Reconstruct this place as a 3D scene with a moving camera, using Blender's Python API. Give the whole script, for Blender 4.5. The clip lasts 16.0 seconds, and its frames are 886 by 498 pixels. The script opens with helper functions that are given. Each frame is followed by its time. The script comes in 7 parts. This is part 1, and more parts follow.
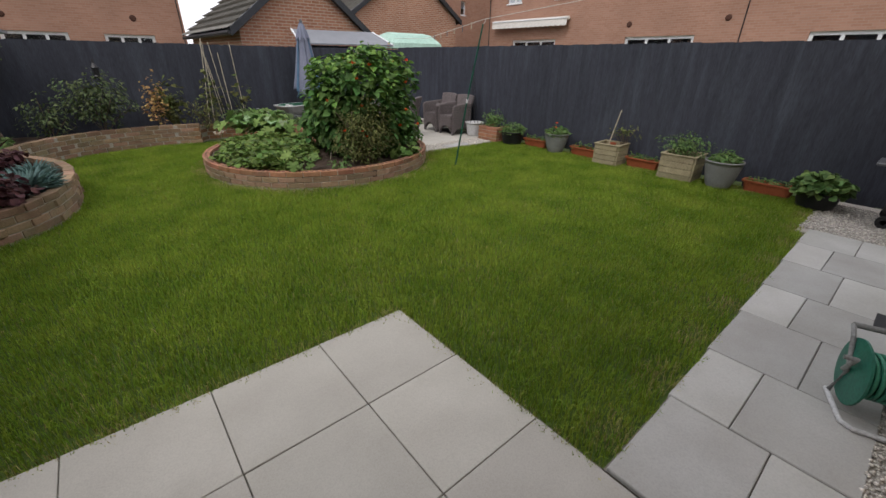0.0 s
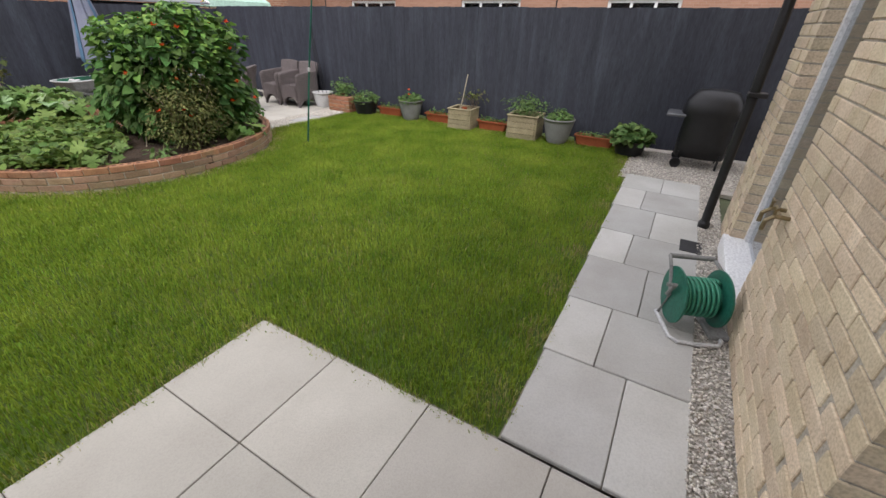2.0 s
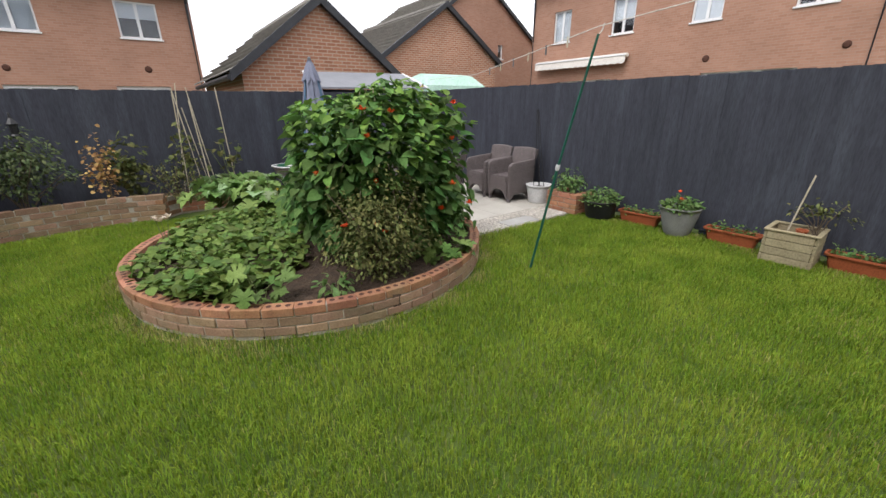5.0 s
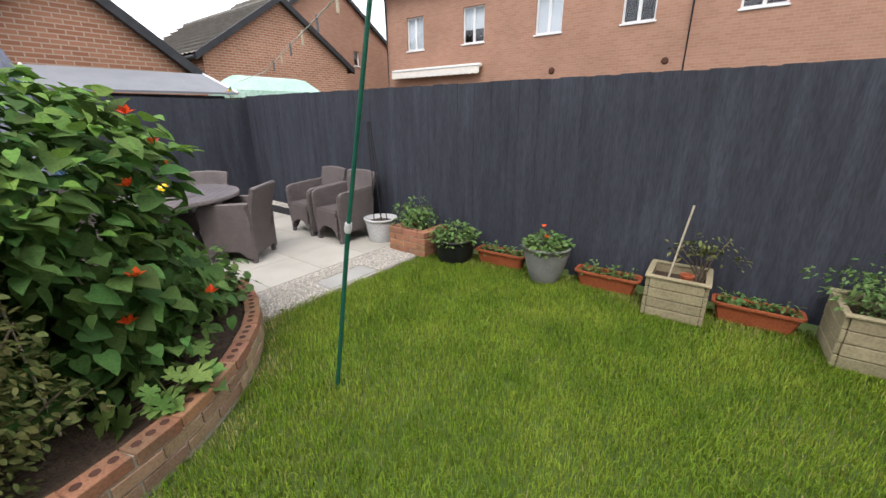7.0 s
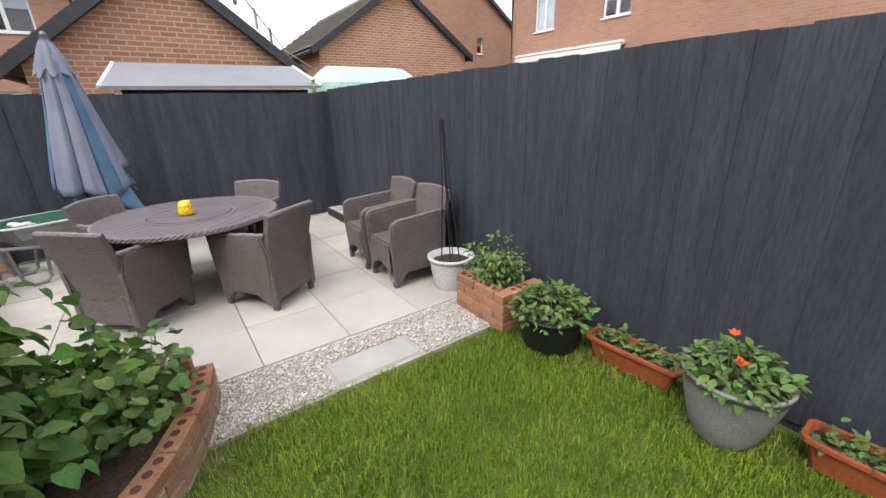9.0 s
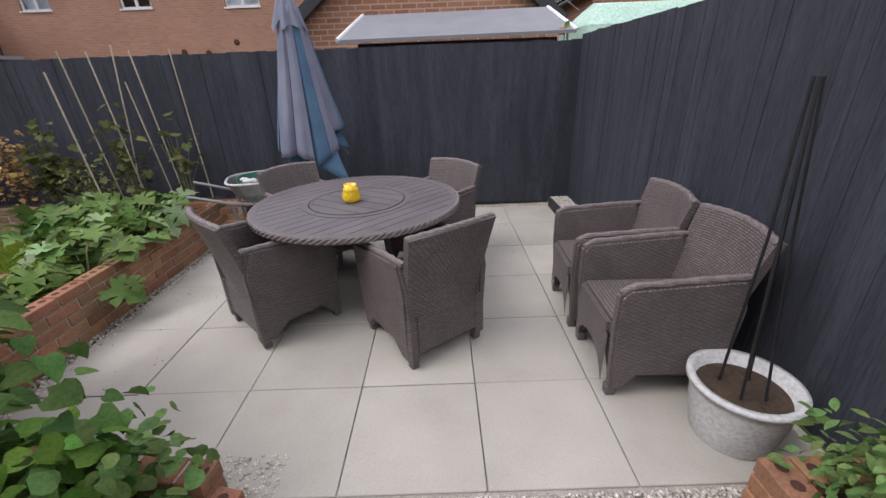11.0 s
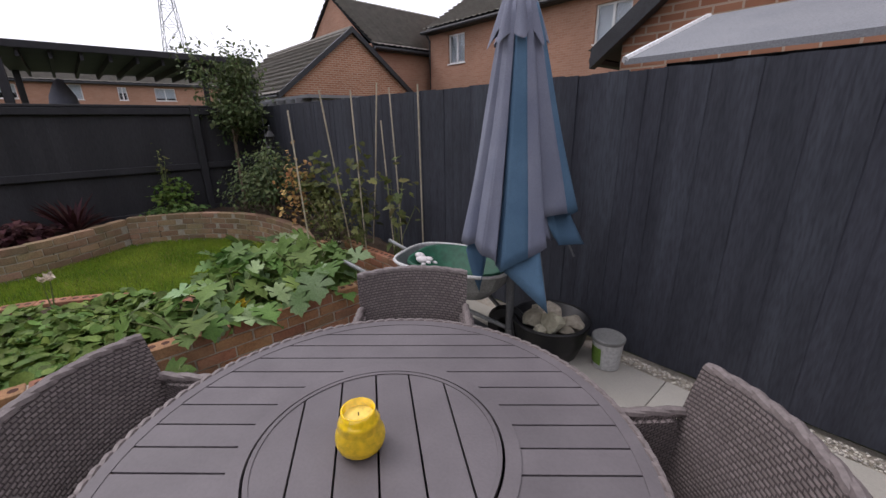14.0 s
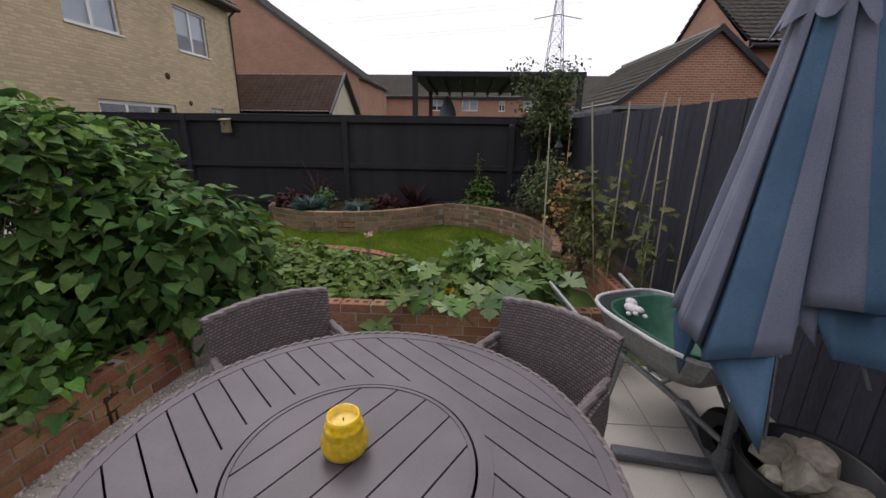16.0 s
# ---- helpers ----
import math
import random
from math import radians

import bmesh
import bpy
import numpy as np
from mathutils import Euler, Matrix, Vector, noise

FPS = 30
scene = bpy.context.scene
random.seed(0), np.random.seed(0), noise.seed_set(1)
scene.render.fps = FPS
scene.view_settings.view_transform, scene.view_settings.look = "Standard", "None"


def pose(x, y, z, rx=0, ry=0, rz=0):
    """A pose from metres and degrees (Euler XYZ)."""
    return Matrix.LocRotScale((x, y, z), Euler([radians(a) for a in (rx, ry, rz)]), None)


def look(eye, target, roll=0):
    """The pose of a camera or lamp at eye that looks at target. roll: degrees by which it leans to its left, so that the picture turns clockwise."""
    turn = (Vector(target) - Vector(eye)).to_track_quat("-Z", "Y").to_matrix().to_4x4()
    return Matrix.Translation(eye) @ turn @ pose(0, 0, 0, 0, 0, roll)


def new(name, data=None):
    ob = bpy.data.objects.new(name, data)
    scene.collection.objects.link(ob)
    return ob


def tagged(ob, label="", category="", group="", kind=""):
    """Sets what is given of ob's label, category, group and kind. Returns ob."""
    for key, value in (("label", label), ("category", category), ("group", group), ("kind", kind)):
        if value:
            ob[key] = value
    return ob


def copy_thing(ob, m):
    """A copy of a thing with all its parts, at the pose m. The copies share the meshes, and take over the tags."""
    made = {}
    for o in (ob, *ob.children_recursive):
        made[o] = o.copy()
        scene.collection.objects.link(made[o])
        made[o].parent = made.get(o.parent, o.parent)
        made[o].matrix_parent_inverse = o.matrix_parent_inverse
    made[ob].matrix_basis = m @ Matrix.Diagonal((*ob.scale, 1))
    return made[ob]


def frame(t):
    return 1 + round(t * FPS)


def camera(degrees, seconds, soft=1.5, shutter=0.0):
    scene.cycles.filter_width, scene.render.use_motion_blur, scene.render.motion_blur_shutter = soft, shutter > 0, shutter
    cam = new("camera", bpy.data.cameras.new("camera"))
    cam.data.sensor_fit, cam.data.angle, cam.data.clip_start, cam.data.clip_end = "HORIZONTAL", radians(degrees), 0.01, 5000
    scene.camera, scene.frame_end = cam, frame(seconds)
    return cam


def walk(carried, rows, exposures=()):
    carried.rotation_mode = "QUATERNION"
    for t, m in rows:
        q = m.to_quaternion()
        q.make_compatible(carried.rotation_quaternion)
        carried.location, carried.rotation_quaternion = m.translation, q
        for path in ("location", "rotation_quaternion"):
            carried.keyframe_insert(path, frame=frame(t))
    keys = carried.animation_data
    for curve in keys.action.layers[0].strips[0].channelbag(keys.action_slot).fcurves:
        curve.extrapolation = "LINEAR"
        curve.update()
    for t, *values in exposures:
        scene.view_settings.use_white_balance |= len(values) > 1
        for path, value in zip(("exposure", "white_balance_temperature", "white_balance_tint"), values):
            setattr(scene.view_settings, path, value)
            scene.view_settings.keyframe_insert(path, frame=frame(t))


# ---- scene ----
cam = camera(96.5, 16.0)
PATH = [
    (0, (-0.188, 0.384, 1.597), (0.974, 1.761, 0.729), 0.8),
    (0.5, (-0.262, 0.262, 1.594), (0.878, 1.569, 0.599), 0.9),
    (1, (-0.244, 0.226, 1.598), (0.9, 1.521, 0.59), 0.6),
    (1.5, (-0.115, 0.241, 1.6), (1.247, 1.301, 0.591), 0.8),
    (2, (-0.019, 0.473, 1.602), (1.492, 1.332, 0.612), 1.4),
    (2.5, (0.128, 0.812, 1.601), (1.477, 2.019, 0.75), 0.6),
    (3, (0.329, 1.11, 1.647), (1.368, 2.691, 1.0), -0.8),
    (3.5, (0.551, 1.496, 1.624), (1.506, 3.127, 0.97), -1.0),
    (5.8, (1.945, 3.157, 1.535), (3.098, 4.642, 0.852), -0.6),
    (6, (2.135, 3.184, 1.564), (3.28, 4.686, 0.908), -1.3),
    (6.5, (2.531, 3.291, 1.544), (3.826, 4.674, 0.903), -0.9),
    (7, (2.967, 3.537, 1.548), (4.474, 4.681, 0.9), -0.4),
    (7.5, (3.379, 3.708, 1.497), (4.923, 4.798, 0.84), -0.9),
    (8, (3.763, 3.916, 1.547), (5.276, 5.045, 0.886), -0.7),
    (8.5, (4.138, 4.173, 1.524), (5.486, 5.499, 0.872), -1.4),
    (9, (4.423, 4.438, 1.566), (5.502, 5.979, 0.887), -1.6),
    (9.5, (4.733, 4.752, 1.569), (5.426, 6.501, 0.89), -1.8),
    (9.7, (4.832, 4.868, 1.582), (5.365, 6.673, 0.907), -1.8),
    (11.8, (5.32, 6.459, 1.479), (5.138, 8.257, 0.622), -2.4),
    (12, (5.374, 6.588, 1.499), (5.129, 8.412, 0.74), -2.2),
    (12.5, (5.458, 7.062, 1.474), (4.976, 8.88, 0.796), -2.5),
    (13, (5.523, 7.452, 1.515), (4.696, 9.149, 0.855), -2.0),
    (13.5, (5.464, 7.826, 1.526), (4.435, 9.421, 0.895), -1.6),
    (14, (5.302, 8.123, 1.542), (3.894, 9.402, 0.923), -0.9),
    (14.5, (5.123, 8.38, 1.528), (3.328, 9.049, 0.951), -0.6),
    (15, (5.107, 8.578, 1.547), (3.233, 8.961, 0.962), 0.2),
    (15.5, (5.265, 8.746, 1.544), (3.363, 8.937, 0.958), 0.3),
    (16, (5.403, 8.827, 1.578), (3.491, 8.722, 1.001), 0.8),
]
# ---- world ----
EXPOSURES = [(0, 0.03, 6450, 13), (0.5, 0.2, 6450, 13), (1, 0.22, 6450, 13), (1.5, 0.3, 6450, 14), (2, 0.55, 6450, 14), (3.5, 0.5, 6480, 13), (6, 0.6, 6450, 12), (7, 0.65, 6450, 12), (9, 0.80, 6450, 13), (9.7, 0.64, 6450, 14), (11.8, 0.1, 6280, 18), (12.5, 0.08, 6280, 18), (13.5, 0.12, 6300, 18), (14, -0.02, 6350, 18), (16, -0.25, 6400, 18)]
walk(cam, [(t, look(e, g, r)) for t, e, g, r in PATH], EXPOSURES)

world = bpy.data.worlds.new("overcast_sky")
scene.world = world
world.use_nodes = True
wn, wl = world.node_tree.nodes, world.node_tree.links
wn.clear()
sky = wn.new("ShaderNodeTexSky")
sky.sky_type = "NISHITA"
sky.sun_disc = False
sky.sun_elevation, sky.sun_rotation = radians(54.3), radians(243.4)
sky_low = wn.new("ShaderNodeMixRGB")
sky_low.blend_type = "MULTIPLY"
sky_low.inputs[0].default_value = 1.0
sky_low.inputs[2].default_value = (0.12, 0.12, 0.12, 1)
wl.new(sky.outputs[0], sky_low.inputs[1])
cloud_noise = wn.new("ShaderNodeTexNoise")
cloud_noise.inputs["Scale"].default_value = 2.2
cloud_noise.inputs["Detail"].default_value = 5
cloud_ramp = wn.new("ShaderNodeValToRGB")
cloud_ramp.color_ramp.elements[0].position, cloud_ramp.color_ramp.elements[0].color = 0.3, (0.86, 0.87, 0.92, 1)
cloud_ramp.color_ramp.elements[1].position, cloud_ramp.color_ramp.elements[1].color = 0.7, (1.02, 1.01, 1.02, 1)
wl.new(cloud_noise.outputs[0], cloud_ramp.inputs[0])
cloud = wn.new("ShaderNodeMixRGB")
cloud.inputs[0].default_value = 0.9
wl.new(sky_low.outputs[0], cloud.inputs[1])
wl.new(cloud_ramp.outputs[0], cloud.inputs[2])
bg = wn.new("ShaderNodeBackground")
bg.inputs[1].default_value = 1.35
wl.new(cloud.outputs[0], bg.inputs[0])
wo = wn.new("ShaderNodeOutputWorld")
wl.new(bg.outputs[0], wo.inputs[0])

sun = new("sun", bpy.data.lights.new("sun", "SUN"))
sun.data.energy, sun.data.angle, sun.data.color = 1.5, radians(25), (1.0, 0.97, 0.93)
sun.matrix_world = look((-9, -4.5, 14), (0, 0, 0))

# ---- materials ----


def mat(name, c1, c2, scale=8.0, rough=0.8, bump=0.3, fine=60.0, metal=0.0, vary=0.0, stain=None, stain_scale=1.2,
        stain_amount=0.5, spec=0.4, coords="pos", depth=0.004, coat=0.0, grain=0.35, stretch=None):
    """Two colours mixed by noise, a finer noise for relief, an optional third colour in stains, and tint by piece."""
    m = bpy.data.materials.new(name)
    m.use_nodes = True
    n, l = m.node_tree.nodes, m.node_tree.links
    b = n["Principled BSDF"]
    b.inputs["Roughness"].default_value, b.inputs["Metallic"].default_value = rough, metal
    b.inputs["Specular IOR Level"].default_value = spec
    b.inputs["Coat Weight"].default_value = coat
    if coords == "pos":
        vec = n.new("ShaderNodeNewGeometry").outputs["Position"]
    else:
        vec = n.new("ShaderNodeTexCoord").outputs["Object"]
    if stretch:
        mp = n.new("ShaderNodeMapping")
        mp.inputs["Scale"].default_value = stretch
        l.new(vec, mp.inputs["Vector"])
        vec = mp.outputs[0]

    def tex(s, detail=4):
        t = n.new("ShaderNodeTexNoise")
        t.inputs["Scale"].default_value, t.inputs["Detail"].default_value = s, detail
        l.new(vec, t.inputs["Vector"])
        return t.outputs[0]

    def mix(f, a, c):
        x = n.new("ShaderNodeMixRGB")
        if isinstance(f, float):
            x.inputs[0].default_value = f
        else:
            l.new(f, x.inputs[0])
        for i, v in ((1, a), (2, c)):
            if isinstance(v, tuple):
                x.inputs[i].default_value = (*v, 1)
            else:
                l.new(v, x.inputs[i])
        return x.outputs[0]

    def ramp(v, lo, hi):
        r = n.new("ShaderNodeMapRange")
        r.inputs[1].default_value, r.inputs[2].default_value = lo, hi
        l.new(v, r.inputs[0])
        return r.outputs[0]

    col = mix(ramp(tex(scale), 0.3, 0.7), c1, c2)
    fine_v = tex(fine, 6)
    if stain:
        f = ramp(tex(stain_scale), 0.5, 0.72)
        k = n.new("ShaderNodeMath")
        k.operation = "MULTIPLY"
        k.inputs[1].default_value = stain_amount
        l.new(f, k.inputs[0])
        col = mix(k.outputs[0], col, stain)
    if vary:
        a = n.new("ShaderNodeMath")
        a.operation = "ADD"
        l.new(n.new("ShaderNodeObjectInfo").outputs["Random"], a.inputs[0])
        l.new(n.new("ShaderNodeNewGeometry").outputs["Random Per Island"], a.inputs[1])
        fr = n.new("ShaderNodeMath")
        fr.operation = "FRACT"
        l.new(a.outputs[0], fr.inputs[0])
        h = n.new("ShaderNodeHueSaturation")
        v = n.new("ShaderNodeMapRange")
        v.inputs[3].default_value, v.inputs[4].default_value = 1 - vary, 1 + vary
        l.new(fr.outputs[0], v.inputs[0])
        l.new(v.outputs[0], h.inputs["Value"])
        m2 = n.new("ShaderNodeMath")
        m2.operation = "MULTIPLY"
        m2.inputs[1].default_value = 7.31
        l.new(fr.outputs[0], m2.inputs[0])
        f2 = n.new("ShaderNodeMath")
        f2.operation = "FRACT"
        l.new(m2.outputs[0], f2.inputs[0])
        v2 = n.new("ShaderNodeMapRange")
        v2.inputs[3].default_value, v2.inputs[4].default_value = 0.5 - 0.06 * vary, 0.5 + 0.06 * vary
        l.new(f2.outputs[0], v2.inputs[0])
        l.new(v2.outputs[0], h.inputs["Hue"])
        l.new(col, h.inputs["Color"])
        col = h.outputs[0]
    fine_col = n.new("ShaderNodeMixRGB")
    fine_col.blend_type = "MULTIPLY"
    fine_col.inputs[0].default_value = grain
    l.new(col, fine_col.inputs[1])
    fr2 = ramp(fine_v, 0.25, 0.6)
    l.new(fr2, fine_col.inputs[2])
    l.new(fine_col.outputs[0], b.inputs["Base Color"])
    if bump:
        bp = n.new("ShaderNodeBump")
        bp.inputs["Strength"].default_value, bp.inputs["Distance"].default_value = bump, depth
        l.new(fine_v, bp.inputs["Height"])
        l.new(bp.outputs[0], b.inputs["Normal"])
    return m


def brick_mat(name, c1, c2, mortar, bump=0.5, mortar_size=0.012):
    """Coursed brickwork on the wall's own x and z, for walls that stay far off."""
    m = bpy.data.materials.new(name)
    m.use_nodes = True
    n, l = m.node_tree.nodes, m.node_tree.links
    b = n["Principled BSDF"]
    b.inputs["Roughness"].default_value, b.inputs["Specular IOR Level"].default_value = 0.9, 0.2
    tc = n.new("ShaderNodeTexCoord")
    s = n.new("ShaderNodeSeparateXYZ")
    l.new(tc.outputs["Object"], s.inputs[0])
    add = n.new("ShaderNodeMath")
    add.operation = "ADD"
    l.new(s.outputs[0], add.inputs[0])
    l.new(s.outputs[1], add.inputs[1])
    c = n.new("ShaderNodeCombineXYZ")
    l.new(add.outputs[0], c.inputs[0])
    l.new(s.outputs[2], c.inputs[1])
    t = n.new("ShaderNodeTexBrick")
    t.inputs["Scale"].default_value = 1.0
    t.inputs["Brick Width"].default_value, t.inputs["Row Height"].default_value = 0.225, 0.075
    t.inputs["Mortar Size"].default_value, t.inputs["Mortar Smooth"].default_value = mortar_size, 0.3
    t.inputs["Color1"].default_value, t.inputs["Color2"].default_value = (*c1, 1), (*c2, 1)
    t.inputs["Mortar"].default_value = (*mortar, 1)
    l.new(c.outputs[0], t.inputs["Vector"])
    big = n.new("ShaderNodeTexNoise")
    big.inputs["Scale"].default_value, big.inputs["Detail"].default_value = 0.7, 6
    l.new(tc.outputs["Object"], big.inputs["Vector"])
    r = n.new("ShaderNodeMapRange")
    r.inputs[3].default_value, r.inputs[4].default_value = 0.72, 1.25
    l.new(big.outputs[0], r.inputs[0])
    h = n.new("ShaderNodeHueSaturation")
    l.new(t.outputs["Color"], h.inputs["Color"])
    l.new(r.outputs[0], h.inputs["Value"])
    l.new(h.outputs[0], b.inputs["Base Color"])
    bp = n.new("ShaderNodeBump")
    bp.invert = True
    bp.inputs["Strength"].default_value, bp.inputs["Distance"].default_value = bump, 0.01
    l.new(t.outputs["Fac"], bp.inputs["Height"])
    l.new(bp.outputs[0], b.inputs["Normal"])
    return m


def weave_mat(name, c1, c2, strand=0.0105, along=0.021):
    """Synthetic rattan: rows of flat strands that pass over and under the stakes."""
    m = bpy.data.materials.new(name)
    m.use_nodes = True
    n, l = m.node_tree.nodes, m.node_tree.links
    b = n["Principled BSDF"]
    b.inputs["Roughness"].default_value, b.inputs["Specular IOR Level"].default_value = 0.5, 0.35
    tc = n.new("ShaderNodeTexCoord")
    s = n.new("ShaderNodeSeparateXYZ")
    l.new(tc.outputs["Object"], s.inputs[0])
    add = n.new("ShaderNodeMath")
    add.operation = "ADD"
    l.new(s.outputs[0], add.inputs[0])
    l.new(s.outputs[1], add.inputs[1])
    lift = n.new("ShaderNodeMath")
    lift.operation = "MULTIPLY_ADD"
    lift.inputs[1].default_value = 0.55
    l.new(s.outputs[1], lift.inputs[0])
    l.new(s.outputs[2], lift.inputs[2])
    c = n.new("ShaderNodeCombineXYZ")
    l.new(add.outputs[0], c.inputs[0])
    l.new(lift.outputs[0], c.inputs[1])
    t = n.new("ShaderNodeTexBrick")
    t.inputs["Scale"].default_value = 1.0
    t.inputs["Brick Width"].default_value, t.inputs["Row Height"].default_value = along, strand
    t.inputs["Mortar Size"].default_value, t.inputs["Mortar Smooth"].default_value = strand * 0.26, 0.6
    t.inputs["Color1"].default_value, t.inputs["Color2"].default_value = (*c1, 1), (*c2, 1)
    t.inputs["Mortar"].default_value = (c1[0] * 0.5, c1[1] * 0.5, c1[2] * 0.5, 1)
    l.new(c.outputs[0], t.inputs["Vector"])
    big = n.new("ShaderNodeTexNoise")
    big.inputs["Scale"].default_value = 5
    l.new(tc.outputs["Object"], big.inputs["Vector"])
    r = n.new("ShaderNodeMapRange")
    r.inputs[3].default_value, r.inputs[4].default_value = 0.75, 1.2
    l.new(big.outputs[0], r.inputs[0])
    h = n.new("ShaderNodeHueSaturation")
    l.new(t.outputs["Color"], h.inputs["Color"])
    l.new(r.outputs[0], h.inputs["Value"])
    l.new(h.outputs[0], b.inputs["Base Color"])
    bp = n.new("ShaderNodeBump")
    bp.invert = True
    bp.inputs["Strength"].default_value, bp.inputs["Distance"].default_value = 0.9, 0.004
    l.new(t.outputs["Fac"], bp.inputs["Height"])
    l.new(bp.outputs[0], b.inputs["Normal"])
    return m


def glass_mat(name, tint=(0.9, 0.95, 1.0)):
    m = bpy.data.materials.new(name)
    m.use_nodes = True
    b = m.node_tree.nodes["Principled BSDF"]
    b.inputs["Base Color"].default_value = (*tint, 1)
    b.inputs["Roughness"].default_value, b.inputs["IOR"].default_value = 0.03, 1.45
    b.inputs["Transmission Weight"].default_value = 1.0
    return m


def leaf_mat(name, c1, c2, vary=0.35, rough=0.58, back=0.25, scale=9, **more):
    m = mat(name, c1, c2, scale=scale, rough=rough, bump=0.15, fine=90, vary=vary, spec=0.16, **more)
    n, l = m.node_tree.nodes, m.node_tree.links
    b = n["Principled BSDF"]
    tr = n.new("ShaderNodeBsdfTranslucent")
    src = b.inputs["Base Color"].links[0].from_socket
    l.new(src, tr.inputs[0])
    mx = n.new("ShaderNodeMixShader")
    mx.inputs[0].default_value = back
    l.new(b.outputs[0], mx.inputs[1])
    l.new(tr.outputs[0], mx.inputs[2])
    l.new(mx.outputs[0], n["Material Output"].inputs[0])
    return m


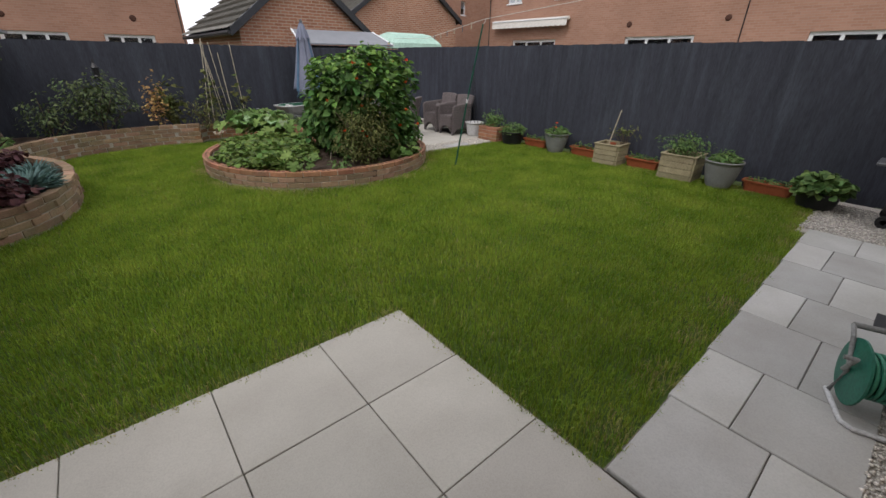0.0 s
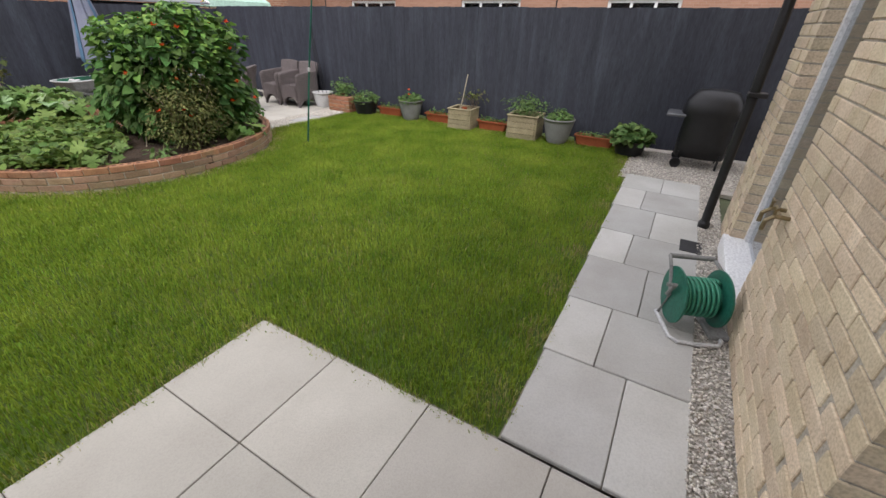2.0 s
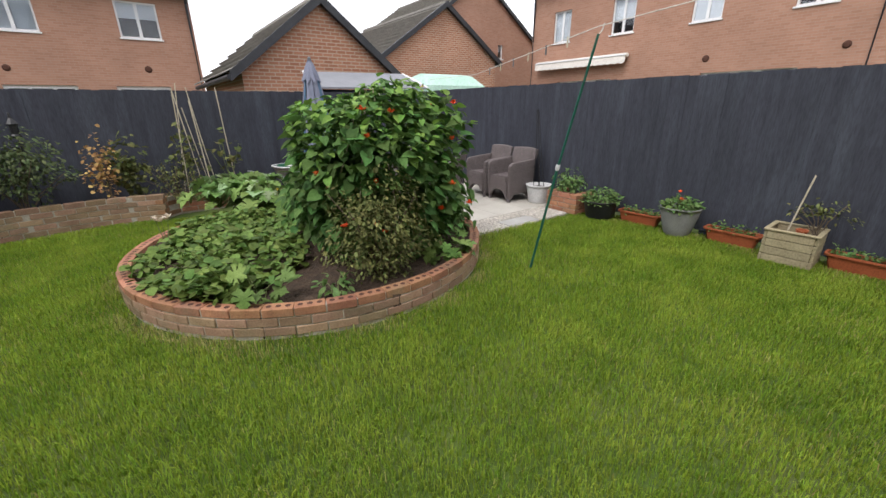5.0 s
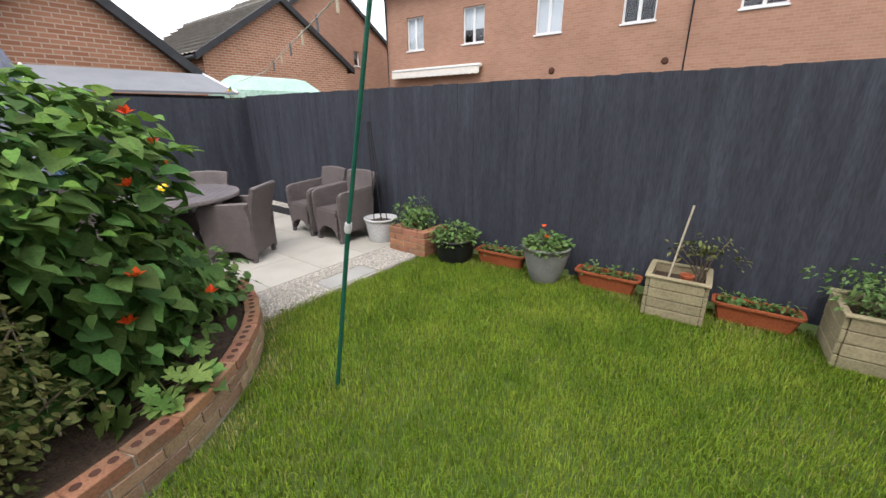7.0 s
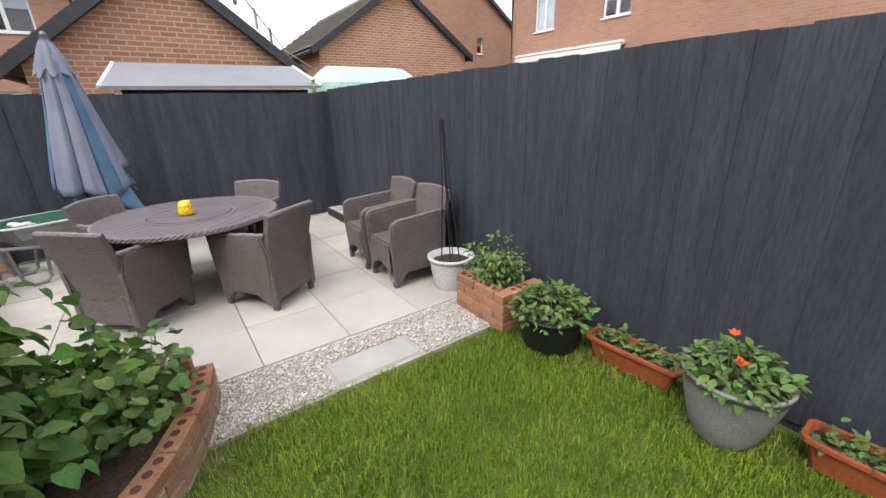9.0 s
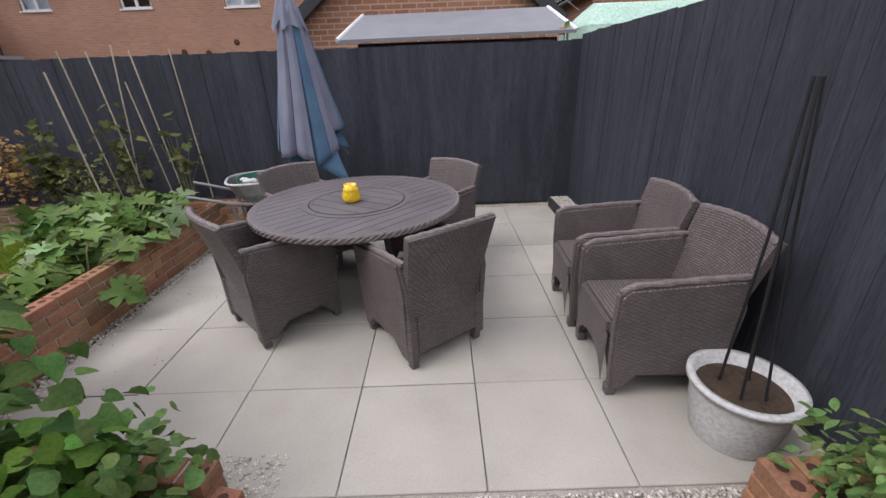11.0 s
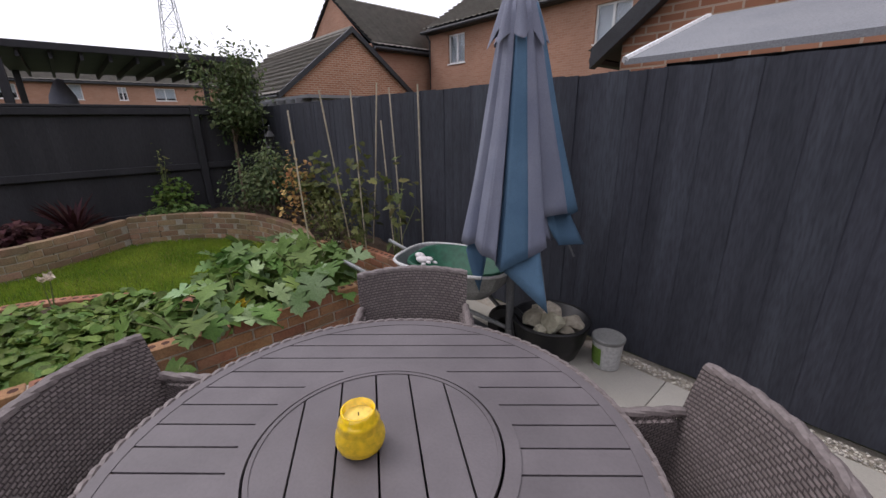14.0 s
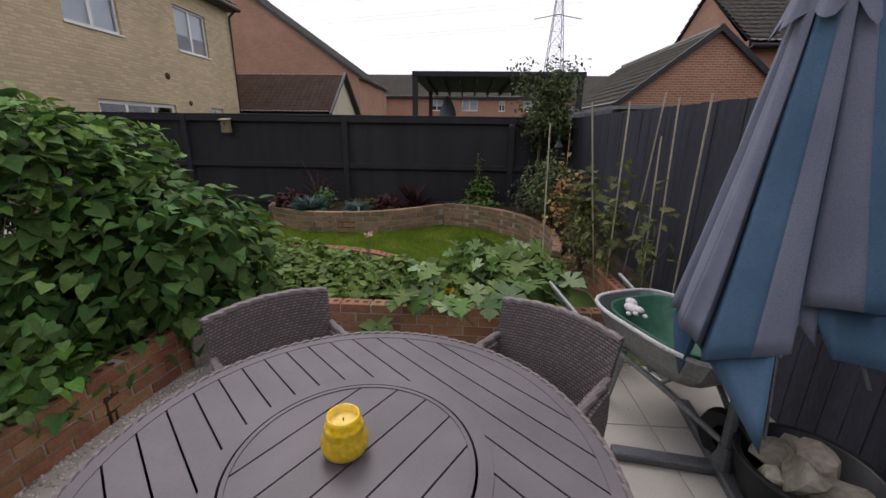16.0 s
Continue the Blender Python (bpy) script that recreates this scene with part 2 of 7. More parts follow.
M = {
    "lawn_soil": mat("lawn_soil", (0.05, 0.085, 0.012), (0.085, 0.13, 0.02), 3.0, 0.95, 0.6, 120, stain=(0.13, 0.12, 0.045), stain_scale=1.1, stain_amount=0.4),
    "grass": leaf_mat("grass_blade", (0.165, 0.268, 0.024), (0.275, 0.385, 0.042), vary=0.36, rough=0.65, back=0.35, scale=2.2, stain=(0.37, 0.45, 0.065), stain_scale=1.6, stain_amount=0.6),
    "straw": leaf_mat("dry_grass", (0.46, 0.38, 0.17), (0.32, 0.33, 0.09), vary=0.3, rough=0.7, back=0.2),
    "soil": mat("garden_soil", (0.045, 0.030, 0.020), (0.085, 0.055, 0.035), 14, 0.95, 1.0, 45, depth=0.02),
    "slab": mat("pale_paving_slab", (0.405, 0.382, 0.335), (0.475, 0.452, 0.40), 2.0, 0.85, 0.25, 140, vary=0.08, grain=0.12, stain=(0.34, 0.31, 0.265), stain_scale=2.2, stain_amount=0.35),
    "stone_path": mat("grey_stone_slab", (0.37, 0.36, 0.33), (0.46, 0.455, 0.43), 2.5, 0.85, 0.3, 110, vary=0.2, grain=0.12, stain=(0.37, 0.36, 0.32), stain_scale=2.0, stain_amount=0.35),
    "mortar": mat("dark_joint", (0.16, 0.15, 0.12), (0.24, 0.22, 0.18), 20, 0.95, 0.6, 90),
    "mortar_pale": mat("pale_mortar", (0.38, 0.34, 0.28), (0.46, 0.42, 0.35), 20, 0.95, 0.5, 90),
    "gravel": mat("gravel_stone", (0.50, 0.46, 0.39), (0.72, 0.68, 0.62), 30, 0.85, 0.4, 160, vary=0.35),
    "gravel_bed": mat("gravel_bed", (0.34, 0.31, 0.27), (0.44, 0.41, 0.36), 40, 0.95, 0.8, 120),
    "fence": mat("dark_painted_timber", (0.039, 0.042, 0.054), (0.054, 0.058, 0.074), 14.0, 0.72, 0.5, 90, vary=0.06, stain=(0.085, 0.096, 0.118), stain_scale=5.5, stain_amount=0.45, stretch=(1, 1, 0.13), spec=0.2),
    "fence_dark": mat("near_black_painted_timber", (0.022, 0.022, 0.027), (0.034, 0.034, 0.040), 3.0, 0.75, 0.35, 70, vary=0.12, stretch=(1, 1, 0.2)),
    "bed_brick": mat("red_garden_brick", (0.30, 0.135, 0.075), (0.40, 0.20, 0.11), 9, 0.9, 0.6, 80, vary=0.22, stain=(0.20, 0.16, 0.10), stain_scale=4.0, stain_amount=0.6),
    "bed_brick_pale": mat("weathered_garden_brick", (0.265, 0.165, 0.10), (0.345, 0.23, 0.148), 9, 0.9, 0.6, 80, vary=0.25, stain=(0.20, 0.19, 0.11), stain_scale=3.0, stain_amount=0.7),
    # Dark brown for the vents, and for shade painted where bricks have holes.
    "hole_shade_vent": mat("hole_shade_and_vent", (0.07, 0.03, 0.02), (0.10, 0.045, 0.03), 20, 0.95, 0.3, 60),
    "buff": mat("buff_brick", (0.54, 0.43, 0.29), (0.66, 0.55, 0.40), 7, 0.9, 0.4, 90, vary=0.14, stain=(0.44, 0.36, 0.26), stain_scale=3.0, stain_amount=0.4),
    "red_wall": brick_mat("red_brick_wall", (0.335, 0.182, 0.125), (0.39, 0.222, 0.157), (0.37, 0.245, 0.185), mortar_size=0.008),
    "orange_wall": brick_mat("orange_brick_wall", (0.32, 0.145, 0.088), (0.42, 0.21, 0.132), (0.47, 0.36, 0.28), mortar_size=0.011),
    "buff_wall": brick_mat("buff_brick_wall", (0.48, 0.38, 0.23), (0.62, 0.50, 0.32), (0.46, 0.39, 0.29), mortar_size=0.011),
    "render_wall": mat("cream_render", (0.55, 0.50, 0.38), (0.62, 0.57, 0.45), 2, 0.9, 0.3, 90),
    "tile": mat("grey_brown_roof_tile", (0.17, 0.162, 0.145), (0.235, 0.222, 0.195), 3, 0.85, 0.5, 60, vary=0.12, stain=(0.19, 0.18, 0.15), stain_scale=2.5, stain_amount=0.4),
    "tile_red": mat("brown_roof_tile", (0.17, 0.125, 0.10), (0.24, 0.175, 0.14), 3, 0.85, 0.5, 60, vary=0.12),
    "verge": mat("dark_verge_trim", (0.025, 0.027, 0.032), (0.04, 0.043, 0.05), 5, 0.55, 0.2, 60),
    "upvc": mat("white_plastic_frame", (0.78, 0.79, 0.80), (0.83, 0.84, 0.84), 4, 0.35, 0.05, 60),
    "glass": glass_mat("window_glass"),
    "blind": mat("pale_blind", (0.50, 0.53, 0.55), (0.60, 0.62, 0.63), 3, 0.9, 0.1, 60),
    # Near-black colour that stands in for the shade inside unlit rooms.
    "room_shade": mat("room_shade", (0.03, 0.03, 0.035), (0.05, 0.05, 0.055), 2, 0.9, 0.1, 30),
    "black_plastic": mat("black_plastic", (0.010, 0.010, 0.011), (0.02, 0.02, 0.022), 6, 0.45, 0.15, 80),
    "grey_metal": mat("grey_powder_coated_metal", (0.12, 0.125, 0.135), (0.16, 0.165, 0.175), 6, 0.45, 0.1, 90, metal=0.3),
    "green_metal": mat("green_coated_pole", (0.010, 0.09, 0.06), (0.015, 0.12, 0.08), 6, 0.4, 0.1, 80),
    "rattan": weave_mat("grey_brown_rattan", (0.155, 0.128, 0.124), (0.225, 0.188, 0.182)),
    "rattan_plain": mat("grey_brown_rattan_braid", (0.13, 0.108, 0.105), (0.20, 0.168, 0.162), 40, 0.5, 0.3, 120, grain=0.2),
    "slat": mat("dark_grey_tabletop_slat", (0.098, 0.086, 0.092), (0.13, 0.115, 0.122), 5, 0.5, 0.12, 120, vary=0.06, grain=0.10),
    "cane": mat("bamboo_cane", (0.44, 0.38, 0.27), (0.56, 0.50, 0.38), 9, 0.7, 0.2, 60),
    "terracotta": mat("terracotta_plastic", (0.30, 0.075, 0.03), (0.38, 0.105, 0.042), 5, 0.55, 0.2, 70),
    "grey_pot": mat("mid_grey_pot", (0.20, 0.20, 0.195), (0.26, 0.26, 0.25), 5, 0.75, 0.3, 90),
    "white_pot": mat("off_white_pot", (0.52, 0.52, 0.52), (0.62, 0.62, 0.61), 5, 0.6, 0.15, 60),
    "timber": mat("weathered_planter_timber", (0.26, 0.22, 0.13), (0.36, 0.31, 0.19), 6, 0.85, 0.4, 60, vary=0.15),
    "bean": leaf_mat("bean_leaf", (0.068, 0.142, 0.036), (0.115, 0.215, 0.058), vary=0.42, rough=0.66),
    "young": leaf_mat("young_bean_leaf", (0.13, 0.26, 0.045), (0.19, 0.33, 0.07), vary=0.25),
    "young_dull": leaf_mat("fresh_bean_leaf", (0.09, 0.21, 0.03), (0.15, 0.30, 0.05), vary=0.4),
    "strawberry": leaf_mat("low_leaf", (0.10, 0.168, 0.035), (0.17, 0.255, 0.06), vary=0.4),
    "dull": leaf_mat("dull_shrub_leaf", (0.095, 0.125, 0.038), (0.20, 0.20, 0.07), vary=0.5, rough=0.6),
    "courgette": leaf_mat("courgette_leaf", (0.11, 0.195, 0.045), (0.19, 0.30, 0.085), vary=0.35),
    "pale_leaf": leaf_mat("pale_courgette_leaf", (0.22, 0.33, 0.14), (0.31, 0.41, 0.22), vary=0.3),
    "tree_leaf": leaf_mat("tree_leaf", (0.07, 0.105, 0.04), (0.135, 0.17, 0.075), vary=0.45, rough=0.65),
    "autumn": leaf_mat("yellowing_leaf", (0.50, 0.34, 0.12), (0.42, 0.24, 0.10), vary=0.35),
    "purple": leaf_mat("purple_leaf", (0.06, 0.02, 0.025), (0.11, 0.045, 0.045), vary=0.4),
    "blue_grass": leaf_mat("blue_fescue", (0.10, 0.19, 0.17), (0.17, 0.26, 0.24), vary=0.25),
    "herb": leaf_mat("herb_leaf", (0.10, 0.19, 0.05), (0.17, 0.26, 0.09), vary=0.4),
    "stem": mat("green_stem", (0.12, 0.17, 0.05), (0.20, 0.22, 0.09), 12, 0.7, 0.2, 60),
    "bark": mat("bark", (0.10, 0.075, 0.05), (0.17, 0.13, 0.09), 14, 0.95, 0.8, 60),
    "flower": leaf_mat("scarlet_flower", (0.78, 0.09, 0.02), (0.88, 0.17, 0.04), vary=0.2),
    "yellow_flower": leaf_mat("yellow_flower", (0.85, 0.60, 0.04), (0.9, 0.7, 0.1), vary=0.1),
    "pale_flower": leaf_mat("faded_flower_head", (0.62, 0.50, 0.40), (0.70, 0.62, 0.52), vary=0.2),
    "canvas_grey": mat("faded_grey_canvas", (0.17, 0.185, 0.25), (0.225, 0.24, 0.31), 4, 0.85, 0.25, 300, stain=(0.13, 0.15, 0.23), stain_scale=3),
    "canvas_blue": mat("faded_blue_canvas", (0.065, 0.135, 0.225), (0.10, 0.19, 0.29), 4, 0.85, 0.25, 300, stain=(0.06, 0.13, 0.21), stain_scale=3),
    "green_plastic": mat("dark_green_plastic", (0.012, 0.11, 0.075), (0.02, 0.15, 0.10), 6, 0.45, 0.1, 60),
    "hose": mat("green_hose", (0.03, 0.20, 0.12), (0.05, 0.27, 0.17), 9, 0.4, 0.1, 60),
    "galvanised": mat("galvanised_steel", (0.26, 0.27, 0.27), (0.36, 0.37, 0.37), 12, 0.5, 0.15, 80, metal=0.7),
    "barrow_green": mat("green_sheet", (0.008, 0.07, 0.04), (0.015, 0.11, 0.06), 5, 0.6, 0.4, 25),
    "wax": mat("yellow_wax", (0.85, 0.62, 0.12), (0.9, 0.7, 0.2), 6, 0.5, 0.05, 60),
    "jar_glass": mat("yellow_glass", (0.92, 0.58, 0.012), (0.96, 0.66, 0.025), 6, 0.15, 0.05, 60, coat=0.6),
    "rock": mat("broken_pale_stone", (0.36, 0.32, 0.24), (0.50, 0.46, 0.36), 7, 0.9, 0.8, 35, vary=0.3, depth=0.012),
    "grey_felt": mat("grey_roof_sheet", (0.20, 0.21, 0.23), (0.24, 0.25, 0.27), 3, 0.7, 0.3, 120),
    "green_cover": mat("pale_green_cover", (0.36, 0.56, 0.46), (0.46, 0.66, 0.56), 3, 0.6, 0.3, 30),
    "awning": mat("cream_awning_fabric", (0.72, 0.68, 0.62), (0.80, 0.76, 0.70), 5, 0.85, 0.1, 100),
    "brass": mat("tarnished_brass", (0.22, 0.17, 0.09), (0.32, 0.26, 0.16), 20, 0.45, 0.2, 90, metal=0.9),
    "rope": mat("pale_line", (0.60, 0.56, 0.50), (0.68, 0.64, 0.58), 20, 0.8, 0.1, 60),
    "cloth": mat("white_cloth", (0.62, 0.58, 0.58), (0.72, 0.68, 0.68), 6, 0.9, 0.4, 60),
    "steel": mat("lattice_steel", (0.30, 0.32, 0.34), (0.36, 0.38, 0.40), 1, 0.6, 0.0, 10, metal=0.4),
    "concrete": mat("rough_concrete", (0.30, 0.27, 0.24), (0.42, 0.39, 0.35), 10, 0.95, 1.0, 40, depth=0.012),
    "far_ground": mat("far_ground", (0.05, 0.08, 0.025), (0.10, 0.11, 0.06), 0.3, 0.95, 0.2, 4),
}

# ---- mesh helpers ----


def part(name, bm, material, parent=None, label="", smooth=False):
    """Links a bmesh as one mesh object."""
    me = bpy.data.meshes.new(name)
    bm.normal_update()
    bm.to_mesh(me)
    bm.free()
    for m in material if isinstance(material, (list, tuple)) else (material,):
        me.materials.append(m)
    if smooth:
        me.shade_smooth()
    ob = new(name, me)
    ob.parent = parent
    if label:
        tagged(ob, label)
    return ob


def thing(name, label, category, m=None, group="", kind=""):
    ob = new(name)
    ob.empty_display_size = 0.1
    if m is not None:
        ob.matrix_basis = m
    return tagged(ob, label, category, group, kind)


def box(bm, lo, hi, bevel=0.0, m=None):
    """A box between two corners, with its edges bevelled."""
    r = bmesh.ops.create_cube(bm, size=1.0)
    vs = r["verts"]
    for v in vs:
        v.co = Vector([lo[i] + (v.co[i] + 0.5) * (hi[i] - lo[i]) for i in range(3)])
    if bevel:
        es = list({e for v in vs for e in v.link_edges})
        r2 = bmesh.ops.bevel(bm, geom=es, offset=bevel, segments=2 if bevel > 0.012 else 1, affect="EDGES", clamp_overlap=True)
        vs = list({v for f in r2["faces"] for v in f.verts} | {v for v in vs if v.is_valid})
    if m is not None:
        for v in vs:
            v.co = m @ v.co
    return vs


def boxed(lo, hi, bevel=0.0, m=None):
    bm = bmesh.new()
    box(bm, lo, hi, bevel, m)
    return bm


def lathe(bm, profile, seg=24, m=None, squash=None):
    """Turns (r, z) pairs about the z axis."""
    rings = []
    for r, z in profile:
        ring = []
        for i in range(seg):
            a = 2 * math.pi * i / seg
            p = Vector((r * math.cos(a), r * math.sin(a), z))
            if squash:
                p = Vector((p.x * squash[0], p.y * squash[1], p.z))
            ring.append(bm.verts.new(m @ p if m is not None else p))
        rings.append(ring)
    for a, b in zip(rings, rings[1:]):
        for i in range(seg):
            bm.faces.new((a[i], a[(i + 1) % seg], b[(i + 1) % seg], b[i]))
    if profile[0][0] > 0.0:
        bm.faces.new(list(reversed(rings[0])))
    if profile[-1][0] > 0.0:
        bm.faces.new(rings[-1])
    return bm


def lathed(profile, seg=24, m=None, squash=None):
    return lathe(bmesh.new(), profile, seg, m, squash)


def tube(bm, pts, r, seg=8, taper=1.0):
    """A round bar along points."""
    pts = [Vector(p) for p in pts]
    rings = []
    for i, p in enumerate(pts):
        d = (pts[min(i + 1, len(pts) - 1)] - pts[max(i - 1, 0)]).normalized()
        q = d.to_track_quat("Z", "Y")
        k = r * (1 + (taper - 1) * i / max(1, len(pts) - 1))
        rings.append([bm.verts.new(p + q @ Vector((k * math.cos(2 * math.pi * j / seg), k * math.sin(2 * math.pi * j / seg), 0))) for j in range(seg)])
    for a, b in zip(rings, rings[1:]):
        for j in range(seg):
            bm.faces.new((a[j], a[(j + 1) % seg], b[(j + 1) % seg], b[j]))
    bm.faces.new(list(reversed(rings[0])))
    bm.faces.new(rings[-1])
    return bm


def tubed(pts, r, seg=8, taper=1.0):
    return tube(bmesh.new(), pts, r, seg, taper)


def prism(bm, poly, z0, z1):
    """A flat polygon (counter-clockwise) raised from z0 to z1."""
    lo = [bm.verts.new((x, y, z0)) for x, y in poly]
    hi = [bm.verts.new((x, y, z1)) for x, y in poly]
    bm.faces.new(list(reversed(lo)))
    bm.faces.new(hi)
    for i in range(len(poly)):
        j = (i + 1) % len(poly)
        bm.faces.new((lo[i], lo[j], hi[j], hi[i]))
    return bm


def shared(name, mesh, m, parent, label=""):
    """One more piece on a mesh that alike pieces share."""
    ob = new(name, mesh)
    ob.parent = parent
    ob.matrix_basis = m
    if label:
        tagged(ob, label)
    return ob


def mesh_of(bm, name, materials):
    me = bpy.data.meshes.new(name)
    bm.normal_update()
    bm.to_mesh(me)
    bm.free()
    for m in materials:
        me.materials.append(m)
    return me


def big_mesh(name, verts, faces, material, parent=None, smooth=False):
    """A mesh from arrays: verts (n, 3), faces (m, k) of one size."""
    me = bpy.data.meshes.new(name)
    verts, faces = np.asarray(verts, dtype=np.float32), np.asarray(faces, dtype=np.int32)
    k = faces.shape[1]
    me.vertices.add(len(verts))
    me.vertices.foreach_set("co", verts.ravel())
    me.loops.add(faces.size)
    me.loops.foreach_set("vertex_index", faces.ravel())
    me.polygons.add(len(faces))
    me.polygons.foreach_set("loop_start", np.arange(0, faces.size, k, dtype=np.int32))
    me.polygons.foreach_set("loop_total", np.full(len(faces), k, dtype=np.int32))
    me.materials.append(material)
    me.update(calc_edges=True)
    if smooth:
        me.shade_smooth()
    ob = new(name, me)
    ob.parent = parent
    return ob

# ---- the garden's ground ----
FX0, FX1 = -1.85, 6.72      # faces of the side fences
FY = 10.6                   # face of the back fence
HY = -0.13                  # face of the house wall
RBC, RBR = (2.65, 7.05), 1.8   # round bed


def left_bed_edge():
    """The garden side of the wall of the long bed: a bulge at the side fence, a cusp, and a bay along the back."""
    pts = [(-1.63, 5.29), (-1.2, 5.43), (-0.92, 5.67), (-0.72, 6.0), (-0.62, 6.35), (-0.58, 6.75), (-0.59, 7.12), (-0.67, 7.46), (-0.82, 7.78), (-1.02, 8.08), (-1.19, 8.3)]
    pts += [(-1.32, 8.46)]
    pts += [(-1.22, 8.78), (-1.08, 9.08), (-0.85, 9.37), (-0.55, 9.61), (-0.2, 9.77), (0.2, 9.85), (0.62, 9.88), (1.0, 9.84), (1.3, 9.76)]
    return pts


def inside(px, py, poly):
    """Which of many points lie in a polygon."""
    px, py = np.asarray(px), np.asarray(py)
    r = np.zeros(px.shape, bool)
    n = len(poly)
    for i in range(n):
        (x0, y0), (x1, y1) = poly[i], poly[(i + 1) % n]
        hit = ((y0 > py) != (y1 > py)) & (px < (x1 - x0) * (py - y0) / (y1 - y0 + 1e-12) + x0)
        r ^= hit
    return r


EDGE = left_bed_edge()
BACK_WALL = [(1.3, 9.76), (1.36, 9.98), (1.5, 10.12), (2.3, 10.14), (2.95, 10.14)]
LEFT_BED = EDGE + [(1.36, 9.98), (1.5, 10.12), (2.95, 10.14), (2.95, FY), (FX0, FY), (FX0, 5.28)]
ROUND_ARC = [(RBC[0] + RBR * math.cos(radians(a)), RBC[1] + RBR * math.sin(radians(a))) for a in range(-8, -246, -4)]
ROUND_BED = ROUND_ARC + [(2.2, 8.78), (2.3, 9.3), (2.5, 9.75), (2.87, 9.8), (2.87, 7.05), (4.4, 6.84)]

ground = tagged(part("ground", boxed((-400, -300, -1.2), (300, 400, -0.06)), M["far_ground"]), "far grassy ground running out to the horizon", "ground", kind="structure")
bm = bmesh.new()
box(bm, (FX0, HY, -0.4), (7.0, FY, -0.03))
lawn = tagged(part("lawn", bm, M["lawn_soil"]), "mown green lawn with a few yellowed patches", "lawn", kind="structure")


def on_lawn(x, y):
    """True where turf grows."""
    x, y = np.asarray(x), np.asarray(y)
    ok = (x > FX0) & (x < 6.66) & (y > 0.6) & (y < FY)
    ok &= ~((x < 1.055) & (y < 2.325))
    ok &= ~((x < 5.35) & (y < 0.775 + 0.02 * x))
    ok &= ~((x > 5.2) & (y < 0.95))
    ok &= ~((x > 4.36) & (y > 6.42 - 0.05 * (x - 4.4)))
    ok &= ~((x - RBC[0]) ** 2 + (y - RBC[1]) ** 2 < (RBR + 0.01) ** 2)
    ok &= ~inside(x, y, ROUND_BED)
    ok &= ~inside(x, y, LEFT_BED)
    ok &= ~((x > 2.87) & (y > 6.9))
    ok &= ~((x > 1.3) & (y > 9.7))
    return ok


rng = np.random.default_rng(5)


def grass_blades(name, n, lo, hi, height, width, material, weight, label):
    """Blades of turf, each one bent triangle pair, over a stretch of the lawn."""
    x = rng.uniform(lo[0], hi[0], n)
    y = rng.uniform(lo[1], hi[1], n)
    jx, jy = rng.normal(0, 0.018, n), rng.normal(0, 0.018, n)
    wob = 0.03 * np.sin(x * 21) * np.sin(y * 17 + 1)
    ok = on_lawn(x + jx + wob, y + jy + wob) & weight(x, y)
    x, y = x[ok], y[ok]
    n = len(x)
    a = rng.uniform(0, 2 * np.pi, n)
    tuft = 0.75 + 0.35 * np.sin(x * 3.1 + 2 * np.sin(y * 2.3)) * np.sin(y * 2.7 + 1.3 * np.sin(x * 1.7))
    h = height * rng.uniform(0.5, 1.25, n) * tuft
    w = width * rng.uniform(0.7, 1.3, n)
    lean = rng.uniform(0.6, 2.2, n) * h
    d = rng.uniform(0, 2 * np.pi, n)
    cx, cy = np.cos(a) * w / 2, np.sin(a) * w / 2
    v = np.zeros((n, 5, 3))
    v[:, 0] = np.stack([x - cx, y - cy, np.full(n, -0.03)], 1)
    v[:, 1] = np.stack([x + cx, y + cy, np.full(n, -0.03)], 1)
    mx, my = x + np.cos(d) * lean * 0.3, y + np.sin(d) * lean * 0.3
    v[:, 2] = np.stack([mx + cx * 0.8, my + cy * 0.8, h * 0.6], 1)
    v[:, 3] = np.stack([mx - cx * 0.8, my - cy * 0.8, h * 0.6], 1)
    v[:, 4] = np.stack([x + np.cos(d) * lean, y + np.sin(d) * lean, h], 1)
    base = np.arange(n)[:, None] * 5
    f = np.concatenate([base + np.array([[0, 1, 2]]), base + np.array([[0, 2, 3]]), base + np.array([[3, 2, 4]])])
    ob = big_mesh(name, v.reshape(-1, 3), f, material)
    return tagged(ob, label, "grass", kind="stuff")


def dryness(x, y):
    """How much of the turf is straw, from 0 to 1."""
    ring = np.hypot(x - RBC[0], y - RBC[1])
    d = 0.015 + 0.11 * np.clip(np.sin(x * 2.3 + 1.4 * np.sin(y * 1.3)) * np.sin(y * 2.1 + 1.2 * np.sin(x * 2.1)) + 0.35 * np.sin(x * 7 + y * 5 + 2 * np.sin(x * 3 - y * 2)), 0, 1)
    d += 0.85 * np.clip((2.06 - ring) / 0.2, 0, 1) * (0.6 + 0.4 * np.sin(x * 9 + y * 7))
    d += 0.55 * np.clip((x - 6.2) / 0.3, 0, 1) * (0.6 + 0.4 * np.sin(y * 8))
    d += 0.6 * np.clip((1.02 - y + 0.02 * x) / 0.15, 0, 1) * (0.5 + 0.5 * np.sin(x * 11))
    d += 0.5 * np.clip((2.46 - y) / 0.08, 0, 1) * (x < 1.1)
    d += 0.45 * np.clip((y - 6.2) / 0.25, 0, 1) * (x > 4.4)
    return np.clip(d, 0, 0.9)


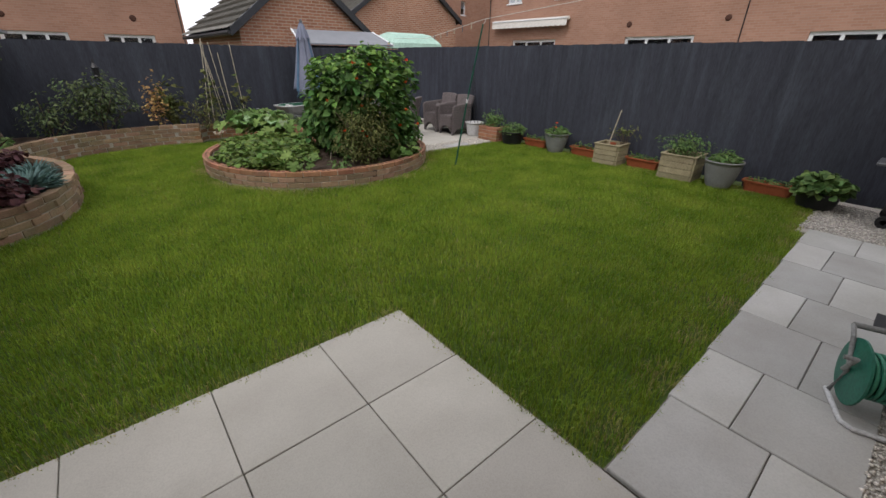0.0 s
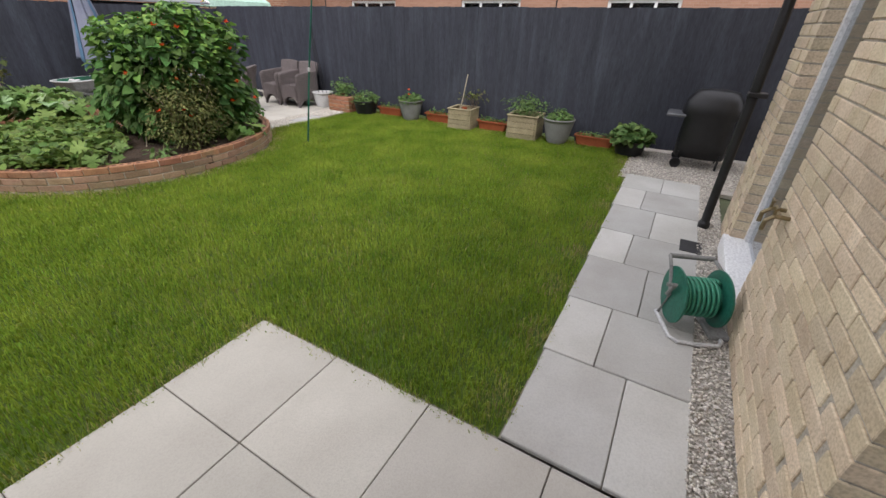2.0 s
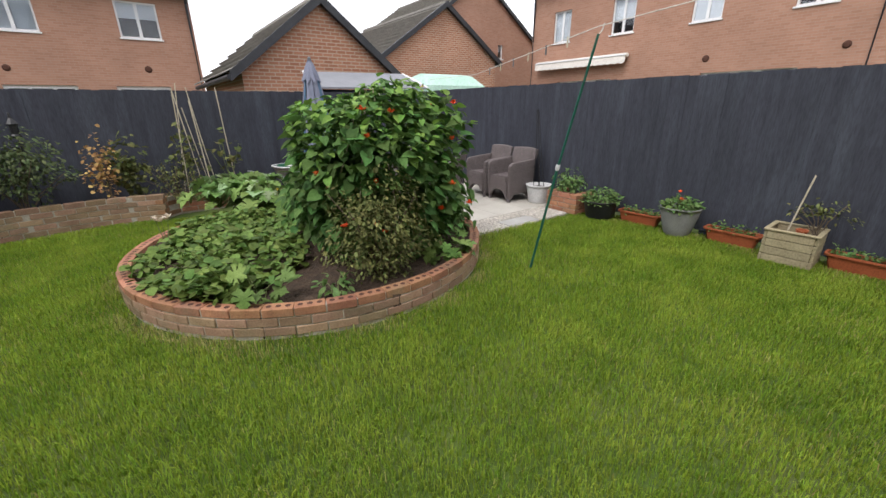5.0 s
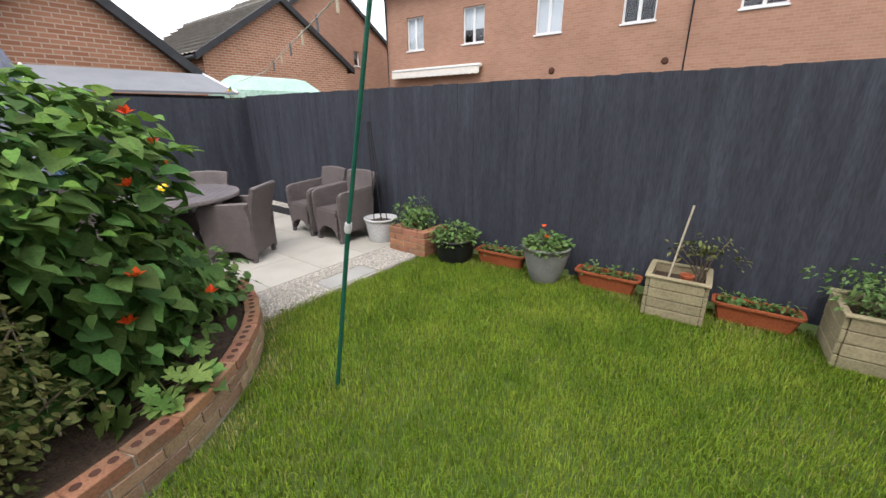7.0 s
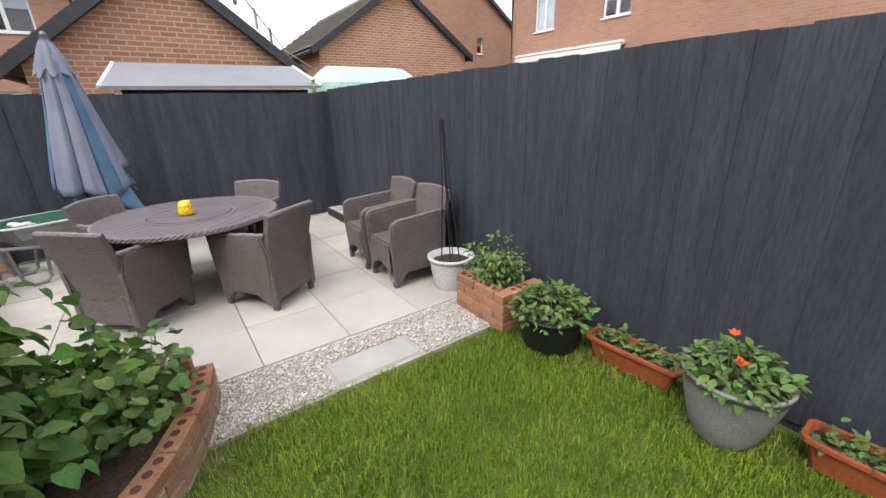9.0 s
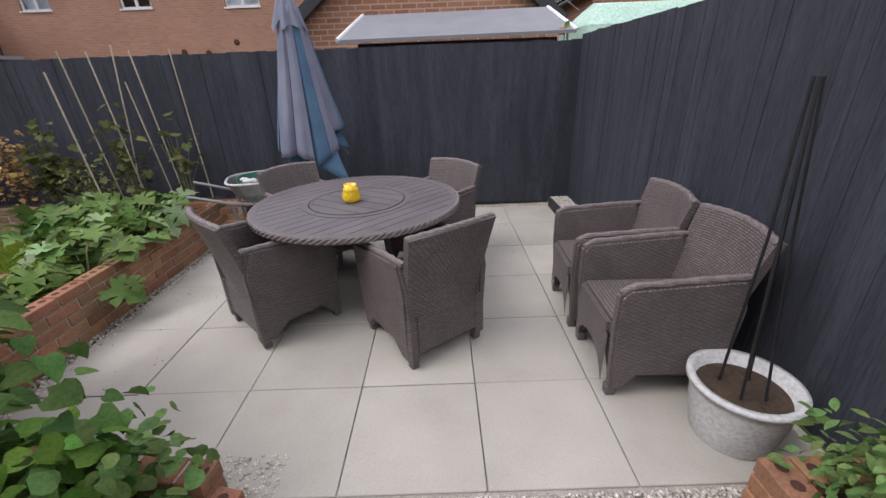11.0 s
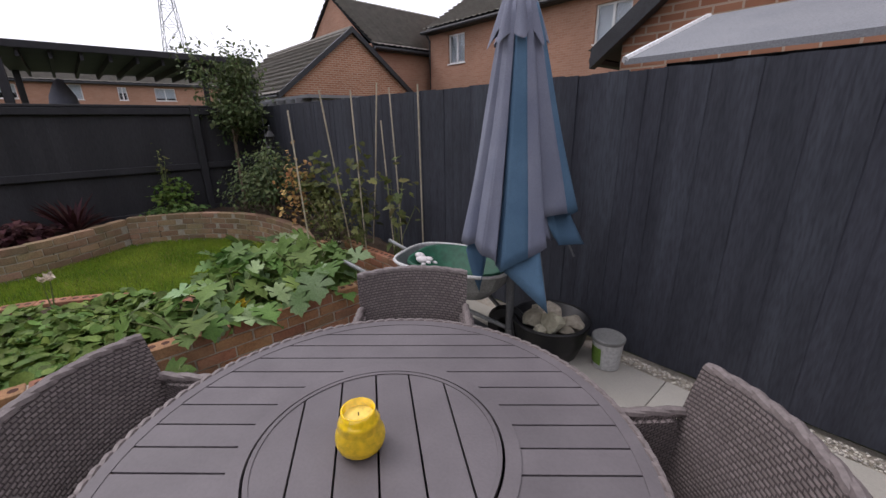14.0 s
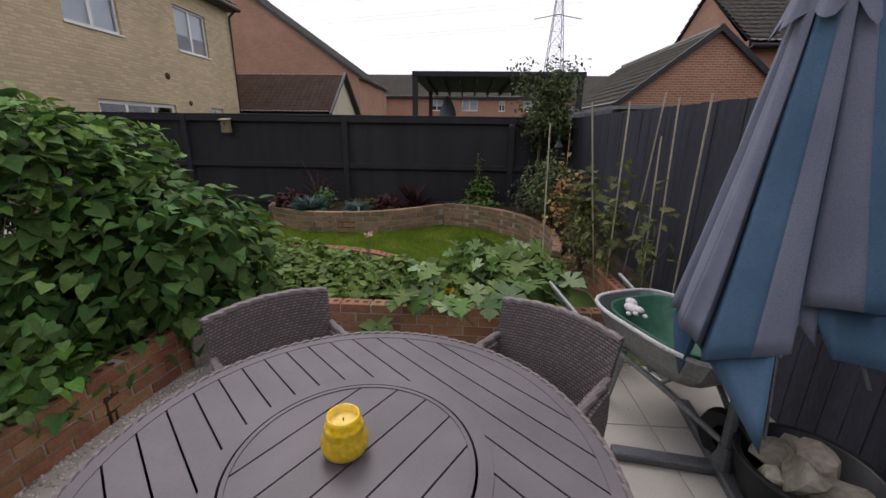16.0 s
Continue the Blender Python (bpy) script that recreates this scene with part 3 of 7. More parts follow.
green = lambda x, y: rng.uniform(0, 1, x.shape) > dryness(x, y)
straw = lambda x, y: rng.uniform(0, 1, x.shape) < dryness(x, y) * 0.9
grass_blades("grass", 660000, (FX0, 0.7), (6.7, 10.0), 0.024, 0.0045, M["grass"], green, "short green turf, a little uneven")
grass_blades("dry_grass", 480000, (FX0, 0.7), (6.7, 9.8), 0.021, 0.0042, M["straw"], straw, "straw-coloured dry blades in the turf")

# Gravel, as loose stones over a bed.
gravel_bed = tagged(part("gravel", boxed((4.3, 6.38, -0.05), (6.7, 6.95, -0.006)), M["gravel_bed"]), "strip of pale gravel between lawn and patio", "gravel", kind="structure")
gravel_side = tagged(part("gravel", boxed((5.2, -4.0, -0.05), (6.9, 0.95, -0.006)), M["gravel_bed"]), "pale gravel in the passage beside the house", "gravel", kind="structure")
gravel_wall = tagged(part("gravel", boxed((1.0, HY, -0.05), (5.2, 0.06, -0.006)), M["gravel_bed"]), "narrow band of grey gravel at the house wall", "gravel", kind="structure")


def stones(name, n, lo, hi, size, keep, label, z=0.0):
    x, y = rng.uniform(lo[0], hi[0], n), rng.uniform(lo[1], hi[1], n)
    ok = keep(x, y)
    x, y = x[ok], y[ok]
    n = len(x)
    s = size * rng.uniform(0.5, 1.3, n)
    octa = np.array([[1, 0, 0], [0, 1, 0], [-1, 0, 0], [0, -1, 0], [0, 0, 0.6], [0, 0, -0.6]], float)
    v = octa[None] * s[:, None, None] * rng.uniform(0.6, 1.25, (n, 6, 1))
    a = rng.uniform(0, 6.28, n)
    c, sn = np.cos(a)[:, None], np.sin(a)[:, None]
    vx, vy = v[..., 0] * c - v[..., 1] * sn, v[..., 0] * sn + v[..., 1] * c
    vz = v[..., 2] + z + rng.uniform(-0.004, 0.008, n)[:, None]
    v = np.stack([vx + x[:, None], vy + y[:, None], vz], 2)
    t = np.array([[0, 1, 4], [1, 2, 4], [2, 3, 4], [3, 0, 4], [1, 0, 5], [2, 1, 5], [3, 2, 5], [0, 3, 5]])
    f = (np.arange(n)[:, None, None] * 6 + t[None]).reshape(-1, 3)
    return tagged(big_mesh(name, v.reshape(-1, 3), f, M["gravel"]), label, "gravel", kind="stuff")


stones("gravel_stones", 13000, (4.36, 6.40), (6.62, 6.88), 0.0092, lambda x, y: ~((x > 5.0) & (x < 5.62) & (y < 6.68) & (y > 6.4)), "loose pale gravel stones beside the patio")
stones("gravel_stones", 7000, (5.3, -0.4), (6.7, 0.95), 0.012, lambda x, y: (x > 5.35), "loose pale gravel stones beside the house")
stones("gravel_stones", 6000, (1.2, HY), (5.3, 0.06), 0.010, lambda x, y: x > 0, "loose grey gravel stones at the wall foot")
stones("gravel_stones", 1500, (2.83, 6.9), (2.96, 10.1), 0.010, lambda x, y: x > 0, "loose gravel stones at the foot of the bed wall")
stones("gravel_stones", 2400, (3.0, 6.86), (4.45, 7.1), 0.010, lambda x, y: x > 0, "loose gravel stones at the foot of the bed wall")
stones("gravel_stones", 900, (4.2, 10.5), (6.6, 10.6), 0.010, lambda x, y: x > 0, "loose gravel stones at the foot of the fence")


def slab_mesh(w, d, name, material):
    b = boxed((-w / 2 + 0.0025, -d / 2 + 0.0025, -0.045), (w / 2 - 0.0025, d / 2 - 0.0025, 0.0), 0.003)
    return mesh_of(b, name, [material])


def crumbs(n, lo, hi, label):
    """Small dry leaf scraps and crumbs of soil lying on slabs."""
    x, y = rng.uniform(lo[0], hi[0], n), rng.uniform(lo[1], hi[1], n)
    a, s = rng.uniform(0, 6.28, n), rng.uniform(0.003, 0.009, n)
    v = np.zeros((n, 4, 3))
    for k in range(4):
        r = s * (1.0 if k % 2 else 0.55)
        v[:, k] = np.stack([x + r * np.cos(a + k * 1.57), y + r * np.sin(a + k * 1.57), 0.008 + 0.35 * s * (k % 2)], 1)
    f = np.arange(n * 4).reshape(n, 4)
    return tagged(big_mesh("dirt_crumbs", v.reshape(-1, 3), f, M["soil"]), label, "dirt", kind="stuff")


crumbs(90, (5.3, 8.6), (6.42, 10.45), "dry leaf scraps and soil crumbs on the patio slabs")
crumbs(60, (3.0, 7.2), (3.5, 9.9), "dry leaf scraps and soil crumbs by the bed wall")

patio_house = tagged(part("patio", boxed((FX0, HY, -0.2), (1.10, 2.36, -0.018)), M["mortar"]), "square pale slabs laid beside the house", "patio", kind="structure")
me600 = slab_mesh(0.6, 0.6, "slab", M["slab"])
random.seed(11)
for i in range(5):
    for j in range(5):
        x, y = 1.08 - 0.3 - 0.6 * i, 2.35 - 0.3 - 0.6 * j
        shared("slab", me600, pose(x, y, 0.004 + random.uniform(-0.002, 0.002), random.uniform(-0.15, 0.15), random.uniform(-0.15, 0.15), random.uniform(-0.15, 0.15)), patio_house)
patio_seat = tagged(part("patio", boxed((2.86, 6.84, -0.2), (6.755, FY + 0.08, -0.018)), M["mortar_pale"]), "square pale slabs under the garden table", "patio", kind="structure")
for i in range(7):
    for j in range(7):
        x, y = 6.5 - 0.3 - 0.6 * i, 10.5 - 0.3 - 0.6 * j
        if y < 6.9 or x < 2.9 or (x < 4.3 and y < 7.1):
            continue
        shared("slab", me600, pose(x, y, 0.004 + random.uniform(-0.002, 0.002), random.uniform(-0.15, 0.15), random.uniform(-0.15, 0.15), 0), patio_seat)
for j in range(6):
    y = 10.5 - 0.6 * j
    part("slab", boxed((6.504, y - 0.596, -0.04), (6.70, y - 0.004, 0.004), 0.004), M["slab"], patio_seat)
tagged(part("stepping_slab", boxed((5.02, 6.41, -0.05), (5.60, 6.66, 0.008), 0.012), M["stone_path"]), "worn pale stepping slab set in the gravel", "slab")

path = tagged(part("path", boxed((1.08, 0.04, -0.2), (5.36, 0.80, -0.018)), M["mortar"]), "grey stone slab path along the house", "path", kind="structure")
rows = [(1.10, 1.75, 0.35), (1.75, 2.33, 0.52), (2.33, 2.97, 0.37), (2.97, 3.55, 0.55), (3.55, 4.20, 0.43), (4.20, 4.80, 0.58), (4.80, 5.35, 0.44)]
for i, (x0, x1, sp) in enumerate(rows):
    top = 0.77 + 0.02 * x0
    for y0, y1 in ((0.05, sp), (sp, top)):
        o = part("slab", boxed((x0 + 0.0025, y0 + 0.0025, -0.045), (x1 - 0.0025, y1 - 0.0025, 0.005 + random.uniform(-0.002, 0.002)), 0.005), M["stone_path"], path)

# ---- fences ----


def fence(p0, p1, height, label, material, board=0.105, rails=False, post_step=0.0):
    """A close-boarded fence: overlapping tapered boards; on its back, rails and posts. The face lies on the line."""
    p0, p1 = Vector((*p0, 0)), Vector((*p1, 0))
    d = (p1 - p0).normalized()
    length = (p1 - p0).length
    t = thing("fence", label, "fence", Matrix.Translation(p0) @ Matrix.Rotation(math.atan2(d.y, d.x), 4, "Z"))
    n = int(length / board)
    bm = bmesh.new()
    box(bm, (-board * 0.6, 0.0, 0.03), (board * 0.6, 0.008, height))
    for v in bm.verts:
        if v.co.x > 0 and v.co.y < 0.004:
            v.co.y -= 0.0025
    me = mesh_of(bm, "board", [material])
    for i in range(n):
        x = (i + 0.5) * length / n
        shared("board", me, pose(x, 0.012 if not rails else 0.05, random.uniform(-0.006, 0.006), random.uniform(-0.1, 0.1), random.uniform(-0.06, 0.06), random.uniform(-0.2, 0.2)), t)
    if rails:
        for z in (0.22, 0.88, height - 0.10):
            part("rail", boxed((0, -0.005, z), (length, 0.045, z + 0.09), 0.006), material, t)
        x = post_step[0]
        while x < length:
            part("post", boxed((x - 0.05, -0.03, -0.3), (x + 0.05, 0.06, height + 0.02), 0.006), material, t)
            x += post_step[1]
        part("capping_rail", boxed((0, 0.0, height - 0.005), (length, 0.07, height + 0.03), 0.006), material, t)
    else:
        for z in (0.25, 0.95, height - 0.2):
            part("rail", boxed((0, 0.03, z), (length, 0.075, z + 0.08), 0.004), material, t)
        for k in range(int(length / 2.9) + 1):
            x = min(0.06 + k * 2.9, length - 0.06)
            part("post", boxed((x - 0.05, 0.03, -0.3), (x + 0.05, 0.13, height - 0.05), 0.004), material, t)
    return t


fence((FX0, FY), (FX1, FY), 1.80, "dark blue-grey painted close-boarded timber fence along the back", M["fence"])
fence((6.70, FY), (6.76, -4.0), 1.85, "dark blue-grey painted close-boarded timber fence beside the lawn", M["fence"])
fence((FX0, -0.5), (FX0, FY), 1.78, "near-black fence with its posts and rails showing", M["fence_dark"], rails=True, post_step=(1.2, 2.97))

# ---- raised brick beds ----


def brick_mesh(holes, material, length=0.213):
    """A clay brick along x; on the top course dark discs paint the shade in its three round holes."""
    bm = boxed((-length / 2, -0.051, 0), (length / 2, 0.051, 0.065), 0.004)
    if holes:
        for x in (-0.066, 0.0, 0.066):
            ring = []
            for k in range(10):
                a = 2 * math.pi * k / 10
                ring.append((x + 0.021 * math.cos(a), 0.021 * math.sin(a)))
            hi = [bm.verts.new((px, py, 0.0662)) for px, py in ring]
            c = bm.verts.new((x, 0, 0.0655))
            for k in range(10):
                f = bm.faces.new((hi[k], hi[(k + 1) % 10], c))
                f.material_index = 1
    return mesh_of(bm, "brick", [material, M["hole_shade_vent"]])


BRICK_RED, BRICK_RED_HOLE = brick_mesh(False, M["bed_brick"]), brick_mesh(True, M["bed_brick"])
BRICK_PALE, BRICK_PALE_HOLE = brick_mesh(False, M["bed_brick_pale"]), brick_mesh(True, M["bed_brick_pale"])


def along(pts, step):
    """Points at even steps along a line, with the heading there."""
    pts = [Vector((*p, 0)) for p in pts]
    out, left = [], step / 2
    for a, b in zip(pts, pts[1:]):
        d = b - a
        n = d.length
        while left < n:
            out.append((a + d * (left / n), math.atan2(d.y, d.x)))
            left += step
        left -= n
    return out


def bed_wall(name, line, courses, label, body, cap, side=1, rise=(1.0, 1.0)):
    """A dwarf wall of bricks along a line (its garden face), with recessed mortar; rise makes it taller towards its end."""
    t = thing(name, label, "garden wall", kind="structure")
    h = courses * 0.075
    bm = bmesh.new()
    off = []
    pts = [Vector((*p, 0)) for p in line]
    for i, p in enumerate(pts):
        d = (pts[min(i + 1, len(pts) - 1)] - pts[max(i - 1, 0)]).normalized()
        off.append(Vector((-d.y, d.x, 0)) * side)
    prev = None
    for i, (p, o) in enumerate(zip(pts, off)):
        a, b = p + o * 0.008, p + o * 0.092
        top = (h - 0.022) * (rise[0] + (rise[1] - rise[0]) * i / (len(pts) - 1))
        row = [bm.verts.new(v) for v in ((a.x, a.y, -0.1), (b.x, b.y, -0.1), (b.x, b.y, top), (a.x, a.y, top))]
        if prev:
            for k in range(4):
                bm.faces.new((prev[k], prev[(k + 1) % 4], row[(k + 1) % 4], row[k]))
        prev = row
    bmesh.ops.recalc_face_normals(bm, faces=bm.faces[:])
    part("mortar_core", bm, M["mortar_pale"], t)
    for c in range(courses):
        start = Vector((*line[0], 0))
        ahead = (Vector((*line[1], 0)) - start).normalized()
        course = along(line, 0.2235)
        if c % 2:
            turn = math.atan2(ahead.y, ahead.x)
            q = start + ahead * 0.051 + Vector((-ahead.y, ahead.x, 0)) * side * 0.051
            shared("brick", cap if c == courses - 1 else body, pose(q.x, q.y, c * 0.075 * rise[0], 0, 0, math.degrees(turn)) @ Matrix.Diagonal((0.47, 1, rise[0], 1)), t)
            course = along([(start + ahead * 0.1115)[:2]] + list(line[1:]), 0.2235)
        for i, (p, a) in enumerate(course):
            me = cap if c == courses - 1 else body
            q = p + Vector((-math.sin(a), math.cos(a), 0)) * side * 0.051
            k = rise[0] + (rise[1] - rise[0]) * i / len(course)
            m = pose(q.x + random.uniform(-0.002, 0.002), q.y + random.uniform(-0.002, 0.002), c * 0.075 * k, random.uniform(-0.6, 0.6), random.uniform(-0.4, 0.4), math.degrees(a) + random.uniform(-0.8, 0.8) + (180 if random.random() < 0.5 else 0))
            shared("brick", me, m @ Matrix.Diagonal((1, 1, k, 1)), t)
    return t


bed_wall("bed_wall_round", ROUND_ARC, 3, "curved low wall of red bricks with holed tops round the bean bed", BRICK_PALE, BRICK_RED_HOLE, side=-1)
bed_wall("bed_wall_patio", [(4.34, 6.855), (3.7, 6.93), (2.97, 7.03)], 4, "straight red brick bed wall facing the patio", BRICK_RED, BRICK_RED_HOLE, side=1, rise=(1.0, 1.2))
bed_wall("bed_wall_courgette", [(2.83, 7.05), (2.83, 9.86)], 5, "straight red brick wall of the courgette bed", BRICK_RED, BRICK_RED_HOLE, side=1)
bed_wall("bed_wall_left", EDGE[:12], 4, "weathered brick wall of the long curved bed", BRICK_PALE, BRICK_PALE, side=1, rise=(1.0, 1.22))
bed_wall("bed_wall_back", EDGE[11:], 5, "weathered brick wall of the long curved bed along the back", BRICK_PALE, BRICK_PALE, side=1)
bed_wall("bed_wall_edge", BACK_WALL, 4, "red brick bed edge below the back fence", BRICK_RED, BRICK_RED_HOLE, side=1)


def soil(name, poly, z, label, lump=0.03):
    """A heap of soil that fills a bed, lumpy on top."""
    xs, ys = [p[0] for p in poly], [p[1] for p in poly]
    g = 0.07
    nx, ny = int((max(xs) - min(xs)) / g) + 2, int((max(ys) - min(ys)) / g) + 2
    gx = min(xs) + g * np.arange(nx)
    gy = min(ys) + g * np.arange(ny)
    X, Y = np.meshgrid(gx, gy, indexing="ij")
    keep = inside(X, Y, poly)
    bm = bmesh.new()
    vs = {}
    for i in range(nx):
        for j in range(ny):
            if keep[i, j]:
                x, y = float(X[i, j]), float(Y[i, j])
                vs[i, j] = bm.verts.new((x, y, z + lump * noise.noise((x * 5, y * 5, 2)) + 0.5 * lump * noise.noise((x * 17, y * 17, 5))))
    for (i, j) in list(vs):
        q = [(i, j), (i + 1, j), (i + 1, j + 1), (i, j + 1)]
        if all(k in vs for k in q):
            bm.faces.new([vs[k] for k in q])
    r = bmesh.ops.extrude_face_region(bm, geom=bm.faces[:])
    low = [v for v in r["geom"] if isinstance(v, bmesh.types.BMVert)]
    for v in low:
        v.co.z = -0.02
    bmesh.ops.recalc_face_normals(bm, faces=bm.faces[:])
    return tagged(part(name, bm, M["soil"], smooth=True), label, "soil", kind="structure")


soil("soil_round_bed", ROUND_BED, 0.17, "dark crumbly soil in the round bed")
soil("soil_long_bed", LEFT_BED, 0.24, "dark soil in the long bed", 0.04)

# ---- the house wall with its two door openings ----


def wall_grid(bm, length, height, thick, holes, z0=0.0):
    """A wall along x, face at y = 0, with real openings (x0, x1, z0, z1) through it."""
    xs = sorted({0.0, length, *[h[0] for h in holes], *[h[1] for h in holes]})
    zs = sorted({z0, height, *[h[2] for h in holes], *[h[3] for h in holes]})
    isin = lambda x, z: any(a < x < b and c < z < d for a, b, c, d in holes)
    quad = lambda *p: bm.faces.new([bm.verts.new(v) for v in p])
    for x0, x1 in zip(xs, xs[1:]):
        for a, b in zip(zs, zs[1:]):
            if isin((x0 + x1) / 2, (a + b) / 2):
                continue
            quad((x0, 0, a), (x1, 0, a), (x1, 0, b), (x0, 0, b))
            quad((x1, thick, a), (x0, thick, a), (x0, thick, b), (x1, thick, b))
    for a, b, c, d in holes:
        quad((a, 0, c), (a, 0, d), (a, thick, d), (a, thick, c))
        quad((b, 0, d), (b, 0, c), (b, thick, c), (b, thick, d))
        quad((a, 0, d), (b, 0, d), (b, thick, d), (a, thick, d))
        quad((b, 0, c), (a, 0, c), (a, thick, c), (b, thick, c))
    for a, b in zip(zs, zs[1:]):
        quad((0, 0, b), (0, 0, a), (0, thick, a), (0, thick, b))
        quad((length, 0, a), (length, 0, b), (length, thick, b), (length, thick, a))
    quad((0, 0, height), (length, 0, height), (length, thick, height), (0, thick, height))
    return bm


def window(parent, x0, x1, z0, z1, depth=0.07, lights=2, blind=0.0, sill=True, name="window", frame_w=0.055):
    """A white casement in an opening of a wall in the parent's own x and z: frame, panes, sill, blind, and a dark sheet
    painted as the room's shade.
    """
    w = new(name)
    w.parent = parent
    w.empty_display_size = 0.1
    fr = bmesh.new()
    f = frame_w
    for lo, hi in (((x0, z0), (x1, z0 + f)), ((x0, z1 - f), (x1, z1)), ((x0, z0 + f), (x0 + f, z1 - f)), ((x1 - f, z0 + f), (x1, z1 - f))):
        box(fr, (lo[0], depth, lo[1]), (hi[0], depth + 0.06, hi[1]))
    step = (x1 - x0) / lights
    for i in range(1, lights):
        box(fr, (x0 + i * step - 0.045, depth - 0.004, z0 + f), (x0 + i * step + 0.045, depth + 0.06, z1 - f))
    part("frame", fr, M["upvc"], w, "white plastic frame")
    for i in range(lights):
        a, b = x0 + i * step + 0.05, x0 + (i + 1) * step - 0.05
        g = part("pane", boxed((a, depth + 0.025, z0 + f), (b, depth + 0.033, z1 - f)), M["glass"], w)
        g.visible_shadow = False
    if blind > 0:
        part("blind", boxed((x0 + 0.02, depth + 0.10, z1 - blind * (z1 - z0)), (x1 - 0.02, depth + 0.12, z1)), M["blind"], w)
    # No room is built: this dark sheet paints its shade behind the panes.
    part("room_behind", boxed((x0 - 0.05, depth + 0.5, z0 - 0.05), (x1 + 0.05, depth + 0.52, z1 + 0.05)), M["room_shade"], w)
    if sill:
        part("sill", boxed((x0 - 0.04, -0.04, z0 - 0.05), (x1 + 0.04, depth + 0.05, z0 - 0.002), 0.006), M["upvc"], w)
    return w


# Own house: face at y = HY looking to +y. Its own x runs to -x of the garden.
HM = Matrix.Translation((4.18, HY, 0)) @ Matrix.Rotation(math.pi, 4, "Z")
house = thing("house", "buff brick house with white doors facing the garden", "house", HM, kind="structure")
holes = [(0.58, 1.58, 0.10, 2.15), (3.16, 5.20, 0.10, 2.15), (0.5, 1.4, 3.5, 4.7), (3.4, 4.6, 3.5, 4.7)]
part("wall", wall_grid(bmesh.new(), 6.2, 5.2, 0.3, holes), M["mortar_pale"], house, "buff brick wall with pale mortar")
part("wall", boxed((0.0, 0.3, 0), (0.3, 8.0, 5.2)), M["buff_wall"], house)
part("wall", boxed((5.9, 0.3, 0), (6.2, 8.0, 5.2)), M["buff_wall"], house)
part("wall", boxed((0.3, 7.7, 0), (5.9, 8.0, 5.2)), M["buff_wall"], house)
part("roof", prism(bmesh.new(), [(-0.3, -0.3), (6.5, -0.3), (6.5, 8.3), (-0.3, 8.3)], 5.2, 5.4), M["tile"], house)
window(house, 0.58, 1.58, 0.10, 2.15, 0.09, 1, name="door", sill=False)
window(house, 3.16, 5.20, 0.10, 2.15, 0.09, 2, name="door", sill=False)
window(house, 0.5, 1.4, 3.5, 4.7, 0.09, 2, 0.4)
window(house, 3.4, 4.6, 3.5, 4.7, 0.09, 2, 0.4)
part("door_sill", boxed((0.55, -0.05, 0.03), (1.61, 0.14, 0.165), 0.006), M["upvc"], house, "white plastic threshold")
part("door_sill", boxed((3.12, -0.07, 0.03), (5.24, 0.09, 0.10), 0.006), M["upvc"], house, "white plastic threshold")

# ---- neighbouring houses ----


def roof_slope(parent, a, b, c, d, material, course=0.33, wave=0.3, name="roof"):
    """A tiled slope from the eave a-b up to the ridge d-c, in lapped courses with a rolling profile."""
    a, b, c, d = [Vector(p) for p in (a, b, c, d)]
    up = ((d - a) + (c - b)).length / 2
    wide = max((b - a).length, (c - d).length)
    n, k = max(2, int(up / course)), min(160, max(2, int(wide / wave) * 3))
    nrm = (b - a).cross(d - a).normalized()
    vs, fs = [], []
    for i in range(n):
        for e, lift in ((max(0.0, (i - 0.22) / n), 0.10), ((i + 1) / n, 0.012)):
            l, r = a.lerp(d, e), b.lerp(c, e)
            for j in range(k + 1):
                p = l.lerp(r, j / k) + nrm * (lift + 0.022 * math.sin(2 * math.pi * j / 3))
                vs.append(p[:])
    w = k + 1
    for i in range(n):
        o = i * 2 * w
        for j in range(k):
            fs.append((o + j, o + j + 1, o + w + j + 1, o + w + j))
            if i:
                fs.append((o - w + j, o - w + j + 1, o + j + 1, o + j))
    ob = big_mesh(name, vs, fs, material, parent)
    bm = bmesh.new()
    q = [bm.verts.new(p - nrm * 0.04) for p in (a, b, c, d)]
    bm.faces.new(q)
    part("roof_deck", bm, M["verge"], parent)
    return ob


def verge(parent, pts, w=0.16, t=0.06, name="verge_trim"):
    """A dark board along a roof edge."""
    for p, q in zip(pts, pts[1:]):
        p, q = Vector(p), Vector(q)
        bm = bmesh.new()
        vs = []
        for e in (p, q):
            for y in (-t, t):
                for z in (-w * 0.7, w * 0.55):
                    vs.append(bm.verts.new(e + Vector((0, y, z))))
        for f in ((0, 1, 3, 2), (4, 6, 7, 5), (0, 2, 6, 4), (1, 5, 7, 3), (0, 4, 5, 1), (2, 3, 7, 6)):
            bm.faces.new([vs[i] for i in f])
        bmesh.ops.recalc_face_normals(bm, faces=bm.faces[:])
        part(name, bm, M["verge"], parent)


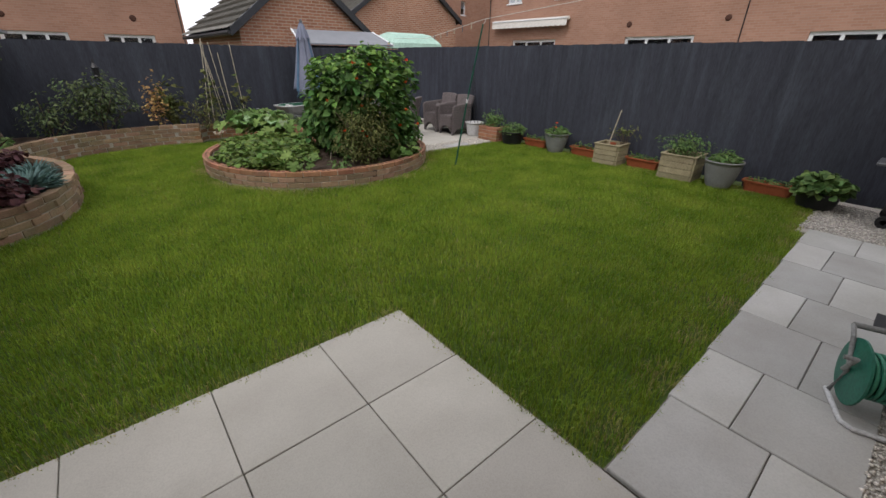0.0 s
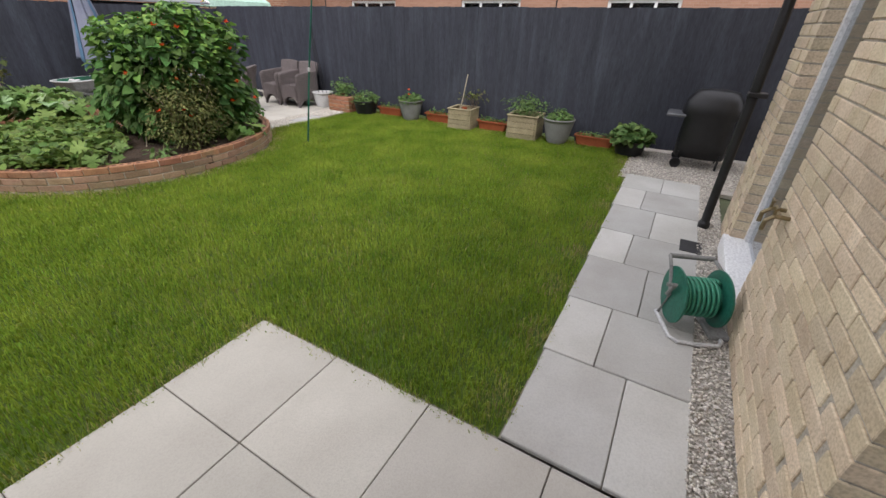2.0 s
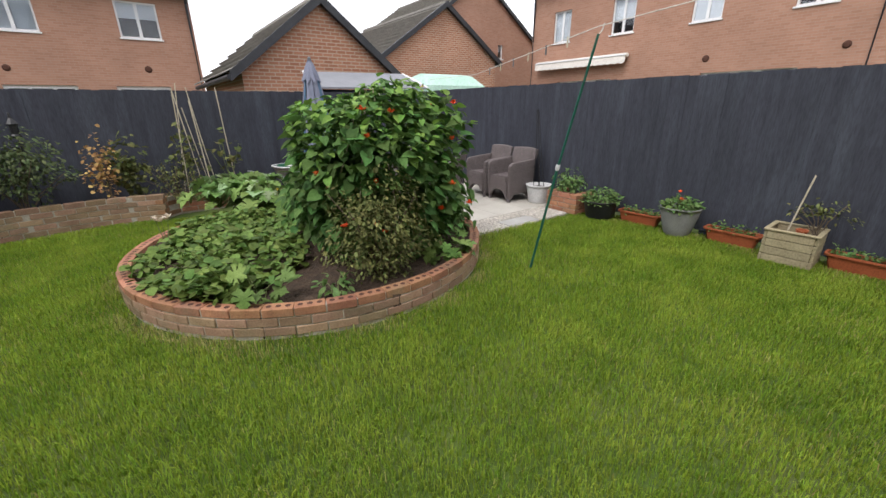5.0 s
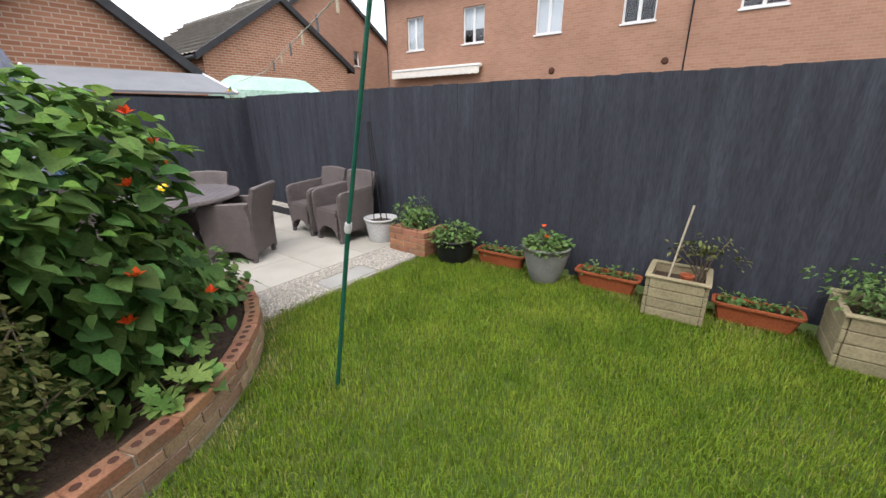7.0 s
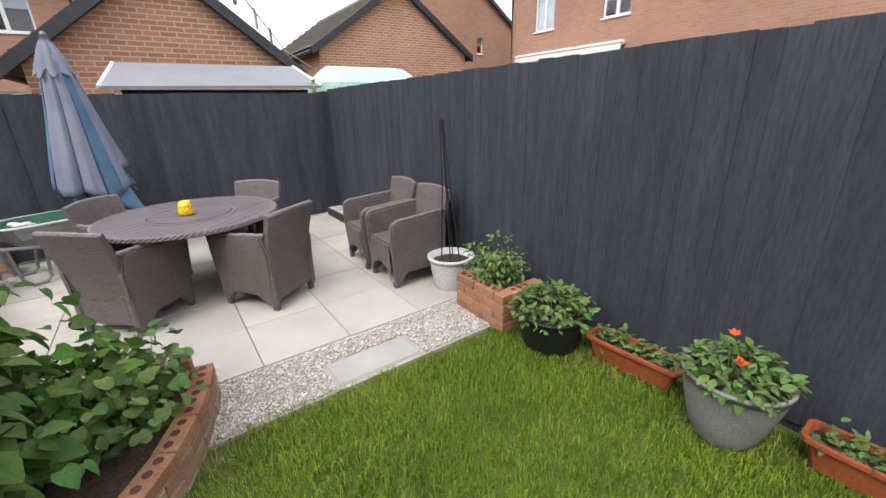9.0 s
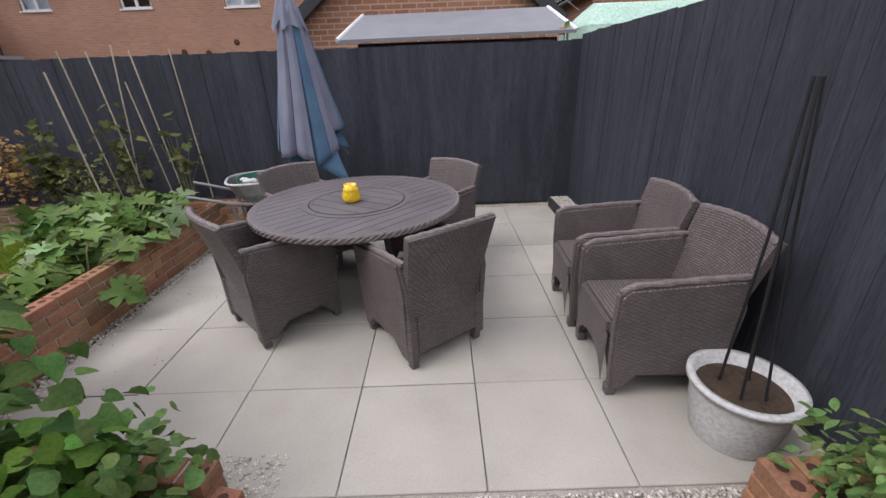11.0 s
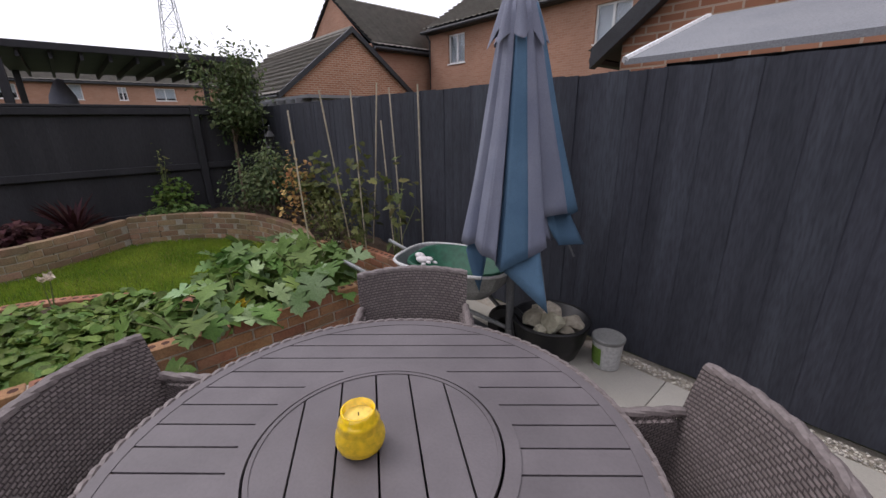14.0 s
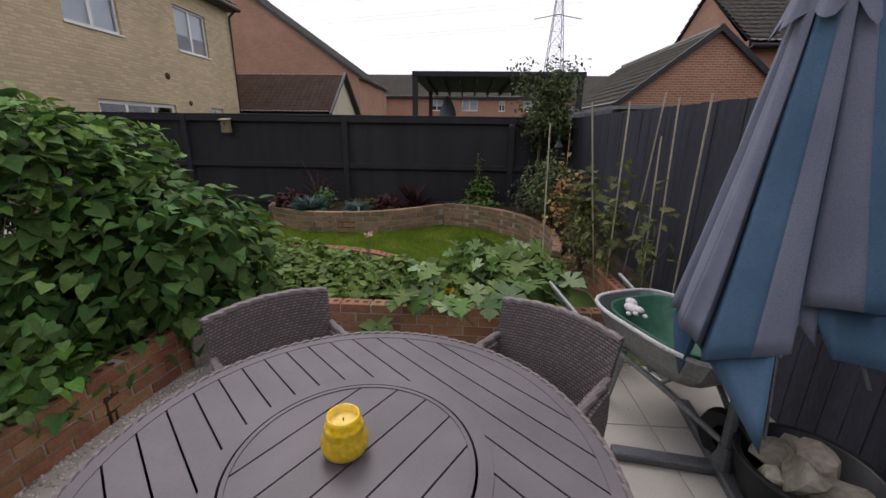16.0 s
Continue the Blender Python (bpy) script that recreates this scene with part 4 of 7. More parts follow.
def gable_house(name, m, width, depth, eave, apex, wallmat, roofmat, label, windows=(), over=0.25, off=None, category="house"):
    """A house or garage whose gable faces -y in its own frame: x from 0 to width, going back by depth."""
    h = thing(name, label, category, m)
    mid = width / 2 if off is None else off
    bm = bmesh.new()
    wall_grid(bm, width, eave, 0.25, [w for w in windows if w[3] < eave])
    quad = lambda *p: bm.faces.new([bm.verts.new(v) for v in p])
    quad((0, 0, eave), (width, 0, eave), (mid, 0, apex))
    quad((width, depth, eave), (0, depth, eave), (mid, depth, apex))
    quad((0, depth, 0), (0, 0.25, 0), (0, 0.25, eave), (0, depth, eave))
    quad((width, 0.25, 0), (width, depth, 0), (width, depth, eave), (width, 0.25, eave))
    quad((width, depth, 0), (0, depth, 0), (0, depth, eave), (width, depth, eave))
    part("wall", bm, wallmat, h)
    s1, s2 = (apex - eave) / mid, (apex - eave) / (width - mid)
    el, er = eave - over * s1, eave - over * s2
    roof_slope(h, (-over, depth + 0.1, el), (-over, -0.12, el), (mid, -0.12, apex), (mid, depth + 0.1, apex), roofmat)
    roof_slope(h, (width + over, -0.12, er), (width + over, depth + 0.1, er), (mid, depth + 0.1, apex), (mid, -0.12, apex), roofmat)
    verge(h, [(-over, -0.12, el), (mid, -0.12, apex + 0.03), (width + over, -0.12, er)])
    part("ridge_tiles", tubed([(mid, -0.14, apex + 0.03), (mid, depth + 0.12, apex + 0.03)], 0.11, 8), roofmat, h)
    for s, z in ((-over, el), (width + over, er)):
        part("gutter", tubed([(s, -0.1, z - 0.02), (s, depth, z - 0.02)], 0.06, 8), M["verge"], h)
    for w in windows:
        if w[3] < eave:
            window(h, *w, lights=1 if w[1] - w[0] < 0.7 else 2, blind=0.5)
    return h


def long_house(name, m, length, eave, ridge, depth, wallmat, roofmat, label, windows, doors, pipes=(), vents=(), gables=(True, True)):
    """A house seen along its long side, which faces -y in its own frame."""
    h = thing(name, label, "house", m)
    bm = bmesh.new()
    wall_grid(bm, length, eave, 0.25, list(windows) + list(doors))
    quad = lambda *p: bm.faces.new([bm.verts.new(v) for v in p])
    for x, s in ((0.0, 1), (length, -1)):
        p = [(x, depth, 0), (x, 0.25, 0), (x, 0.25, eave), (x, depth / 2, ridge), (x, depth, eave)]
        quad(*(p if s > 0 else reversed(p)))
    quad((length, depth, 0), (0, depth, 0), (0, depth, eave), (length, depth, eave))
    part("wall", bm, wallmat, h)
    o = 0.35
    ze = eave - o * (ridge - eave) / (depth / 2)
    roof_slope(h, (-0.1, -o, ze + 0.1), (length + 0.1, -o, ze + 0.1), (length + 0.1, depth / 2, ridge + 0.1), (-0.1, depth / 2, ridge + 0.1), roofmat)
    roof_slope(h, (length + 0.1, depth + o, ze + 0.1), (-0.1, depth + o, ze + 0.1), (-0.1, depth / 2, ridge + 0.1), (length + 0.1, depth / 2, ridge + 0.1), roofmat)
    part("soffit", boxed((-0.1, -o, ze - 0.04), (length + 0.1, 0.0, ze + 0.02)), M["verge"], h)
    part("gutter", tubed([(-0.12, -o - 0.04, ze + 0.03), (length + 0.12, -o - 0.04, ze + 0.03)], 0.07, 8), M["verge"], h)
    for i, w in enumerate(windows):
        window(h, *w, lights=2, blind=(0.95, 0.6, 0.95, 0.45, 0.8)[i % 5])
    for d in doors:
        window(h, *d, lights=3, sill=False, name="door", frame_w=0.10)
    for x in pipes:
        part("downpipe", tubed([(x, -0.08, 0), (x, -0.08, ze - 0.25), (x, -o, ze)], 0.045, 8), M["verge"], h)
    for x, z, r in vents:
        part("vent", lathed([(r, -0.04), (r, 0.0), (r * 0.6, 0.03)], 12, pose(x, -0.01, z, 90)), M["hole_shade_vent"], h)
    return h


# The row beyond the side fence.
RX = 16.9
RM = Matrix.Translation((RX, 17.15, 0)) @ Matrix.Rotation(-math.pi / 2, 4, "Z")
y2x = lambda y: 17.15 - y
wins = [(y2x(15.93), y2x(15.03), 4.05, 5.28), (y2x(13.10), y2x(12.15), 4.05, 5.28), (y2x(10.13), y2x(9.2), 4.05, 5.28), (y2x(7.35), y2x(6.42), 4.05, 5.28), (y2x(4.44), y2x(3.46), 4.05, 5.28), (y2x(0.9), y2x(0.0), 4.05, 5.28)]
drs = [(y2x(15.45), y2x(12.85), 0.15, 2.46), (y2x(9.52), y2x(6.93), 0.15, 2.46), (y2x(3.72), y2x(1.4), 0.15, 2.46)]
row = long_house("house", RM, 26.0, 6.55, 9.6, 8.0, M["red_wall"], M["tile"], "terrace of red brick houses with white windows", wins, drs, pipes=(0.12, y2x(5.5)), vents=((y2x(9.43), 2.9, 0.11), (y2x(6.0), 2.95, 0.1)))
# The house beyond the back fence.
BM = Matrix.Translation((-9.9, 21.3, 0))
bx = lambda x: x + 9.9
wins = [(bx(-8.65), bx(-7.65), 3.9, 5.05), (bx(-5.32), bx(-4.3), 3.86, 5.02), (bx(-1.85), bx(-0.7), 3.8, 4.92), (bx(1.3), bx(2.47), 3.8, 4.92)]
drs = [(bx(-1.96), bx(-0.2), 0.15, 2.27), (bx(0.82), bx(2.41), 0.15, 2.27)]
back = long_house("house", BM, 13.4, 5.45, 8.0, 8.5, M["red_wall"], M["tile"], "red brick house with white windows behind the back fence", wins, drs, pipes=(0.1, 13.3), vents=((bx(-3.61), 2.5, 0.1), (bx(-2.77), 2.45, 0.1), (bx(-1.73), 2.75, 0.1), (bx(1.85), 2.83, 0.11)))
# Garages and gables.
gable_house("garage", Matrix.Translation((3.2, 12.6, 0)), 3.6, 6.0, 2.35, 3.75, M["orange_wall"], M["tile"], "orange brick garage with a grey tiled gable roof", category="garage")
gable_house("garage", Matrix.Translation((8.95, 16.9, 0)), 5.4, 7.0, 3.35, 5.15, M["orange_wall"], M["tile"], "second orange brick garage with a tiled gable roof", category="garage")
gable_house("house", Matrix.Translation((13.6, 22.0, 0)), 8.6, 9.0, 5.2, 8.0, M["red_wall"], M["tile"], "red brick house with a high gable beyond the garages", windows=[(5.65, 6.05, 4.1, 4.85)])
tagged(part("wall_cream", boxed((22.0, 22.2, 0), (22.5, 28, 5.0)), M["render_wall"]), "cream rendered wall between two houses", "wall", kind="structure")
gable_house("garage", Matrix.Translation((-9.0, 13.92, 0)) @ Matrix.Rotation(math.pi / 2, 4, "Z"), 5.5, 8.0, 2.62, 4.74, M["orange_wall"], M["tile"], "brick garage with a tiled gable roof beyond the corner", category="garage")
long_house("house", Matrix.Translation((-10.4, 18.5, 0)) @ Matrix.Rotation(math.pi / 2, 4, "Z"), 6.5, 4.7, 7.0, 6.4, M["red_wall"], M["tile"], "red brick house with a grey tiled roof in the distance", [], [])
# The house in line with this one, seen over the dark fence.
NM = Matrix.Translation((-2.2, HY, 0)) @ Matrix.Rotation(math.pi, 4, "Z")
nx = lambda x: -2.2 - x
long_house("house", NM, 8.35, 5.9, 8.6, 8.0, M["buff_wall"], M["tile"], "buff brick neighbouring house with white windows", [(nx(-3.9), nx(-5.45), 3.8, 5.05), (nx(-7.55), nx(-9.1), 3.83, 5.1)], [(nx(-4.3), nx(-7.0), 0.15, 2.2), (nx(-8.75), nx(-9.45), 1.2, 2.2)], pipes=(8.28,), vents=((nx(-6.85), 3.0, 0.1), (nx(-7.7), 2.29, 0.08)))
# Beyond: garage with brown tiles, larger red house behind, far row.
gar = thing("garage", "low garage with a brown tiled roof", "garage", Matrix.Translation((-11.3, -5.85, -0.36)) @ Matrix.Rotation(math.pi / 2, 4, "Z"))
bm = bmesh.new()
wall_grid(bm, 9.0, 2.6, 0.25, [])
part("wall", bm, M["buff_wall"], gar)
bm = bmesh.new()
bm.faces.new([bm.verts.new(v) for v in ((9.0, 0.25, 0), (9.0, 4.2, 0), (9.0, 4.2, 2.6), (9.0, 2.1, 4.25), (9.0, 0.25, 2.6))])
part("gable_wall", bm, M["render_wall"], gar)
roof_slope(gar, (-0.1, -0.25, 2.5), (9.15, -0.25, 2.5), (9.15, 2.1, 4.25), (-0.1, 2.1, 4.25), M["tile_red"], course=0.22, wave=0.22)
roof_slope(gar, (9.15, 4.45, 2.5), (-0.1, 4.45, 2.5), (-0.1, 2.1, 4.25), (9.15, 2.1, 4.25), M["tile_red"], course=0.22, wave=0.22)
for e in (((9.18, -0.3, 2.46), (9.18, 2.1, 4.28)), ((9.18, 2.1, 4.28), (9.18, 4.5, 2.46))):
    part("verge_trim", tubed(e, 0.07, 6), M["verge"], gar)
gable_house("house", Matrix.Translation((-22.0, 3.0, 0)) @ Matrix.Rotation(math.pi / 2, 4, "Z") @ Matrix.Translation((-20.0, 0, 0)), 18.7, 9.0, 4.9, 11.5, M["red_wall"], M["tile"], "large red brick house with a steep roof beyond the garage", off=9.0)
far = long_house("house", Matrix.Translation((-38, -4, 0)) @ Matrix.Rotation(math.pi / 2, 4, "Z"), 28.0, 4.9, 7.3, 8, M["red_wall"], M["tile"], "distant row of brick houses with tiled roofs", [(1.5, 4.0, 3.3, 4.3), (9.0, 10.2, 3.5, 4.5), (12.2, 13.8, 3.5, 4.6), (16.0, 16.6, 3.5, 4.5), (18.5, 20.0, 3.5, 4.5)], [])

# ---- leaves and plants ----


def leaf_shape(kind):
    """Vertices and triangles of one leaf, base at the origin, growing along +y, unit length, folded on its midrib."""
    if kind == "heart":
        half = [(0.0, 0.0), (0.30, -0.08), (0.46, 0.18), (0.38, 0.48), (0.16, 0.82), (0.0, 1.0)]
    elif kind == "oval":
        half = [(0.0, 0.0), (0.20, 0.25), (0.26, 0.5), (0.16, 0.8), (0.0, 1.0)]
    elif kind == "lobed":
        half = [(0.0, 0.0), (0.20, -0.20), (0.36, -0.24), (0.34, -0.06), (0.50, -0.08), (0.60, 0.08), (0.40, 0.16), (0.58, 0.28), (0.66, 0.52), (0.48, 0.50), (0.32, 0.44), (0.40, 0.72), (0.28, 0.74), (0.20, 0.86), (0.12, 0.84), (0.0, 1.04)]
    elif kind == "round":
        half = [(0.0, 0.0), (0.34, -0.04), (0.52, 0.25), (0.50, 0.60), (0.26, 0.92), (0.0, 0.96)]
    else:
        half = [(0.0, 0.0), (0.05, 0.3), (0.045, 0.7), (0.0, 1.0)]
    mid = [(0.0, y, -0.10 * y * y) for _, y in half]
    vs = [(0.0, 0.0, 0.0)]
    right, left = [], []
    for x, y in half[1:-1]:
        z = 0.22 * x - 0.16 * max(0.0, y) ** 2
        right.append((x, y, z))
        left.append((-x, y, z))
    tip = (0.0, half[-1][1], -0.20)
    core = (0.0, 0.42, -0.02)
    verts = [(0, 0, 0), core, tip] + right + left
    k = len(right)
    f = []
    ring = [0] + list(range(3, 3 + k)) + [2]
    for a, b in zip(ring, ring[1:]):
        f.append((1, a, b))
    ring = [0] + list(range(3 + k, 3 + 2 * k)) + [2]
    for a, b in zip(ring, ring[1:]):
        f.append((1, b, a))
    return np.array(verts, float), np.array(f)


def turn_matrices(az, tilt, roll):
    """Rotations that aim a leaf: az round z, tilt below the level, roll about its length."""
    ca, sa, ct, st, cr, sr = np.cos(az), np.sin(az), np.cos(tilt), np.sin(tilt), np.cos(roll), np.sin(roll)
    o, i = np.zeros_like(ca), np.ones_like(ca)
    Rz = np.stack([np.stack([ca, -sa, o], 1), np.stack([sa, ca, o], 1), np.stack([o, o, i], 1)], 1)
    Rx = np.stack([np.stack([i, o, o], 1), np.stack([o, ct, -st], 1), np.stack([o, st, ct], 1)], 1)
    Ry = np.stack([np.stack([cr, o, sr], 1), np.stack([o, i, o], 1), np.stack([-sr, o, cr], 1)], 1)
    return Rz @ Rx @ Ry


def leaves(parent, kind, pos, az, tilt, size, material, single=0, name="leaf", roll=0.35):
    """Leaves at places; the first few are pieces of their own, the rest one joined foliage part."""
    pos, az, tilt, size = np.asarray(pos, float), np.asarray(az, float), np.asarray(tilt, float), np.asarray(size, float)
    base, f = leaf_shape(kind)
    R = turn_matrices(az, tilt, rng.normal(0, roll, len(az)))
    if single:
        me = bpy.data.meshes.new(name)
        me.from_pydata(base.tolist(), [], f.tolist())
        me.materials.append(material)
        me.shade_smooth()
        for i in range(min(single, len(pos))):
            m = Matrix(R[i].tolist()).to_4x4() @ Matrix.Diagonal((size[i], size[i], size[i], 1))
            m.translation = pos[i].tolist()
            shared(name, me, m, parent)
    rest = slice(single, None)
    if len(pos) > single:
        v = np.einsum("nij,vj->nvi", R[rest], base) * size[rest][:, None, None] + pos[rest][:, None, :]
        n = len(v)
        ff = (np.arange(n)[:, None, None] * len(base) + f[None]).reshape(-1, 3)
        ob = big_mesh("foliage", v.reshape(-1, 3), ff, material, parent, smooth=True)
        tagged(ob, kind="stuff")


def mound(n, centre, radii, top=True, thick=0.25, bumps=0.12, zmin=0.0, square=2.0):
    """Places and outward headings in the shell of an uneven mound."""
    d = rng.normal(0, 1, (n, 3))
    if top:
        d[:, 2] = np.abs(d[:, 2]) * 1.0
    d /= (np.abs(d) ** square).sum(axis=1)[:, None] ** (1 / square)
    k = 1 - thick * rng.uniform(0, 1, n) ** 1.3
    b = 1 + bumps * (np.sin(d[:, 0] * 5 + 1) * np.sin(d[:, 1] * 6 + 2) + np.sin(d[:, 2] * 7 + d[:, 0] * 4))
    p = np.array(centre) + d * np.array(radii) * (k * b)[:, None]
    p[:, 2] = np.maximum(p[:, 2], zmin)
    az = np.arctan2(d[:, 1], d[:, 0]) - np.pi / 2 + rng.normal(0, 0.6, n)
    return p, az, d


def stems(parent, pts, r=0.006, name="stem", material=None):
    bm = bmesh.new()
    for line in pts:
        tube(bm, line, r, 5, 0.6)
    part(name, bm, material or M["stem"], parent)


def bush(name, label, centre, radii, n, kind, size, material, single=0, thick=0.6, category="plant", stem_n=7, ground=None, extra=None, woody=False):
    """A leafy plant: stems that rise from its foot and leaves all through its crown."""
    cx, cy, cz = centre
    g = cz - radii[2] if ground is None else ground
    t = thing(name, label, category, Matrix.Translation((cx, cy, g)))
    p, az, d = mound(n, (0, 0, cz - g), radii, top=False, thick=thick, bumps=0.18, zmin=0.01)
    leaves(t, kind, p, az, rng.normal(-0.35, 0.5, n), size * rng.uniform(0.6, 1.25, n), material, single)
    lines = []
    for i in range(stem_n):
        q = p[rng.integers(0, n)]
        lines.append([(0.03 * math.cos(i), 0.03 * math.sin(i), -0.02), tuple(q * np.array([0.35, 0.35, 0.5])), tuple(q)])
    stems(t, lines, 0.007 if woody else 0.005, "stem", M["bark"] if woody else M["stem"])
    return t, p, d


def flowers(parent, pos, size, material, name="flower"):
    for p in pos:
        bm = bmesh.new()
        for k in range(6):
            m = Matrix.Translation(p) @ pose(0, 0, 0, random.uniform(20, 80), 0, k * 60 + random.uniform(-20, 20))
            vs = [bm.verts.new(m @ Vector(c)) for c in ((0, 0, 0), (size * 0.4, size * 0.5, 0.002), (0, size, -0.003), (-size * 0.4, size * 0.5, 0.002))]
            bm.faces.new(vs)
        part(name, bm, material, parent)


# Runner beans on the round bed.
bean = thing("bean_plant", "dense runner bean mound with scarlet flowers on a cane frame", "bean plant", Matrix.Translation((3.0, 6.24, 0.17)))
n = 4800
p, az, d = mound(3300, (0.03, -0.06, 0.74), (0.80, 0.57, 0.75), top=False, thick=0.42, bumps=0.07, zmin=0.03, square=2.9)
p2, az2, d2 = mound(1500, (-0.10, 0.66, 0.52), (0.52, 0.60, 0.60), top=False, thick=0.45, bumps=0.09, zmin=0.03)
p, az, d = np.concatenate([p, p2]), np.concatenate([az, az2]), np.concatenate([d, d2])
order = np.argsort(-(p[:, 2] * 0.5 + np.abs(p[:, 0] - 0.2) * 0.4 + np.hypot(p[:, 0], p[:, 1]) * 1.2))
p, az, d = p[order], az[order], d[order]
keep = ~((p[:, 2] < 0.72) & (p[:, 1] < -0.33) & (p[:, 0] < 0.2))
p, az, d = p[keep], az[keep], d[keep]
n = len(p)
leaves(bean, "heart", p, az, -0.5 + 0.4 * d[:, 2] + rng.normal(0, 0.4, n), 0.094 * rng.uniform(0.5, 1.4, n), M["bean"], single=300)
n = 900
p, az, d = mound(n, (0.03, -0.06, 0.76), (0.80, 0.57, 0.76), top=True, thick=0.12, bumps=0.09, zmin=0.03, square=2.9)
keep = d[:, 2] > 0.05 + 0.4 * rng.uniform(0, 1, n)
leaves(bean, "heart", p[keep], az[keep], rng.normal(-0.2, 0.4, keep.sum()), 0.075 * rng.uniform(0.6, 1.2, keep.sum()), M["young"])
stems(bean, [[(0.6 * math.cos(a), 0.45 * math.sin(a), -0.05), (0.35 * math.cos(a), 0.25 * math.sin(a), 0.8), (0.08 * math.cos(a), 0.05 * math.sin(a), 1.52)] for a in np.linspace(0, 5.6, 8)], 0.007, "cane", M["cane"])
n = 260
p, az, d = mound(n, (0.15, 0.62, 0.34), (0.95, 0.22, 0.46), top=False, thick=0.5, zmin=0.03)
leaves(bean, "heart", p, az, rng.normal(-0.5, 0.4, n), 0.09 * rng.uniform(0.6, 1.2, n), M["bean"])
n = 620
p, az, d = mound(n, (0.30, -0.02, 0.30), (0.72, 0.52, 0.40), top=False, thick=0.5, zmin=0.03)
leaves(bean, "heart", p, az, rng.normal(-0.5, 0.4, n), 0.09 * rng.uniform(0.6, 1.2, n), M["bean"])
fp, _, fd = mound(60, (0.03, -0.06, 0.74), (0.81, 0.58, 0.74), top=False, thick=0.04, bumps=0.07, zmin=0.2, square=2.9)
flowers(bean, [tuple(q) for q in fp if q[2] > 0.35][:24], 0.048, M["flower"])

bush("low_shrub", "small yellowish-brown shrub in front of the beans", (2.70, 5.60, 0.58), (0.45, 0.25, 0.46), 3000, "oval", 0.042, M["dull"], 0, 0.7, woody=True, ground=0.17, stem_n=14)
# Strawberry-like ground cover.
for c, r, n in (((1.65, 6.75), (0.72, 0.85), 1100), ((2.05, 8.0), (0.72, 0.5), 1000), ((1.9, 7.4), (0.75, 0.6), 700), ((1.5, 6.1), (0.38, 0.35), 300)):
    t = thing("strawberry_plant", "low leafy strawberry patch covering the bed", "plant", Matrix.Translation((*c, 0.17)), group="strawberry patches")
    a, q = rng.uniform(0, 6.28, n), np.sqrt(rng.uniform(0, 1, n))
    x, y = r[0] * q * np.cos(a), r[1] * q * np.sin(a)
    okk = np.hypot(x + c[0] - RBC[0], y + c[1] - RBC[1]) < 1.72
    x, y = x[okk], y[okk]
    z = 0.04 + (0.12 if c[1] > 7.2 else 0.19) * rng.uniform(0, 1, len(x)) * (1 - 0.5 * q[okk]) + 0.03 * np.sin(x * 9) * np.sin(y * 8)
    leaves(t, "round", np.stack([x, y, z], 1), rng.uniform(0, 6.28, len(x)), rng.normal(-0.15, 0.35, len(x)), 0.07 * rng.uniform(0.6, 1.3, len(x)), M["strawberry"], single=60)
bush("leafy_plant", "small bright leafy weed on the bare soil", (2.25, 5.52, 0.26), (0.15, 0.12, 0.10), 60, "oval", 0.07, M["herb"], 0, ground=0.17)
bush("squash_plant", "small pale squash seedling in the round bed", (1.75, 5.78, 0.32), (0.22, 0.18, 0.15), 16, "lobed", 0.14, M["courgette"], 16, ground=0.17)
bush("squash_plant", "dark lobed squash leaves by the bed's rim", (3.45, 5.66, 0.27), (0.30, 0.16, 0.12), 24, "lobed", 0.125, M["courgette"], 22, ground=0.17)
bush("herb_plant", "mixed low herbs at the tip of the bed", (4.0, 6.58, 0.36), (0.34, 0.36, 0.22), 520, "round", 0.055, M["herb"], 120, ground=0.17)
bush("bean_plant", "young trailing bean shoots at the tip of the bed", (3.80, 6.62, 0.36), (0.36, 0.30, 0.24), 300, "heart", 0.085, M["young_dull"], 120, ground=0.17)
sed = thing("sedum", "faded pinkish flower heads at the bed's edge", "flower", Matrix.Translation((1.25, 7.75, 0.17)))
heads = [(0.0, 0.0, 0.26), (0.06, 0.05, 0.28), (-0.05, 0.04, 0.27)]
flowers(sed, heads, 0.06, M["pale_flower"])
for x, y, z in heads:
    stems(sed, [[(0.0, 0.01, -0.02), (x * 0.6, y * 0.6, 0.13), (x, y, z)]], 0.006)

# Courgettes behind the patio wall.
for c, n, seed in (((2.45, 8.75), 46, 1), ((2.35, 9.3), 70, 2), ((1.95, 9.15), 50, 3), ((2.60, 8.40), 16, 4)):
    t = thing("courgette_plant", "large courgette plant with lobed silvery-veined leaves", "plant", Matrix.Translation((*c, 0.2)), group="courgettes")
    a = rng.uniform(0, 6.28, n)
    rad = rng.uniform(0.10, 0.42, n)
    pts = np.stack([rad * np.cos(a), rad * np.sin(a), (0.46 if seed in (2, 3) else 0.36) - 0.5 * rad + rng.uniform(-0.14, 0.08, n)], 1)
    lv = np.arange(n) % 7 == 0
    leaves(t, "lobed", pts[~lv], a[~lv] - np.pi / 2 + rng.normal(0, 0.4, (~lv).sum()), rng.normal(-0.45, 0.35, (~lv).sum()), 0.185 * rng.uniform(0.5, 1.25, (~lv).sum()), M["courgette"], single=60, roll=0.25)
    leaves(t, "lobed", pts[lv], a[lv] - np.pi / 2, rng.normal(-0.3, 0.3, lv.sum()), 0.19 * rng.uniform(0.7, 1.1, lv.sum()), M["pale_leaf"], single=60, roll=0.2)
    stems(t, [[(0, 0, 0), tuple(q * np.array([0.5, 0.5, 0.7])), tuple(q)] for q in pts], 0.008)
